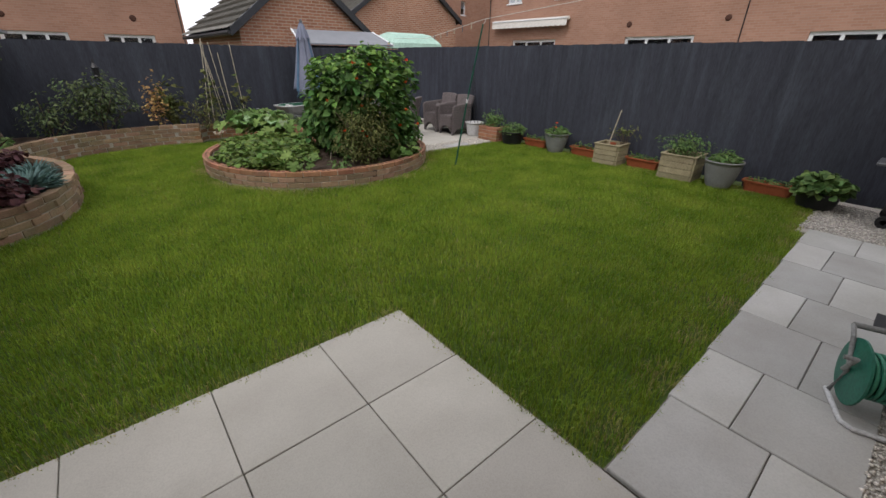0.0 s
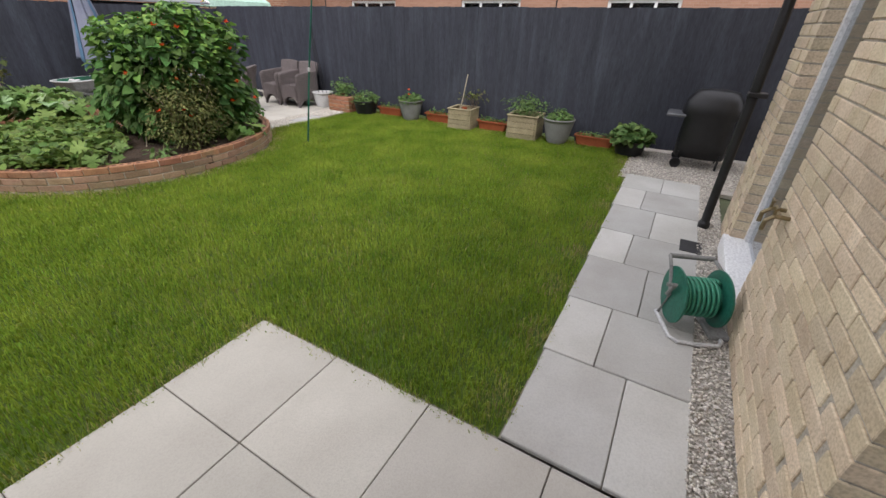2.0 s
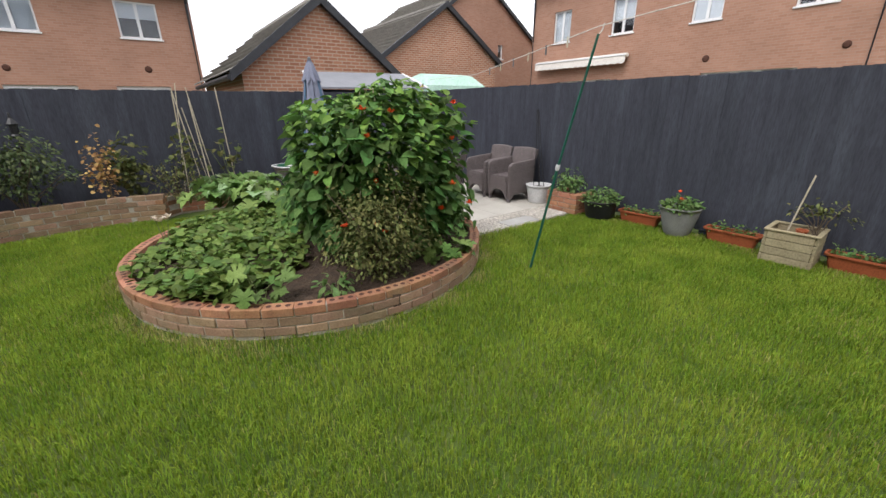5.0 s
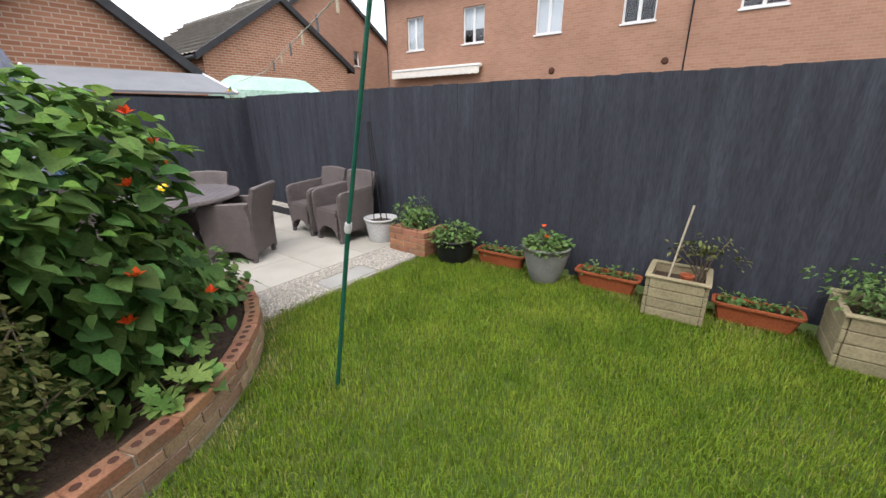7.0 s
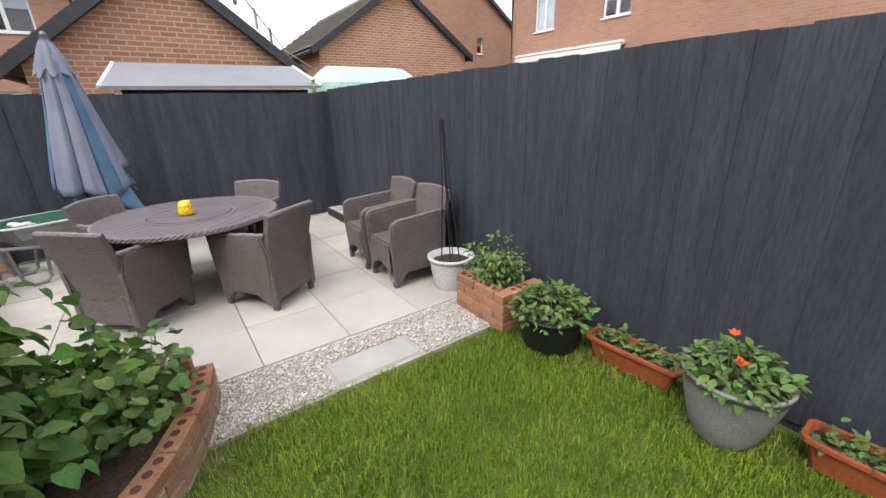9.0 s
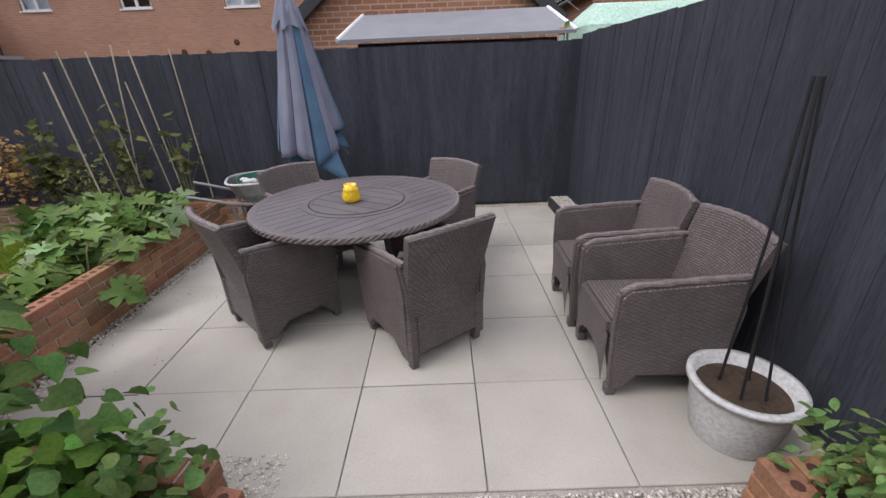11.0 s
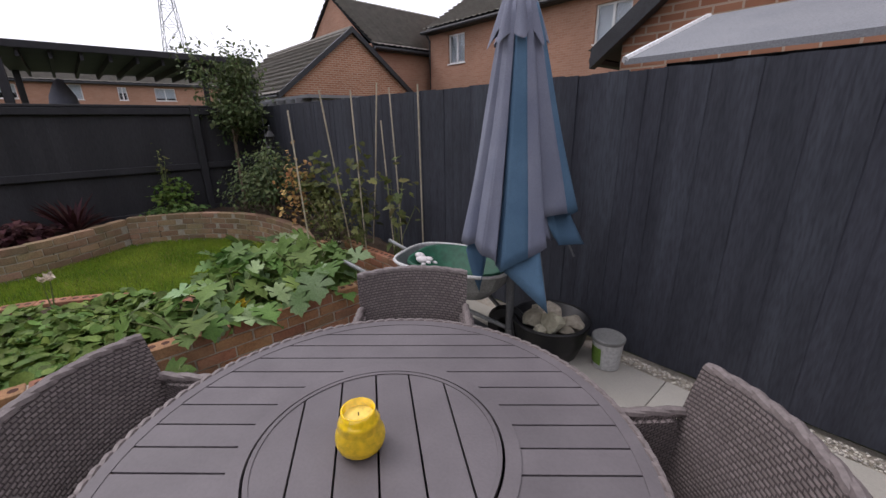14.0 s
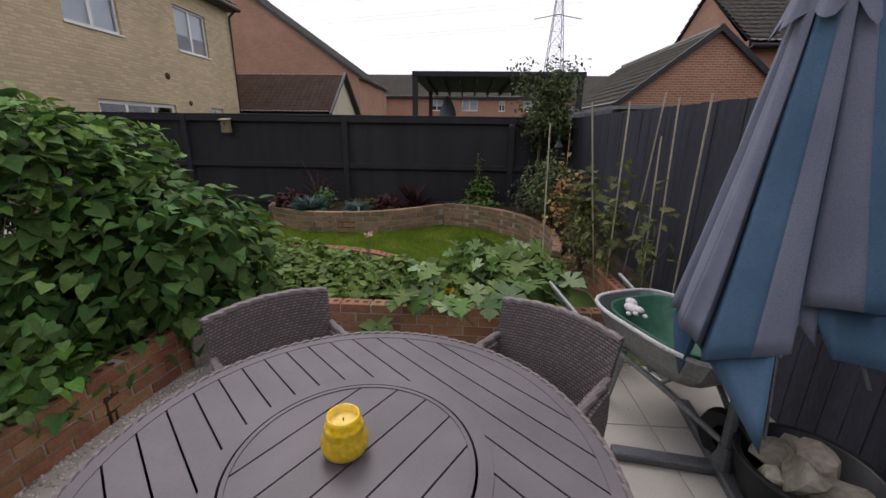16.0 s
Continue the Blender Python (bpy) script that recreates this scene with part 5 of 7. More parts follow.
t = thing("courgette_plant", "courgette leaves hanging over the brick wall", "plant", Matrix.Translation((2.78, 8.6, 0.38)), group="courgettes")
leaves(t, "lobed", [(0.03, -0.08, 0.10), (0.05, 0.55, 0.16), (0.02, 0.30, 0.14), (0.05, 0.42, 0.08)], [-1.5, -1.7, -1.2, -1.6], [-1.1, -0.85, -0.5, -1.0], [0.18, 0.20, 0.15, 0.17], M["pale_leaf"], single=4, roll=0.15)
flowers(t, [(-0.12, 0.12, 0.02), (-0.10, 0.16, -0.01)], 0.07, M["yellow_flower"])

# Back bed.


def tree(name, label, base, top, crown, n, size, material, lean=(0.0, 0.0), seed=1):
    """A tapered trunk that forks into limbs, and a crown of many leaves with gaps."""
    t = thing(name, label, "tree", Matrix.Translation(base))
    r = random.Random(seed)
    bm = bmesh.new()
    h = top - base[2]
    tube(bm, [(0, 0, -0.05), (lean[0] * 0.4, lean[1] * 0.4, h * 0.3), (lean[0], lean[1], h * 0.62)], 0.035, 7, 0.5)
    tips = []
    for i in range(16):
        a = r.uniform(0, 6.28)
        z0 = r.uniform(0.38, 0.62) * h
        q = Vector((lean[0] + crown[0] * math.cos(a) * r.uniform(0.4, 1), lean[1] + crown[1] * math.sin(a) * r.uniform(0.4, 1), r.uniform(0.52, 0.94) * h))
        s = Vector((lean[0] * z0 / (0.62 * h), lean[1] * z0 / (0.62 * h), z0))
        m = s.lerp(q, 0.5) + Vector((0, 0, 0.08))
        tube(bm, [s, m, q], 0.012, 5, 0.3)
        tips += [q, m, s.lerp(q, 0.75)]
    part("trunk", bm, M["bark"], t)
    c = np.array([tips[i % len(tips)][:] for i in range(n)])
    p = c + rng.normal(0, 1, (n, 3)) * np.array([0.14, 0.14, 0.13])
    leaves(t, "oval", p, rng.uniform(0, 6.28, n), rng.normal(-0.3, 0.6, n), size * rng.uniform(0.6, 1.3, n), material, single=120)
    return t


tree("fruit_tree", "slender leafy fruit tree in the corner of the bed", (-1.45, 10.0, 0.22), 2.7, (0.46, 0.42), 4300, 0.075, M["tree_leaf"], lean=(-0.32, 0.1), seed=4)
bush("rose_bush", "dark green rose bush in front of the fence", (-0.15, 10.0, 0.86), (0.55, 0.32, 0.42), 1900, "oval", 0.06, M["tree_leaf"], 100, 0.7, woody=True, ground=0.24, stem_n=12)
bush("rose_bush", "open dark shrub beside the fruit tree", (-0.85, 9.85, 0.60), (0.32, 0.32, 0.36), 520, "oval", 0.06, M["tree_leaf"], 60, 0.8, woody=True, ground=0.24, stem_n=9)
bush("yellowing_shrub", "shrub with yellow and pink fading leaves", (0.72, 9.98, 0.78), (0.20, 0.20, 0.46), 300, "round", 0.042, M["autumn"], 60, 0.8, woody=True, ground=0.24, stem_n=8)
bush("dry_shrub", "brown dry stems and leaves in the bed", (1.5, 10.0, 0.55), (0.42, 0.22, 0.32), 460, "oval", 0.045, M["dull"], 0, 0.9, woody=True, ground=0.24, stem_n=16)
bush("tomato_plant", "thin straggly tomato plant tied to canes", (1.75, 10.2, 0.85), (0.25, 0.18, 0.55), 90, "lobed", 0.07, M["dull"], 0, 0.95, ground=0.24, stem_n=9)
bush("tomato_plant", "straggly tomato plant with few leaves", (2.3, 10.25, 0.75), (0.28, 0.16, 0.45), 30, "lobed", 0.08, M["dull"], 0, 0.95, ground=0.24, stem_n=8)
bush("tomato_plant", "straggly tomato plant with few leaves", (1.0, 10.15, 0.72), (0.25, 0.2, 0.45), 200, "lobed", 0.08, M["dull"], 0, 0.95, ground=0.24, stem_n=8)
bush("climber", "small climbing plant against the dark fence", (-1.6, 9.08, 0.56), (0.16, 0.26, 0.30), 420, "round", 0.05, M["strawberry"], 40, 0.85, ground=0.26)
bush("climber", "thin shoots climbing the dark fence", (-1.7, 9.02, 0.98), (0.06, 0.10, 0.26), 40, "oval", 0.05, M["dull"], 0, 0.9, ground=0.5)
bush("trailing_plant", "low green plant trailing over the wall", (-1.42, 9.05, 0.36), (0.16, 0.40, 0.08), 380, "round", 0.045, M["herb"], 0, 0.8, ground=0.22)
bush("sedum", "clump of pale-headed sedum", (-1.35, 6.4, 0.44), (0.20, 0.20, 0.17), 220, "round", 0.045, M["herb"], 0, 0.8, ground=0.24)
bush("heuchera", "dark purple leafy clump", (-1.25, 7.5, 0.38), (0.24, 0.25, 0.13), 380, "round", 0.06, M["purple"], 40, 0.7, ground=0.24)
bush("heuchera", "dark purple leafy clump at the bed's edge", (-1.15, 5.85, 0.40), (0.30, 0.28, 0.17), 420, "round", 0.06, M["purple"], 40, 0.7, ground=0.24)
bush("wispy_shrub", "twiggy reddish shrub with few leaves", (-1.65, 6.15, 0.72), (0.14, 0.35, 0.42), 150, "oval", 0.04, M["purple"], 0, 0.95, woody=True, ground=0.24, stem_n=18)
bush("low_green_plant", "low green plants on the long bed", (-1.45, 7.05, 0.33), (0.22, 0.30, 0.10), 320, "round", 0.045, M["dull"], 0, 0.8, ground=0.22)


def tuft(name, label, c, h, n, w, material, spread=1.0):
    t = thing(name, label, "plant", Matrix.Translation(c))
    a = rng.uniform(0, 6.28, n)
    leaves(t, "blade", np.stack([0.03 * np.cos(a), 0.03 * np.sin(a), np.zeros(n)], 1), a - np.pi / 2, rng.uniform(0.35, 1.35, n) / spread, h * rng.uniform(0.7, 1.1, n), material, single=30, roll=0.2)
    return t


tuft("cordyline", "spiky dark red cordyline", (-1.5, 7.95, 0.24), 0.48, 60, 0.03, M["purple"])
tuft("blue_fescue", "rounded tuft of blue-grey grass", (-0.95, 6.25, 0.25), 0.32, 420, 0.01, M["blue_grass"], 1.2)
tuft("blue_fescue", "rounded tuft of blue-grey grass", (-0.95, 7.05, 0.25), 0.24, 260, 0.01, M["blue_grass"], 1.2)
tagged(part("plant_label", boxed((-0.80, 7.1, 0.24), (-0.795, 7.13, 0.37)), M["upvc"]), "small white plant label stuck in the soil", "label")

for lo, hi in (((1.965, 9.55, 0.02), (1.875, 9.52, 1.64)), ((1.67, 10.12, 0.15), (1.725, 9.89, 1.82)), ((1.90, 10.15, 0.15), (1.74, 10.2, 1.83)), ((1.62, 10.4, 0.15), (1.82, 10.45, 1.90)),
               ((2.12, 10.45, 0.15), (1.95, 10.5, 1.85)), ((2.02, 10.42, 0.15), (1.84, 10.46, 1.55)), ((2.42, 10.48, 0.15), (2.36, 10.52, 1.85))):
    lo, hi = Vector(lo), Vector(hi)
    bend = lo.lerp(hi, 0.5) + Vector((random.uniform(-0.012, 0.012), random.uniform(-0.012, 0.012), 0))
    tagged(part("garden_cane", tubed([lo, bend, hi], 0.0075, 6), M["cane"]), "pale bamboo cane stuck upright in the bed", "cane", "canes in the bed")

lan = thing("garden_lantern", "small black lantern on a stake among the roses", "lantern", pose(0.0, 10.02, 0.22))
part("stake", tubed([(0, 0, -0.1), (0.01, 0.0, 1.02)], 0.010, 8), M["black_plastic"], lan)
part("lantern_cage", lathed([(0.0, 1.0), (0.045, 1.0), (0.055, 1.02), (0.04, 1.04), (0.045, 1.14), (0.06, 1.16), (0.02, 1.23), (0.012, 1.29), (0.0, 1.30)], 8), M["black_plastic"], lan, "black lantern head")

# ---- seating ----


def chair(m, label, group):
    """A woven armchair: front is +y in its own frame."""
    c = thing("rattan_armchair", label, "armchair", m, group)
    R = M["rattan"]

    def panel(name, prof, x0, x1, bulge=0.0):
        """A side panel: outline in (y, z), thickness in x, rounded at the top."""
        bm = bmesh.new()
        a = [bm.verts.new((x0, y, z)) for y, z in prof]
        b = [bm.verts.new((x1, y, z)) for y, z in prof]
        bm.faces.new(list(reversed(a)))
        bm.faces.new(b)
        k = len(prof)
        for i in range(k):
            bm.faces.new((a[i], a[(i + 1) % k], b[(i + 1) % k], b[i]))
        bmesh.ops.recalc_face_normals(bm, faces=bm.faces[:])
        es = [e for e in bm.edges if abs(e.verts[0].co.x - e.verts[1].co.x) < 1e-6]
        bmesh.ops.bevel(bm, geom=es, offset=0.014, segments=2, affect="EDGES", clamp_overlap=True)
        for v in bm.verts:
            s = (v.co.z - 0.05) / 0.6
            v.co.x += (0.02 if x0 > 0 else -0.02) * max(0, s)
        return part(name, bm, R, c)

    side = [(-0.27, 0.05), (-0.19, 0.05), (-0.10, 0.13), (0.14, 0.13), (0.20, 0.05), (0.26, 0.05), (0.285, 0.40), (0.285, 0.585), (0.25, 0.625), (-0.15, 0.655), (-0.25, 0.66), (-0.29, 0.5)]
    panel("arm", side, 0.205, 0.265)
    panel("arm", side, -0.265, -0.205)
    part("seat", boxed((-0.206, -0.22, 0.33), (0.206, 0.29, 0.42), 0.018), R, c)
    # back: a gently bowed leaning slab
    bm = bmesh.new()
    nx_, nz_ = 10, 8
    grid = {}
    for s, off in ((0, 0.0), (1, -0.045)):
        for i in range(nx_ + 1):
            for j in range(nz_ + 1):
                u, v = i / nx_ * 2 - 1, j / nz_
                z = 0.30 + 0.515 * v + 0.012 * (1 - u * u) * v
                w = 0.235 + 0.035 * v
                y = -0.205 - 0.115 * v ** 1.4 - 0.035 * (1 - u * u) + off
                grid[s, i, j] = bm.verts.new((u * w, y, z))
    for i in range(nx_):
        for j in range(nz_):
            bm.faces.new((grid[0, i, j], grid[0, i, j + 1], grid[0, i + 1, j + 1], grid[0, i + 1, j]))
            bm.faces.new((grid[1, i, j], grid[1, i + 1, j], grid[1, i + 1, j + 1], grid[1, i, j + 1]))
    for i in range(nx_):
        for j in (0, nz_):
            bm.faces.new((grid[0, i, j], grid[0, i + 1, j], grid[1, i + 1, j], grid[1, i, j]))
    for j in range(nz_):
        for i in (0, nx_):
            bm.faces.new((grid[0, i, j], grid[0, i, j + 1], grid[1, i, j + 1], grid[1, i, j]))
    bmesh.ops.recalc_face_normals(bm, faces=bm.faces[:])
    part("backrest", bm, R, c, smooth=False)
    # braided rims along the top of the back and the arms
    def braid(name, line, r=0.019, turns=60):
        line = [Vector(p) for p in line]
        bm = bmesh.new()
        seg = []
        for a, b in zip(line, line[1:]):
            for k in range(8):
                seg.append(a.lerp(b, k / 8))
        seg.append(line[-1])
        for ph in (0.0, math.pi):
            pts = []
            for i, p in enumerate(seg):
                d = (seg[min(i + 1, len(seg) - 1)] - seg[max(i - 1, 0)]).normalized()
                q = d.to_track_quat("Z", "Y")
                a = ph + i * 0.9
                pts.append(p + q @ Vector((0.004 * math.cos(a), 0.004 * math.sin(a), 0)))
            tube(bm, pts, r * 0.9, 8)
        part(name, bm, M["rattan_plain"], c)
    braid("back_rim", [(-0.268, -0.335, 0.812), (-0.13, -0.368, 0.825), (0.0, -0.378, 0.829), (0.13, -0.368, 0.825), (0.268, -0.335, 0.812)])
    for s in (1, -1):
        braid("arm_rim", [(s * 0.255, 0.27, 0.60), (s * 0.255, 0.22, 0.628), (s * 0.256, -0.1, 0.652), (s * 0.256, -0.28, 0.66)], 0.017)
        part("back_leg_panel", boxed((s * 0.235 - 0.03, -0.285, 0.05), (s * 0.235 + 0.03, -0.2, 0.34), 0.012), R, c)
    # front apron with a shallow arch, back skirt
    bm = bmesh.new()
    top, arch = [], []
    for i in range(13):
        u = i / 12 * 2 - 1
        x = 0.206 * u
        arch.append((x, 0.05 + 0.15 * (1 - abs(u) ** 3.0)))
        top.append((x, 0.345))
    for y in (0.285, 0.245):
        a = [bm.verts.new((x, y, z)) for x, z in arch]
        b = [bm.verts.new((x, y, z)) for x, z in top]
        for i in range(12):
            bm.faces.new((a[i], a[i + 1], b[i + 1], b[i]) if y > 0.26 else (b[i], b[i + 1], a[i + 1], a[i]))
    part("front_apron", bm, R, c)
    part("back_skirt", boxed((-0.206, -0.275, 0.09), (0.206, -0.235, 0.34), 0.008), R, c)
    for x in (-0.225, 0.225):
        for y in (-0.245, 0.245):
            part("foot", boxed((x - 0.024, y - 0.024, 0.0), (x + 0.024, y + 0.024, 0.06), 0.006), M["slat"], c, "dark plastic foot")
    return c


Z0 = 0.006
first = chair(pose(4.066, 8.203, Z0, 0, 0, -45), "grey-brown woven rattan armchair drawn up to the table", "chairs round the table")
for x, y, r in ((5.01, 7.97, 35.6), (4.112, 9.016, -130), (5.04, 8.975, 136)):
    copy_thing(first, pose(x, y, Z0, 0, 0, r))
for x, y, r in ((6.215, 8.20, 87), (6.215, 7.62, 89)):
    o = copy_thing(first, pose(x, y, Z0, 0, 0, r))
    tagged(o, "grey-brown woven rattan armchair standing against the fence", "armchair", "chairs at the fence")

TX, TY, TZ = 4.565, 8.55, 0.715
table = thing("garden_table", "round dark grey slatted garden table with woven rim", "table", pose(TX, TY, Z0))
LZ_R, TB_R = 0.325, 0.665


def slats(parent, r0, r1, angle, width, z, name):
    """Boards cut to a ring or disc, laid side by side at an angle."""
    ca, sa = math.cos(angle), math.sin(angle)
    n = int(2 * r1 / width)
    for i in range(n):
        v0, v1 = -r1 + 2 * r1 * i / n + 0.003, -r1 + 2 * r1 * (i + 1) / n - 0.003
        reach = lambda v, r: math.sqrt(max(0.0, r * r - v * v))
        spans = []
        vs = [v0 + (v1 - v0) * k / 4 for k in range(5)]
        if r0 > 0 and min(abs(v0), abs(v1)) < r0 or r0 > 0 and v0 * v1 < 0:
            spans = [(1, True), (-1, True)]
        else:
            spans = [(0, False)]
        for sgn, cut in spans:
            if cut:
                outer = [(sgn * reach(v, r1), v) for v in vs]
                inner = [(sgn * reach(v, r0), v) for v in vs]
                poly = outer + list(reversed(inner)) if sgn > 0 else inner + list(reversed(outer))
            else:
                poly = [(reach(v, r1), v) for v in vs] + [(-reach(v, r1), v) for v in reversed(vs)]
            poly2 = []
            for p in poly:
                if not poly2 or math.hypot(p[0] - poly2[-1][0], p[1] - poly2[-1][1]) > 1e-4:
                    poly2.append(p)
            if len(poly2) < 3:
                continue
            bm = bmesh.new()
            prism(bm, [(x * ca - y * sa, x * sa + y * ca) for x, y in poly2], z - 0.02, z)
            bmesh.ops.recalc_face_normals(bm, faces=bm.faces[:])
            part(name, bm, M["slat"], parent)


slats(table, LZ_R + 0.045, TB_R, radians(46.3), 0.083, TZ, "slat")
ring = lambda r0, r1, z0, z1, seg=72: lathed([(r1, z0), (r1, z1), (r0, z1), (r0, z0), (r1, z0)], seg)
part("table_frame", ring(TB_R - 0.005, TB_R + 0.03, TZ - 0.025, TZ + 0.002), M["slat"], table)
part("centre_ring", ring(LZ_R + 0.008, LZ_R + 0.048, TZ - 0.02, TZ + 0.004), M["slat"], table)
part("under_frame", lathed([(0.0, TZ - 0.075), (0.40, TZ - 0.075), (0.40, TZ - 0.035), (0.0, TZ - 0.035)], 48), M["black_plastic"], table)
bm = bmesh.new()
for ph in (0.0, 2.1, 4.2):
    pts = []
    for i in range(289):
        a = 2 * math.pi * i / 288
        b = ph + i * 0.75
        r = TB_R + 0.038 + 0.004 * math.cos(b)
        pts.append((r * math.cos(a), r * math.sin(a), TZ - 0.016 + 0.014 * math.sin(b)))
    tube(bm, pts, 0.0115, 6)
part("woven_rim", bm, M["rattan_plain"], table, "woven rattan rim")
for k in range(4):
    a = radians(40 + 90 * k)
    part("leg", tubed([(0.30 * math.cos(a), 0.30 * math.sin(a), TZ - 0.04), (0.46 * math.cos(a), 0.46 * math.sin(a), 0.02), (0.48 * math.cos(a), 0.48 * math.sin(a), 0.0)], 0.021, 8), M["slat"], table)
lazy = thing("lazy_susan", "slatted turntable set into the tabletop", "turntable", pose(TX, TY, Z0))
slats(lazy, 0.0, LZ_R, radians(147.7), 0.10, TZ + 0.004, "slat")
part("turntable_rim", ring(LZ_R - 0.012, LZ_R, TZ - 0.015, TZ + 0.007), M["slat"], lazy)

jar = thing("candle_jar", "yellow ribbed glass candle jar on the table", "candle", pose(4.535, 8.518, Z0 + TZ + 0.004))
prof = [(0.0, 0.0), (0.045, 0.0), (0.052, 0.008)]
for i in range(10):
    z = 0.012 + i * 0.008
    r = 0.052 + 0.010 * math.sin(math.pi * min(1, (i + 1) / 8.0))
    prof += [(r, z), (r + 0.003, z + 0.004)]
prof += [(0.050, 0.096), (0.044, 0.104), (0.044, 0.122), (0.040, 0.122), (0.040, 0.098), (0.0, 0.097)]
part("glass", lathed(prof, 32), M["jar_glass"], jar, "yellow ribbed glass", smooth=True)
part("wax", lathed([(0.0, 0.0985), (0.039, 0.0985), (0.039, 0.1005), (0.0, 0.1015)], 24), M["wax"], jar)
part("wick", tubed([(0, 0, 0.10), (0.001, 0, 0.112)], 0.0015, 5), M["black_plastic"], jar)

# ---- parasol ----
UX, UY = 3.80, 10.07
par = thing("parasol", "closed grey and blue striped garden parasol on a cross base", "parasol", pose(UX, UY, Z0))
part("pole", tubed([(0.0, 0.03, 0.0), (0.0, 0.02, 0.5), (0.0, 0.0, 2.1)], 0.026, 10), M["grey_metal"], par, "grey metal pole")
BXO, BYO = 0.0, 0.03
for a in (-8, 82, 172, 262):
    d = Vector((math.cos(radians(a)), math.sin(radians(a)), 0))
    bm = boxed((0.03, -0.035, 0.0), (0.50 if a != 82 else 0.13, 0.035, 0.045), 0.006, Matrix.Translation((BXO, BYO, 0.0)) @ Matrix.Rotation(radians(a), 4, "Z"))
    part("base_bar", bm, M["grey_metal"], par, "grey steel cross bar")
part("base_socket", lathed([(0.055, 0.03), (0.05, 0.07), (0.034, 0.12), (0.034, 0.16)], 14, Matrix.Translation((BXO, BYO, 0))), M["grey_metal"], par)


CANOPY_TURN = 310.0
G_, B_ = "canvas_grey", "canvas_blue"
# Corners of the folded cloth round the pole: heading, reach at the hem, hem height, cloth of the face that follows.
OUTER = ((-112, 0.27, 0.84, G_), (-84, 0.285, 0.80, G_), (-60, 0.29, 0.806, G_), (-50, 0.235, 0.83, G_), (-46, 0.275, 0.835, G_), (-30, 0.305, 0.79, G_), (-16, 0.30, 0.765, G_),
         (-18, 0.25, 0.72, B_), (-10, 0.30, 0.70, B_), (16, 0.303, 0.79, G_), (32, 0.33, 0.853, G_), (36, 0.24, 0.93, B_),
         (38, 0.255, 1.00, G_), (60, 0.33, 1.02, B_), (73, 0.362, 1.022, B_), (84, 0.26, 0.95, G_), (112, 0.32, 0.90, G_),
         (122, 0.24, 0.92, B_), (155, 0.32, 0.88, B_), (163, 0.24, 0.9, G_), (198, 0.32, 0.9, G_), (206, 0.24, 0.9, B_), (236, 0.29, 0.88, B_), (248, 0.27, 0.84, G_))
INNER = ((-104, 0.25, 0.82, B_), (-70, 0.27, 0.76, B_), (-52, 0.22, 0.50, B_), (-34, 0.22, 0.80, G_), (-10, 0.262, 0.70, B_), (26, 0.445, 0.51, B_), (29, 0.26, 0.78, G_),
         (40, 0.25, 0.93, G_), (50, 0.28, 0.86, G_), (52, 0.25, 0.95, B_), (57, 0.31, 0.83, B_), (84, 0.41, 0.80, B_), (108, 0.38, 0.77, G_),
         (145, 0.26, 0.76, G_), (180, 0.22, 0.92, B_), (212, 0.26, 0.72, B_), (256, 0.25, 0.82, B_))


def fold_face(p, q, inner):
    """One flat fold of the closed canopy, from the vent cap down to its hem."""
    bm = bmesh.new()
    rows_, cols = 20, 6
    g = []
    for i in range(rows_ + 1):
        v = i / rows_
        line = []
        for j in range(cols + 1):
            u = j / cols
            pts = []
            for (ang, reach, hem, _) in (p, q):
                reach *= 1.08
                z = 2.12 - v * (2.12 - hem)
                s = (2.12 - z) / 1.2
                bow = v ** 0.85 * (1 - 0.22 * (1 - v)) if not inner else 0.75 * v ** 2.4 + 0.25 * v
                r = 0.088 + (reach - 0.31) * 0.16 * (1 - v) + (reach - 0.088) * bow - (0.025 if inner else 0.0) * (1 - v)
                r += 0.006 * s * math.sin(6.0 * z + ang * 0.11)
                th = radians(CANOPY_TURN + ang * (0.96 + 0.04 * s) + 4 * (1 - s))
                pts.append(Vector((r * math.cos(th), r * math.sin(th), z)))
            w = pts[0].lerp(pts[1], u)
            out = Vector((w.x, w.y, 0)).normalized()
            w += out * 0.009 * v * math.sin(math.pi * u) * math.sin(4 * w.z + p[0])
            line.append(bm.verts.new(w))
        g.append(line)
    for i in range(rows_):
        for j in range(cols):
            bm.faces.new((g[i][j], g[i + 1][j], g[i + 1][j + 1], g[i][j + 1]))
    ob = part("canopy_panel", bm, M[p[3]], par, smooth=True)
    so = ob.modifiers.new("cloth", "SOLIDIFY")
    so.thickness = 0.003
    return ob


for folds, inner in ((OUTER, False), (INNER, True)):
    for p, q in zip(folds, folds[1:]):
        fold_face(p, q, inner)
bm = bmesh.new()
pr = []
for i in range(7):
    v = i / 6
    ringv = []
    for j in range(48):
        a = 2 * math.pi * j / 48
        r = 0.028 + 0.145 * v ** 0.8 * (0.80 + 0.2 * math.cos(8 * a))
        z = 2.28 - 0.33 * v - (0.035 + 0.02 * math.cos(3 * a)) * v * math.cos(8 * a)
        ringv.append(bm.verts.new((r * math.cos(a), r * math.sin(a), z)))
    pr.append(ringv)
for a, b in zip(pr, pr[1:]):
    for j in range(48):
        bm.faces.new((a[j], b[j], b[(j + 1) % 48], a[(j + 1) % 48]))
bm.faces.new(list(reversed(pr[0])))
part("vent_cap", bm, M["canvas_grey"], par, smooth=True)
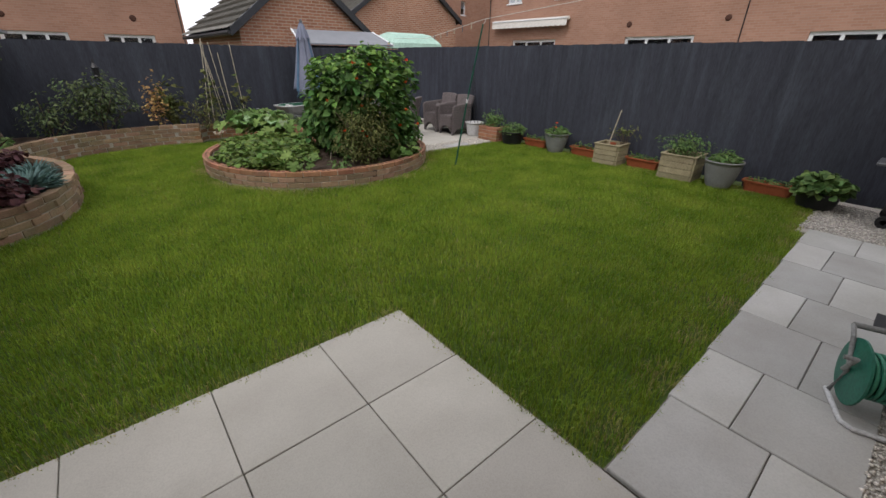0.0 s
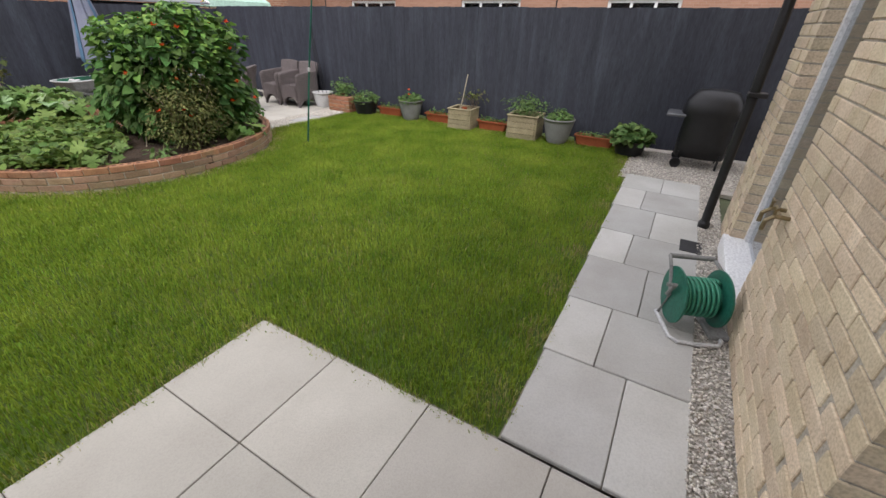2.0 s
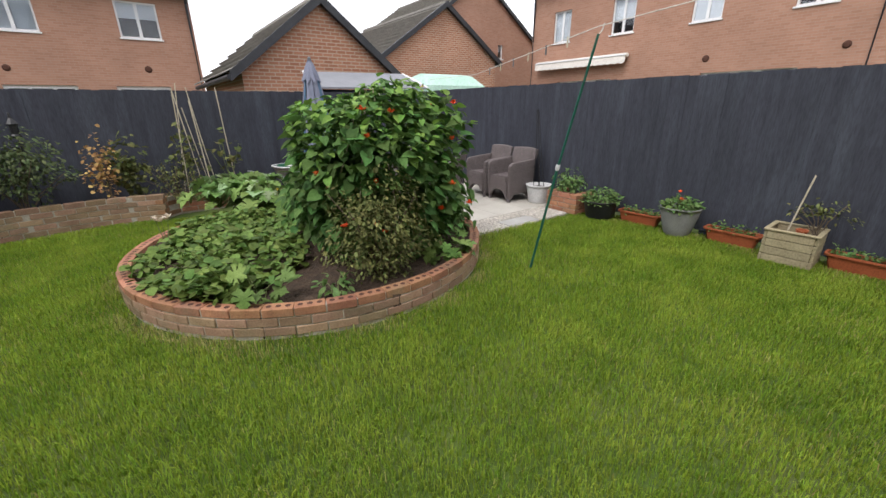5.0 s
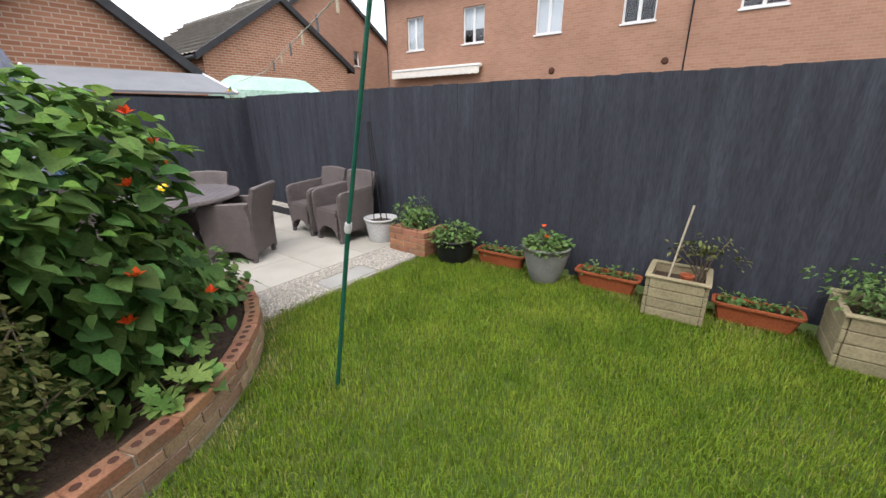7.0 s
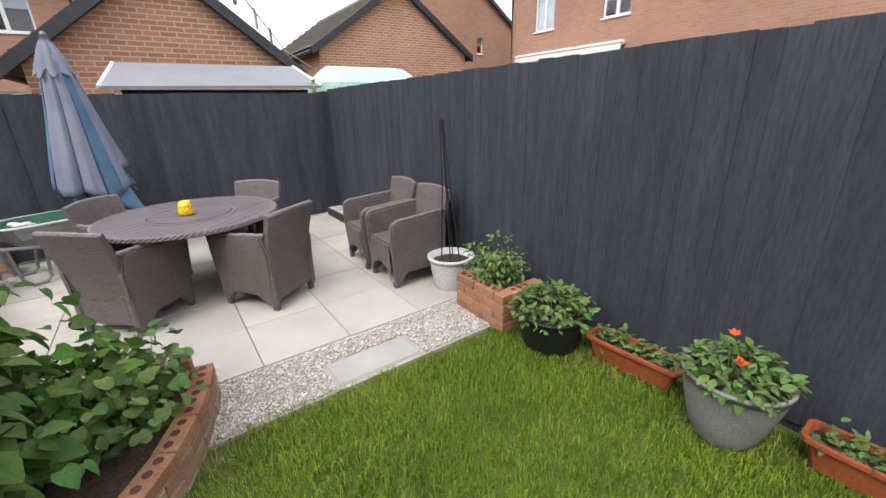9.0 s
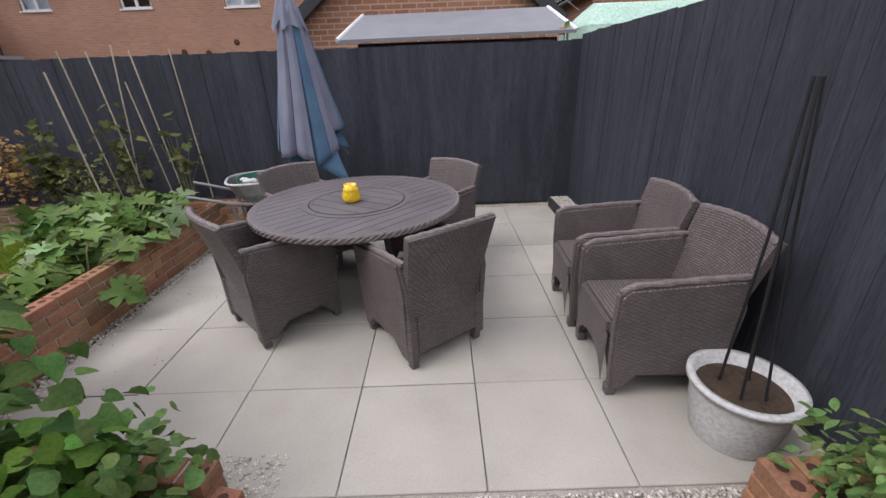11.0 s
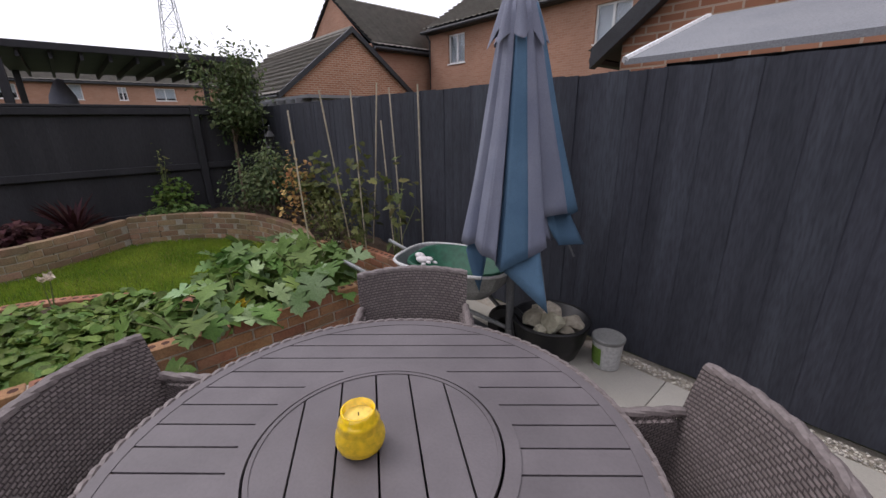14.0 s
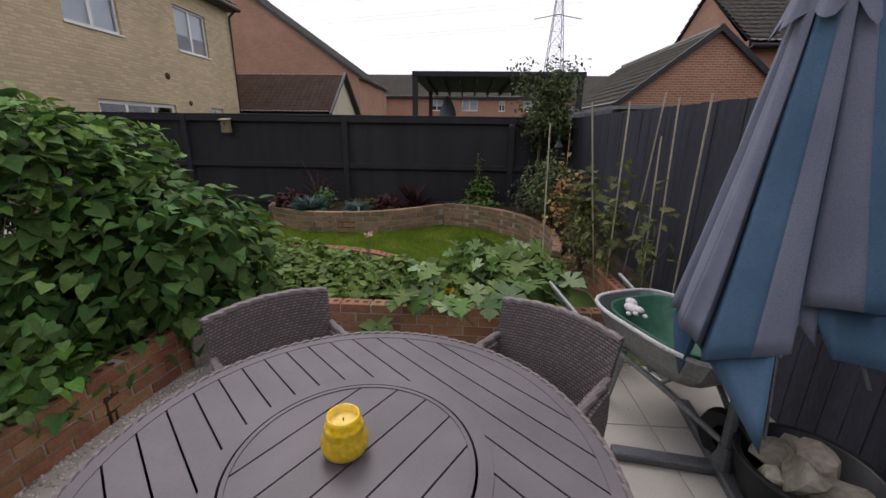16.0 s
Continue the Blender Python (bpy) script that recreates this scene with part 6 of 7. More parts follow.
part("finial", lathed([(0.03, 2.275), (0.032, 2.30), (0.018, 2.325), (0.0, 2.33)], 12), M["grey_metal"], par)
for k, (x, y) in enumerate(((0.395, -0.165), (0.365, 0.155), (-0.24, 0.05))):
    part("rib", tubed([(x * 0.62, y * 0.62, 1.05), (x, y, 0.74 if k != 0 else 0.54)], 0.006, 6), M["grey_metal"], par)

# Pot of stones, tub with lid.
pot = thing("rubber_tub", "black rubber tub filled with broken stones", "tub", pose(4.0, 10.29, Z0))
part("tub_wall", lathed([(0.0, 0.0), (0.19, 0.0), (0.235, 0.12), (0.25, 0.23), (0.265, 0.24), (0.262, 0.255), (0.235, 0.25), (0.22, 0.14), (0.0, 0.13)], 32), M["black_plastic"], pot, smooth=True)


def rock(parent, p, s, seed, material=None, name="stone"):
    bm = bmesh.new()
    bmesh.ops.create_icosphere(bm, subdivisions=2, radius=1.0)
    r = random.Random(seed)
    sc = Vector((s * r.uniform(1.1, 1.7), s * r.uniform(1.0, 1.4), s * r.uniform(0.8, 1.2)))
    planes = [(Vector((r.gauss(0, 1), r.gauss(0, 1), r.gauss(0, 1))).normalized(), r.uniform(0.42, 0.72)) for _ in range(11)]
    for v in bm.verts:
        for nn, dd in planes:
            k = v.co.dot(nn)
            if k > dd:
                v.co -= nn * (k - dd)
        v.co = Vector((v.co.x * sc.x, v.co.y * sc.y, v.co.z * sc.z)) + Vector(p)
    part(name, bm, material or M["rock"], parent)


for i, (x, y, z, s) in enumerate(((-0.08, -0.10, 0.24, 0.085), (0.06, -0.08, 0.25, 0.09), (-0.02, 0.06, 0.25, 0.08), (0.12, 0.06, 0.23, 0.075), (-0.13, 0.04, 0.22, 0.07), (0.02, -0.16, 0.21, 0.06), (0.15, -0.05, 0.21, 0.06), (0.0, 0.0, 0.18, 0.10))):
    rock(pot, (x, y, z), s, i + 3)
tubx = thing("feed_tub", "grey lidded plastic tub with a pale label", "tub", pose(4.36, 10.40, Z0))
part("body", lathed([(0.0, 0.0), (0.082, 0.0), (0.095, 0.19), (0.0, 0.19)], 28), M["white_pot"], tubx, "pale tub with a green and white label")
part("lid", lathed([(0.0, 0.185), (0.101, 0.185), (0.103, 0.205), (0.098, 0.21), (0.090, 0.203), (0.0, 0.203)], 28), M["grey_pot"], tubx, "grey plastic lid")
bm = bmesh.new()
for j in range(9):
    a = radians(200 + j * 9)
    q = [bm.verts.new(((0.0845 + 0.013 * z / 0.19) * math.cos(a), (0.0845 + 0.013 * z / 0.19) * math.sin(a), z)) for z in (0.03, 0.15)]
    if j:
        bm.faces.new((prevq[0], q[0], q[1], prevq[1]))
    prevq = q
part("label", bm, M["young"], tubx, "green printed label")

# Wheelbarrow under a green sheet.
wb = thing("wheelbarrow", "galvanised wheelbarrow with a green sheet in its tray", "wheelbarrow", pose(3.375, 10.0, Z0, 0, 0, 21))


def rounded(w, d, z, n=28, p=3.5, dx=0.0):
    out = []
    for i in range(n):
        a = 2 * math.pi * i / n
        c, s = math.cos(a), math.sin(a)
        k = (abs(c) ** p + abs(s) ** p) ** (-1 / p)
        out.append((w * k * c + dx, d * k * s, z))
    return out


def loft(bm, rings, cap=True):
    rs = [[bm.verts.new(p) for p in r] for r in rings]
    for a, b in zip(rs, rs[1:]):
        for j in range(len(a)):
            bm.faces.new((a[j], a[(j + 1) % len(a)], b[(j + 1) % len(b)], b[j]))
    if cap:
        bm.faces.new(list(reversed(rs[0])))
        bm.faces.new(rs[-1])
    return bm


part("tray", loft(bmesh.new(), [rounded(0.28, 0.19, 0.37), rounded(0.37, 0.255, 0.46), rounded(0.43, 0.30, 0.585), rounded(0.42, 0.29, 0.585), rounded(0.36, 0.245, 0.475), rounded(0.27, 0.185, 0.40)]), M["galvanised"], wb, smooth=False)
rim = rounded(0.43, 0.30, 0.588, 40)
part("tray_rim", tubed(rim + [rim[0]], 0.012, 8), M["white_pot"], wb, "pale rolled rim")
part("sheet", loft(bmesh.new(), [rounded(0.22, 0.165, 0.41, dx=0.03), rounded(0.365, 0.272, 0.57, dx=0.035), rounded(0.362, 0.268, 0.60, dx=0.035), rounded(0.35, 0.255, 0.59, dx=0.035), rounded(0.21, 0.15, 0.43, dx=0.03)]), M["barrow_green"], wb, "crumpled dark green sheet", smooth=True)
for s in (1, -1):
    part("handle", tubed([(0.40, 0.06 * s, 0.16), (0.15, 0.18 * s, 0.30), (-0.40, 0.28 * s, 0.42), (-0.78, 0.30 * s, 0.55)], 0.016, 8), M["galvanised"], wb)
    part("leg", tubed([(-0.12, 0.20 * s, 0.38), (-0.16, 0.23 * s, 0.06), (-0.20, 0.23 * s, 0.016), (-0.30, 0.23 * s, 0.016), (-0.36, 0.24 * s, 0.08), (-0.40, 0.27 * s, 0.40)], 0.016, 8), M["galvanised"], wb)
w = part("wheel", lathed([(0.07, -0.03), (0.135, -0.04), (0.15, 0.0), (0.135, 0.04), (0.07, 0.03), (0.07, -0.03)], 24, pose(0.40, 0, 0.15, 90)), M["black_plastic"], wb)
glove = thing("glove", "crumpled whitish work glove lying in the barrow", "glove", pose(3.2, 9.83, 0.585))
bm = bmesh.new()
for i, (x, y, z, r) in enumerate(((0, 0, 0, 0.045), (0.05, 0.02, 0.01, 0.03), (0.09, 0.04, -0.01, 0.018), (0.08, -0.01, 0.0, 0.017), (-0.04, 0.01, 0.02, 0.035), (0.06, -0.04, -0.01, 0.016))):
    bmesh.ops.create_icosphere(bm, subdivisions=2, radius=r, matrix=Matrix.Translation((x, y, z)) @ Matrix.Diagonal((1.3, 0.9, 0.6, 1)))
part("fabric", bm, M["cloth"], glove, smooth=True)

# ---- pots along the side fence ----


def trough(y, x=6.585, length=0.56, rot=0.0, plant=True, label="terracotta plastic trough with low plants"):
    t = thing("trough_planter", label, "planter", pose(x, y, -0.01, 0, 0, 90 + rot), group="terracotta troughs")
    L, W = length / 2, 0.085
    bm = bmesh.new()
    rr = lambda a, b, z: rounded(a, b, z, 32, 9)
    loft(bm, [rr(L - 0.05, W - 0.025, 0.0), rr(L - 0.012, W - 0.004, 0.135), rr(L - 0.012, W - 0.004, 0.137), rr(L + 0.008, W + 0.014, 0.139), rr(L + 0.008, W + 0.014, 0.158), rr(L - 0.014, W - 0.008, 0.158), rr(L - 0.022, W - 0.016, 0.12)], cap=True)
    part("box", bm, M["terracotta"], t)
    n = 200
    p = np.stack([rng.uniform(-L + 0.04, L - 0.04, n), rng.normal(0, 0.035, n), 0.12 + np.abs(rng.normal(0.04, 0.03, n))], 1)
    leaves(t, "oval", p, rng.uniform(0, 6.28, n), rng.normal(0.1, 0.5, n), 0.045 * rng.uniform(0.6, 1.3, n), M["herb"], single=30)
    part("compost", boxed((-L + 0.025, -W + 0.02, 0.10), (L - 0.025, W - 0.02, 0.128)), M["soil"], t)
    return t


trough(5.46, 6.55, rot=4)
trough(4.37, 6.58, rot=2)
trough(3.27, 6.56, rot=2)
trough(1.53, 6.50, 0.60, 0)


def round_pot(name, label, x, y, r0, r1, h, material, plant, n, lsize, lmat, kind="oval", spread=(1.0, 0.16), flower=None, ribs=False):
    t = thing(name, label, "plant pot", pose(x, y, -0.01))
    pr = [(0.0, 0.0), (r0, 0.0), (r0 * 1.02, 0.012)]
    for i in range(1, 9):
        v = i / 8
        pr.append((r0 + (r1 - r0) * v ** 0.75 + (0.006 if ribs and i % 2 else 0), h * v))
    pr += [(r1 + (0.018 if ribs else 0.004), h), (r1 + (0.018 if ribs else 0.004), h + 0.02), (r1 - 0.012, h + 0.02), (r1 - 0.02, h - 0.05), (0.0, h - 0.05)]
    part("pot_wall", lathed(pr, 36), material, t, smooth=True)
    part("compost", lathed([(0.0, h - 0.06), (r1 - 0.02, h - 0.06), (r1 - 0.022, h - 0.035), (0.0, h - 0.025)], 24), M["soil"], t)
    if n:
        a, q = rng.uniform(0, 6.28, n), np.sqrt(rng.uniform(0, 1, n))
        rr_ = r1 * spread[0] * q
        z = h - 0.02 + spread[1] * rng.uniform(0, 1, n) * (1.2 - 0.7 * q)
        leaves(t, kind, np.stack([rr_ * np.cos(a), rr_ * np.sin(a), z], 1), a - np.pi / 2 + rng.normal(0, 0.8, n), rng.normal(0.0, 0.45, n), lsize * rng.uniform(0.6, 1.3, n), lmat, single=60)
        stems(t, [[(0.5 * rr_[i] * math.cos(a[i]), 0.5 * rr_[i] * math.sin(a[i]), h - 0.04), (rr_[i] * math.cos(a[i]), rr_[i] * math.sin(a[i]), z[i])] for i in range(0, n, max(1, n // 24))], 0.003)
    if flower:
        flowers(t, flower, 0.04, M["flower"])
    return t


wp = round_pot("plant_pot", "off-white ribbed pot with bare soil", 6.40, 7.14, 0.14, 0.195, 0.29, M["white_pot"], None, 0, 0, None, ribs=True)
for dx, dy in ((0.05, 0.04), (-0.05, 0.05), (0.04, -0.06), (-0.04, -0.05)):
    part("support_rod", tubed([(dx * 1.2, dy * 1.2, 0.24), (dx * 0.5 + 0.03, dy * 0.5 + 0.09, 0.9), (0.06 + dx * 0.2, dy * 0.2 + 0.18, 1.47)], 0.006, 6), M["black_plastic"], wp, "black coated plant support rod")
round_pot("plant_pot", "grey bowl-shaped pot with red-flowered plant", 6.44, 4.92, 0.13, 0.225, 0.34, M["grey_pot"], True, 420, 0.06, M["herb"], spread=(0.92, 0.17), flower=[(0.02, 0.05, 0.52), (-0.10, -0.03, 0.46)])
round_pot("plant_pot", "grey bowl-shaped pot with a low green tuft", 6.36, 2.08, 0.14, 0.235, 0.36, M["grey_pot"], True, 520, 0.05, M["herb"], spread=(0.8, 0.16))
round_pot("plant_pot", "black pot with an overflowing leafy plant", 6.39, 5.97, 0.18, 0.235, 0.24, M["black_plastic"], True, 480, 0.055, M["herb"], kind="oval", spread=(1.1, 0.22))
round_pot("plant_pot", "black pot with a leafy green plant beside the gravel", 6.32, 1.0, 0.17, 0.22, 0.22, M["black_plastic"], True, 420, 0.075, M["herb"], kind="round", spread=(1.2, 0.24))


def timber_planter(label, x, y, w, d, h, rot=0):
    t = thing("timber_planter", label, "planter", pose(x, y, -0.01, 0, 0, rot))
    k = 4
    for i in range(k):
        z0, z1 = h * i / k + 0.003, h * (i + 1) / k - 0.003
        o = 0.0 if i % 2 else 0.006
        for s in (1, -1):
            part("plank", boxed((-w / 2 - o, s * d / 2 - 0.014, z0), (w / 2 + o, s * d / 2 + 0.014, z1), 0.004), M["timber"], t)
            part("plank", boxed((s * w / 2 - 0.014, -d / 2 + 0.016, z0), (s * w / 2 + 0.014, d / 2 - 0.016, z1), 0.004), M["timber"], t)
    for sx in (1, -1):
        part("rim_board", boxed((sx * (w / 2 + 0.002) - 0.024, -d / 2 - 0.022, h), (sx * (w / 2 + 0.002) + 0.024, d / 2 + 0.022, h + 0.018), 0.004), M["timber"], t)
        part("rim_board", boxed((-w / 2 + 0.024, sx * (d / 2 + 0.002) - 0.022, h), (w / 2 - 0.024, sx * (d / 2 + 0.002) + 0.022, h + 0.018), 0.004), M["timber"], t)
    part("compost", boxed((-w / 2 + 0.014, -d / 2 + 0.014, 0.02), (w / 2 - 0.014, d / 2 - 0.014, h - 0.07)), M["soil"], t)
    return t


timber_planter("square weathered timber planter with a sparse staked plant", 6.45, 3.80, 0.38, 0.40, 0.33, 3)
timber_planter("large weathered timber planter with a pale bushy herb", 6.43, 2.64, 0.44, 0.46, 0.36, 3)
bush("herb_bush", "bushy grey-green herb filling the timber planter", (6.43, 2.64, 0.48), (0.26, 0.34, 0.19), 900, "oval", 0.04, M["herb"], 60, 0.8, ground=0.28)
bush("blueberry_plant", "sparse small plant leaning towards the fence", (6.56, 3.66, 0.52), (0.12, 0.30, 0.14), 150, "oval", 0.045, M["dull"], 30, 0.9, woody=True, ground=0.25)
tagged(part("garden_cane", tubed([(6.44, 3.88, 0.2), (6.55, 3.80, 0.86)], 0.008, 6), M["cane"]), "short pale cane staking the plant", "cane")
tagged(part("clay_pot", lathed([(0.0, 0.0), (0.035, 0.0), (0.045, 0.07), (0.05, 0.07), (0.05, 0.085), (0.04, 0.085), (0.03, 0.02), (0.0, 0.02)], 18, pose(6.36, 3.74, 0.27)), M["terracotta"]), "small terracotta pot half buried in the planter", "pot")
bp_ = thing("brick_planter", "little planter of red bricks set beside the gravel", "planter", pose(6.2, 6.525, -0.005))
brick_red_half = mesh_of(boxed((-0.05, -0.051, 0), (0.05, 0.051, 0.065), 0.004), "brick", [M["bed_brick"]])
for c in range(4):
    k = 1 if c % 2 else -1
    for y in (0.0575, -0.166):
        shared("brick", BRICK_RED_HOLE if c == 3 else BRICK_RED, pose(0.051, -k * y, c * 0.075, 0, 0, 90 + random.uniform(-0.6, 0.6)), bp_)
    shared("brick", brick_red_half, pose(0.051, -k * 0.222, c * 0.075, 0, 0, 90), bp_)
    for y in (0.222, -0.222):
        shared("brick", BRICK_RED_HOLE if c == 3 else BRICK_RED, pose(0.215, y, c * 0.075, 0, 0, random.uniform(-0.6, 0.6)), bp_)
        shared("brick", brick_red_half, pose(0.378, y, c * 0.075), bp_)
part("mortar_core", boxed((0.01, -0.262, 0.0), (0.092, 0.262, 0.275)), M["mortar_pale"], bp_)
part("compost", boxed((0.10, -0.17, 0.0), (0.42, 0.17, 0.24)), M["soil"], bp_)
bush("mint_plant", "bushy mint growing in the brick planter", (6.42, 6.56, 0.40), (0.20, 0.27, 0.19), 620, "oval", 0.05, M["herb"], 60, 0.8, ground=0.22)

tagged(part("edging_board", boxed((6.44, 9.2, 0.0), (6.47, 10.46, 0.115), 0.004), M["fence_dark"]), "dark timber edging board on the patio", "edging")
tagged(part("gravel_fill", boxed((6.47, 9.2, 0.0), (6.68, 10.5, 0.095)), M["gravel_bed"]), "pale gravel filled behind the edging board", "gravel", kind="structure")
stones("gravel_stones", 2600, (6.475, 9.2), (6.68, 10.5), 0.010, lambda x, y: x > 0, "loose pale gravel behind the edging board", 0.10)
tagged(part("leaning_slab", boxed((-0.12, -0.02, 0), (0.12, 0.02, 0.27), 0.006, Matrix.Translation((3.06, 7.08, 0.0)) @ pose(0, 0, 0, 12, 0, 150)), M["concrete"]), "grey stone slab leaning on the bed wall", "slab")

# ---- washing line ----
prop = thing("clothes_prop", "leaning green metal clothes prop stuck in the lawn", "clothes prop", pose(4.18, 5.28, -0.05))
part("pole", tubed([(0, 0, 0), (0.0, -0.24, 1.08)], 0.0125, 10), M["green_metal"], prop)
part("pole", tubed([(0.0, -0.235, 1.06), (0.0, -0.50, 2.08)], 0.0105, 10), M["green_metal"], prop)
part("joint", lathed([(0.017, -0.025), (0.02, 0.0), (0.017, 0.025)], 12, Matrix.Translation((0, -0.237, 1.07)) @ pose(0, 0, 0, 12)), M["white_pot"], prop, "pale plastic locking joint")
part("hook", tubed([(0, -0.50, 2.07), (0.03, -0.51, 2.11), (0.03, -0.52, 2.15)], 0.005, 6), M["rope"], prop)
top = Vector((4.18, 4.78, 2.08))
line = thing("washing_line", "pale washing line slung over the prop", "washing line")
pts = [(4.05, HY - 0.02, 2.55), (4.1, 2.3, 2.24), tuple(top), (5.3, 7.5, 1.95), (6.68, 10.7, 2.08)]
part("line", tubed(pts, 0.004, 5), M["rope"], line)
for i in range(6):
    q = Vector(pts[2]).lerp(Vector(pts[3]), 0.15 + 0.13 * i)
    part("peg", boxed((q.x - 0.006, q.y - 0.006, q.z - 0.07), (q.x + 0.006, q.y + 0.006, q.z + 0.015), 0.002), M["grey_metal" if i % 2 else "cane"], line)

# ---- at the house wall ----
pipe = thing("downpipe", "black plastic rainwater pipe on the house corner", "downpipe", pose(4.08, 0.02, 0.0))
part("pipe", tubed([(0, 0, 0.02), (0, 0, 5.15)], 0.036, 14), M["black_plastic"], pipe)
part("shoe", lathed([(0.048, 0.0), (0.05, 0.05), (0.038, 0.07)], 14), M["black_plastic"], pipe)
for z in (1.15, 2.9):
    part("bracket", boxed((-0.06, -0.09, z), (0.06, 0.04, z + 0.035), 0.005), M["black_plastic"], pipe)
tap = thing("garden_tap", "tarnished brass double tap on the brick wall", "tap", pose(2.40, HY - 0.0, 0.78))
for x in (-0.05, 0.07):
    part("pipe", tubed([(x, 0, 0.03), (x, 0.07, 0.03), (x, 0.10, 0.0), (x, 0.10, -0.05)], 0.011, 10), M["brass"], tap)
    part("handle", tubed([(x - 0.03, 0.075, 0.075), (x + 0.03, 0.075, 0.075)], 0.006, 8), M["brass"], tap)
    part("spindle", tubed([(x, 0.075, 0.03), (x, 0.075, 0.075)], 0.007, 8), M["brass"], tap)
part("bar", tubed([(-0.05, 0.05, 0.03), (0.07, 0.05, 0.03)], 0.01, 8), M["brass"], tap)
tagged(part("drain_cover", boxed((3.46, 0.02, -0.03), (3.70, 0.19, 0.008), 0.006), M["black_plastic"]), "square black drain cover beside the path", "drain")

reel = thing("hose_reel", "green hose reel on a grey stand beside the wall", "hose reel", pose(2.42, 0.11, 0.005, 0, 0, 21) @ Matrix.Diagonal((0.86, 0.86, 0.86, 1)))
HC = 0.24
ax = Matrix.Translation((0, 0, HC)) @ pose(0, 0, 0, 90)
for y in (-0.14, 0.14):
    part("flange", lathed([(0.0, -0.008), (0.17, -0.008), (0.20, -0.004), (0.20, 0.008), (0.17, 0.012), (0.06, 0.02), (0.0, 0.02)], 32, Matrix.Translation((0, y, HC)) @ pose(0, 0, 0, 90 if y < 0 else -90)), M["green_plastic"], reel)
pts = []
for i in range(520):
    a = 2 * math.pi * i / 34
    turn = i / 34
    layer = int(turn / 7.7)
    f_ = (turn % 7.7) / 7.7
    y = (-0.115 + 0.23 * f_) * (1 if layer % 2 == 0 else -1)
    r = 0.105 + 0.024 * layer
    pts.append((r * math.cos(a), y, HC + r * math.sin(a)))
part("hose", tubed(pts, 0.0115, 6), M["hose"], reel, "coiled green hose", smooth=True)
part("drum", lathed([(0.09, -0.14), (0.09, 0.14)], 24, ax), M["green_plastic"], reel)
part("base_tube", tubed([(0.10, -0.17, 0.015), (-0.19, -0.17, 0.015), (-0.235, -0.13, 0.016), (-0.245, 0.0, 0.016), (-0.235, 0.13, 0.016), (-0.19, 0.17, 0.015), (0.10, 0.17, 0.015)], 0.014, 10), M["white_pot"], reel, "pale tubular base loop")
part("base_tray", boxed((-0.17, -0.24, 0.0), (0.22, -0.10, 0.035), 0.01), M["grey_pot"], reel, "grey plastic base tray")
for y in (-0.165, 0.165):
    part("side_bracket", tubed([(0.08, y, 0.015), (0.0, y, HC), (0.12, y, 0.40), (0.22, y * 0.9, 0.43)], 0.013, 8), M["grey_pot"], reel, "grey side bracket")
part("carry_bar", tubed([(0.22, -0.15, 0.43), (0.22, 0.15, 0.43)], 0.018, 10), M["grey_pot"], reel, "grey carrying handle")
part("crank", tubed([(0.0, 0.15, HC), (0.0, 0.185, HC), (-0.07, 0.185, HC + 0.12), (-0.07, 0.24, HC + 0.12)], 0.014, 8), M["grey_pot"], reel, "grey winding knob")

bbq = thing("barbecue", "barbecue under a slack black cover on small wheels", "barbecue", pose(6.22, 0.14, 0.0, 0, 0, 0) @ Matrix.Diagonal((0.78, 0.80, 0.86, 1)))
part("cover", loft(bmesh.new(), [rounded(0.30, 0.36, 0.17), rounded(0.28, 0.37, 0.45), rounded(0.30, 0.35, 0.72), rounded(0.33, 0.42, 0.80), rounded(0.30, 0.38, 0.98), rounded(0.20, 0.28, 1.10), rounded(0.05, 0.1, 1.13)]), M["black_plastic"], bbq, smooth=True)
part("side_shelf", boxed((-0.30, 0.34, 0.74), (0.20, 0.62, 0.78), 0.012), M["grey_metal"], bbq)
for x in (-0.30, 0.26):
    w = part("wheel", lathed([(0.03, -0.02), (0.075, -0.024), (0.08, 0.0), (0.075, 0.024), (0.03, 0.02), (0.03, -0.02)], 20, pose(x, 0.30, 0.08, 0, 90)), M["black_plastic"], bbq)
for x in (-0.25, 0.22):
    for y in (-0.28, 0.30):
        part("leg", boxed((x - 0.015, y - 0.015, 0.03), (x + 0.015, y + 0.015, 0.25)), M["black_plastic"], bbq)

# ---- beyond the fences ----
shed = thing("shed", "low shed with a grey felted lean-to roof behind the fence", "shed")
bm = bmesh.new()
vs = [(4.05, 10.85, 1.86), (6.72, 10.85, 1.88), (6.60, 11.75, 2.22), (4.22, 11.75, 2.20)]
lo = [bm.verts.new(v) for v in vs]
hi = [bm.verts.new((x, y, z + 0.035)) for x, y, z in vs]
bm.faces.new(list(reversed(lo)))
bm.faces.new(hi)
for i in range(4):
    bm.faces.new((lo[i], lo[(i + 1) % 4], hi[(i + 1) % 4], hi[i]))
part("roof", bm, M["grey_felt"], shed, "grey felted sloping roof")
for a, b in ((0, 3), (1, 2)):
    part("verge_trim", tubed([Vector(vs[a]) + Vector((0, 0, 0.03)), Vector(vs[b]) + Vector((0, 0, 0.03))], 0.024, 6), M["upvc"], shed, "white edge trim")
part("wall", boxed((4.25, 11.0, -0.06), (6.55, 11.7, 1.86)), M["fence"], shed)
cov = thing("garden_canopy", "pale green plastic canopy standing beyond the fence corner", "canopy", pose(7.95, 12.0, -0.06))
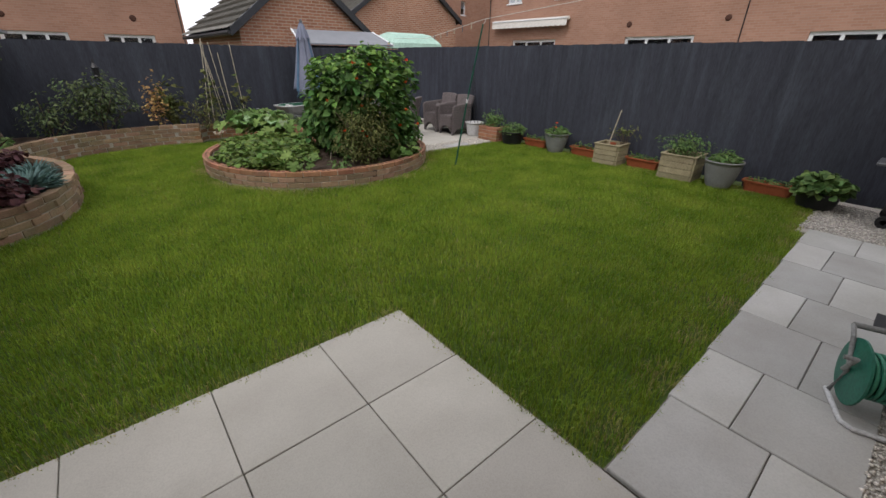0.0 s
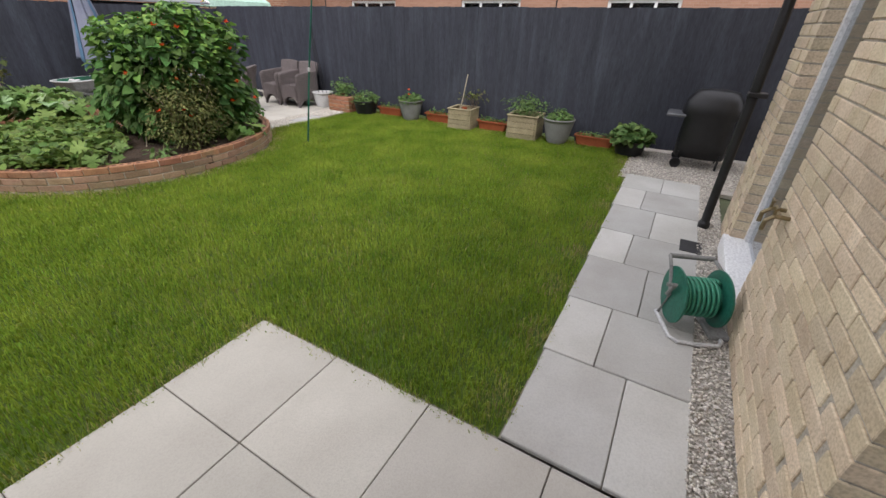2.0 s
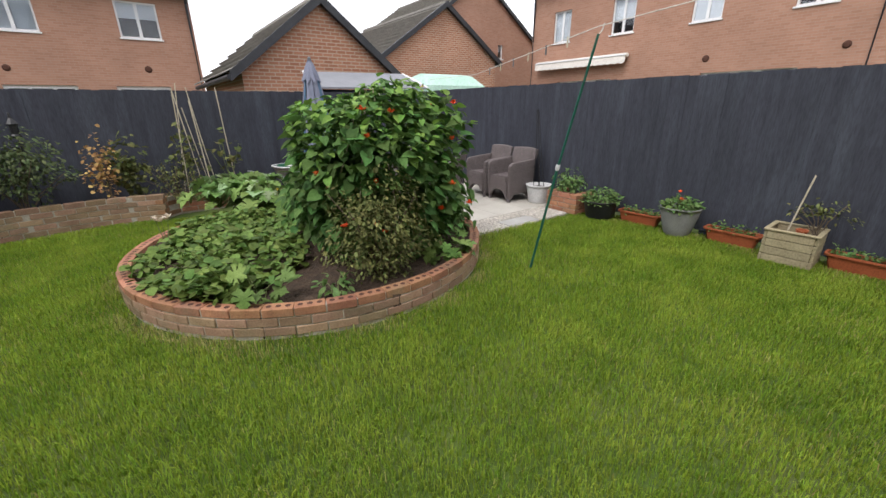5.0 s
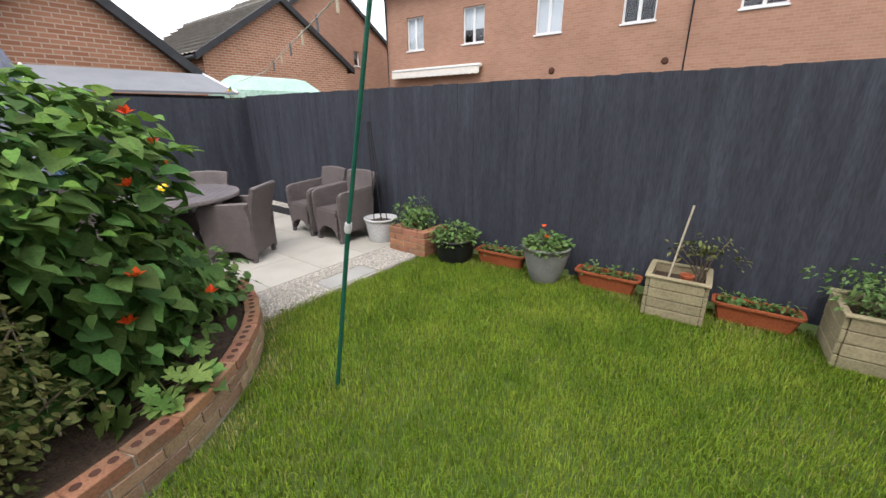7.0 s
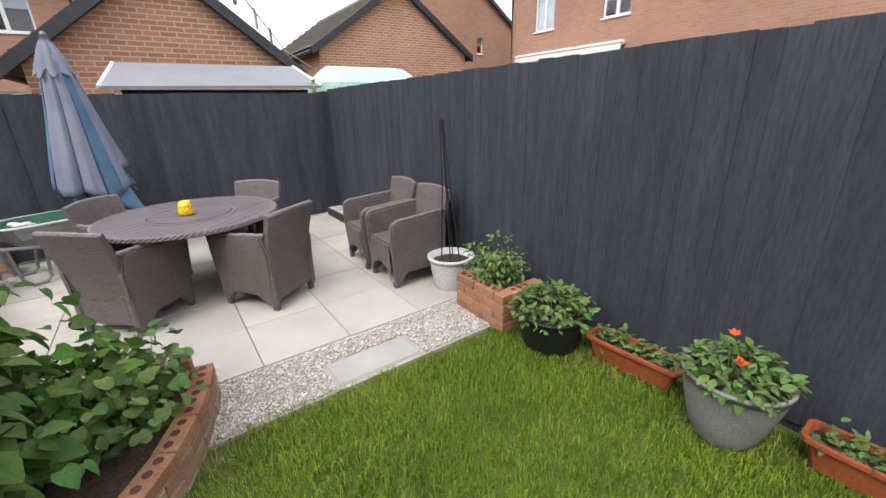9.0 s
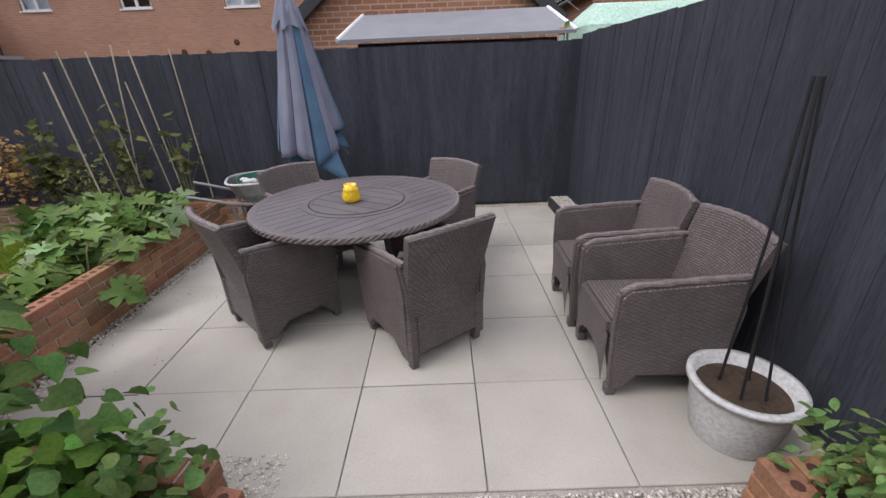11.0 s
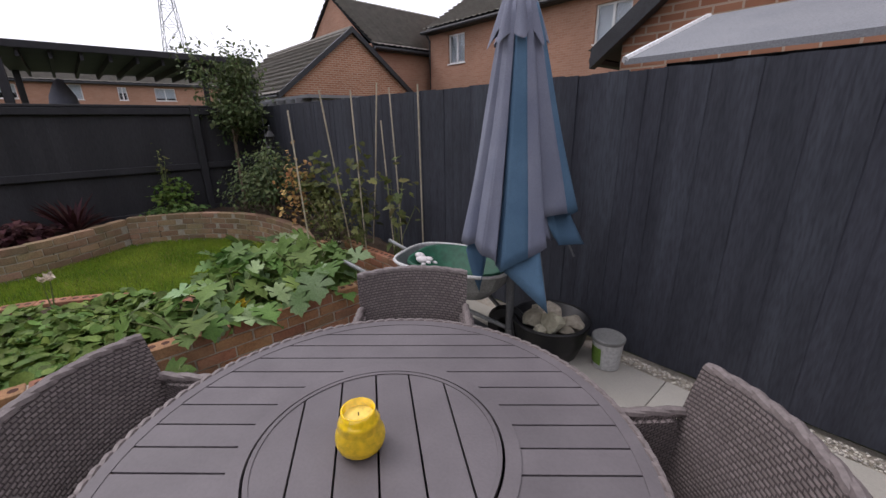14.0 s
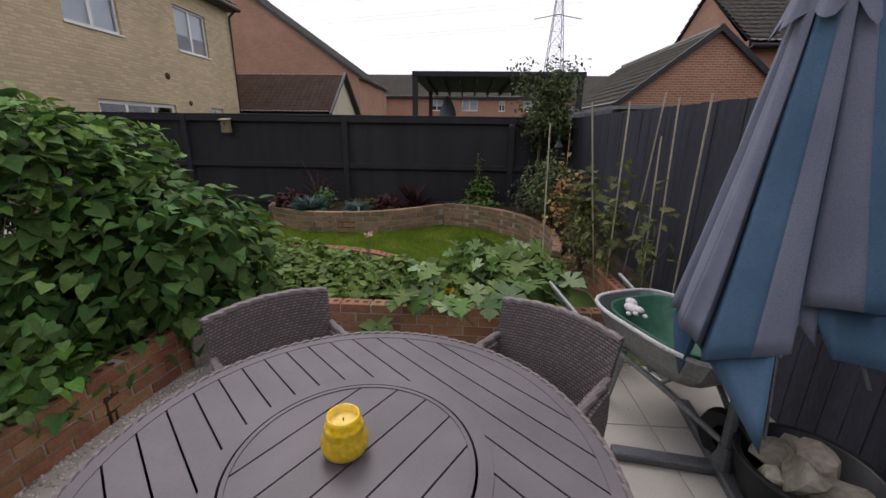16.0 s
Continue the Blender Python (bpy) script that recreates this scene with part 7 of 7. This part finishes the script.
part("sheet", loft(bmesh.new(), [rounded(0.98, 0.7, 1.92, 40, 16), rounded(0.96, 0.68, 2.06, 40, 16), rounded(0.72, 0.42, 2.30, 40, 14), rounded(0.68, 0.05, 2.36, 40, 12)]), M["green_cover"], cov)
for x in (-0.9, 0.9):
    for y in (-0.6, 0.6):
        part("post", tubed([(x, y, 0), (x, y, 2.0)], 0.02, 6), M["grey_metal"], cov)
orn = thing("wind_spinner", "small bright garden wind spinner above the fence corner", "ornament", pose(6.6, 10.9, -0.06))
part("rod", tubed([(0, 0, 0), (0, 0, 2.05)], 0.006, 6), M["grey_metal"], orn)
for k, mm in enumerate(("flower", "yellow_flower", "hose", "pale_flower")):
    part("blade", boxed((-0.03, -0.006, 0.0), (0.03, 0.006, 0.07), 0.002, Matrix.Translation((0.02 * (k - 1.5), 0, 1.93 + 0.05 * (k % 3))) @ pose(0, 0, 0, 0, 40 * k, 20 * k)), M[mm], orn)

aw = thing("awning", "cream folded awning on the red brick terrace", "awning", pose(RX - 0.05, 14.35, 3.2))
part("cassette", boxed((-0.18, -2.2, 0.0), (0.0, 2.25, 0.14), 0.03), M["awning"], aw)
bm = bmesh.new()
prev = None
for i in range(121):
    y = -2.2 + 4.45 * i / 120
    z = -0.20 - 0.035 * abs(math.sin(i * 0.42))
    q = (bm.verts.new((-0.24, y, 0.06)), bm.verts.new((-0.26, y, z)))
    if prev:
        bm.faces.new((prev[0], prev[1], q[1], q[0]))
    prev = q
ob = part("valance", bm, M["awning"], aw, "cream scalloped valance")
so = ob.modifiers.new("cloth", "SOLIDIFY")
so.thickness = 0.006
part("front_bar", boxed((-0.27, -2.2, 0.04), (-0.2, 2.25, 0.10), 0.01), M["upvc"], aw)

gz = thing("gazebo", "dark flat-roofed gazebo beyond the dark fence", "gazebo", pose(-4.5, 7.5, -0.22))
part("roof", boxed((-4.0, 0.0, 2.98), (0.0, 4.0, 3.10), 0.01), M["fence_dark"], gz)
for x, y in ((-0.07, 0.07), (-3.9, 0.1), (-0.07, 3.9), (-3.9, 3.9)):
    part("post", boxed((x - 0.06, y - 0.06, 0), (x + 0.06, y + 0.06, 2.98), 0.006), M["fence_dark"], gz)
for i in range(9):
    part("rafter", boxed((-3.9, 0.4 * i + 0.3, 2.86), (-0.1, 0.4 * i + 0.35, 2.98)), M["fence_dark"], gz)
pc = thing("parasol", "covered grey-blue parasol beyond the dark fence", "parasol", pose(-6.6, 8.25, -0.06))
part("cover", lathed([(0.0, 0.8), (0.30, 0.85), (0.33, 1.6), (0.22, 2.2), (0.08, 2.5), (0.0, 2.55)], 14), M["canvas_grey"], pc, smooth=True)
part("pole", tubed([(0, 0, 0), (0, 0, 0.9)], 0.03, 8), M["grey_metal"], pc)
bh = thing("bird_box", "small weathered wooden bird box on the fence", "bird box", pose(-1.80, 4.5, 1.48))
part("box", boxed((-0.05, -0.07, 0.0), (0.06, 0.07, 0.22), 0.005), M["timber"], bh)
part("roof", boxed((-0.06, -0.09, 0.0), (0.10, 0.09, 0.015), 0.003, Matrix.Translation((0, 0, 0.225)) @ pose(0, 0, 0, 0, 12)), M["timber"], bh)
# A dark disc on the uncut front paints the shade in the entrance.
part("entrance_hole", lathed([(0.0, 0.0), (0.018, 0.0), (0.018, 0.004), (0.0, 0.004)], 14, pose(0.058, 0, 0.15, 0, 90)), M["hole_shade_vent"], bh)
sh = thing("garden_shelter", "grey slatted garden shelter roof beyond the fence corner", "shelter", pose(-2.4, 11.1, -0.06))
part("roof", boxed((-1.4, 0.0, 1.98), (1.3, 1.5, 2.03)), M["grey_felt"], sh)
for i in range(7):
    part("slat", boxed((-1.4 + 0.4 * i, -0.1, 1.90), (-1.36 + 0.4 * i, 1.6, 1.98)), M["grey_felt"], sh)
for x in (-1.3, 1.2):
    part("post", boxed((x - 0.04, 0.1, 0), (x + 0.04, 0.18, 1.98)), M["grey_felt"], sh)

# Lattice tower and its lines, far off.
pyl = thing("pylon", "steel lattice electricity pylon on the skyline", "pylon", pose(-130, 35.0, -0.1))
bm = bmesh.new()
H, W0, W1 = 52.0, 4.2, 0.9
wd = lambda z: W0 + (W1 - W0) * min(1, z / 40.0)
zs = [0, 8, 15, 21, 26.5, 31, 35, 38.5, 42, 45, 48, 52]
for z0, z1 in zip(zs, zs[1:]):
    a, b = wd(z0), wd(z1) if z1 < 52 else 0.1
    c0 = [Vector((sx * a, sy * a, z0)) for sx, sy in ((1, 1), (-1, 1), (-1, -1), (1, -1))]
    c1 = [Vector((sx * b, sy * b, z1)) for sx, sy in ((1, 1), (-1, 1), (-1, -1), (1, -1))]
    for i in range(4):
        tube(bm, [c0[i], c1[i]], 0.11, 4)
        tube(bm, [c0[i], c1[(i + 1) % 4]], 0.06, 4)
        tube(bm, [c0[(i + 1) % 4], c1[i]], 0.06, 4)
        tube(bm, [c0[i], c0[(i + 1) % 4]], 0.06, 4)
part("tower", bm, M["steel"], pyl)
for z, L in ((34, 7), (40, 8), (46, 6)):
    part("cross_arm", tubed([(0, -L, z), (0, 0, z + 1.2), (0, L, z)], 0.14, 4), M["steel"], pyl)
    for s in (1, -1):
        part("power_line", tubed([(150 * k / 6 * 0 + 0.0, s * L + 0.0 + 0, z - 1.5) if k == 0 else (-10.0 * k, s * L - 60.0 * k, z - 1.5 - 4 * math.sin(math.pi * k / 6)) for k in range(7)], 0.022, 4), M["steel"], pyl)

# ---- bricks of the house wall, last ----
count = 0
bm_rest = bmesh.new()
bme = mesh_of(boxed((-0.1075, -0.008, 0.0), (0.1075, 0.10, 0.065), 0.003), "brick", [M["buff"]])
bhalf = mesh_of(boxed((-0.051, -0.008, 0.0), (0.051, 0.10, 0.065), 0.003), "brick", [M["buff"]])
for r in range(36):
    z = 0.01 + r * 0.075
    for x0, x1 in ((-0.006, 0.586), (1.574, 3.166)):
        x = x0
        first_half = r % 2 == 1
        while x < x1 - 0.04:
            w = 0.1025 if (first_half and x == x0) else 0.215
            if x + w > x1:
                w = 0.1025 if x + 0.1025 <= x1 + 0.03 else 0
            if not w:
                break
            if x + w + 0.01 > x1 - 0.06:
                xm = x1 - w / 2
            else:
                xm = x + w / 2
            m = pose(xm, random.uniform(-0.0015, 0.0015), z, 0, random.uniform(-0.3, 0.3), random.uniform(-0.3, 0.3))
            if count < 300:
                shared("brick", bme if w > 0.2 else bhalf, m, house)
            else:
                box(bm_rest, (xm - w / 2, -0.008, z), (xm + w / 2, 0.1, z + 0.065))
            count += 1
            x += w + 0.010
part("bricks", bm_rest, M["buff"], house, "buff bricks higher up the wall")
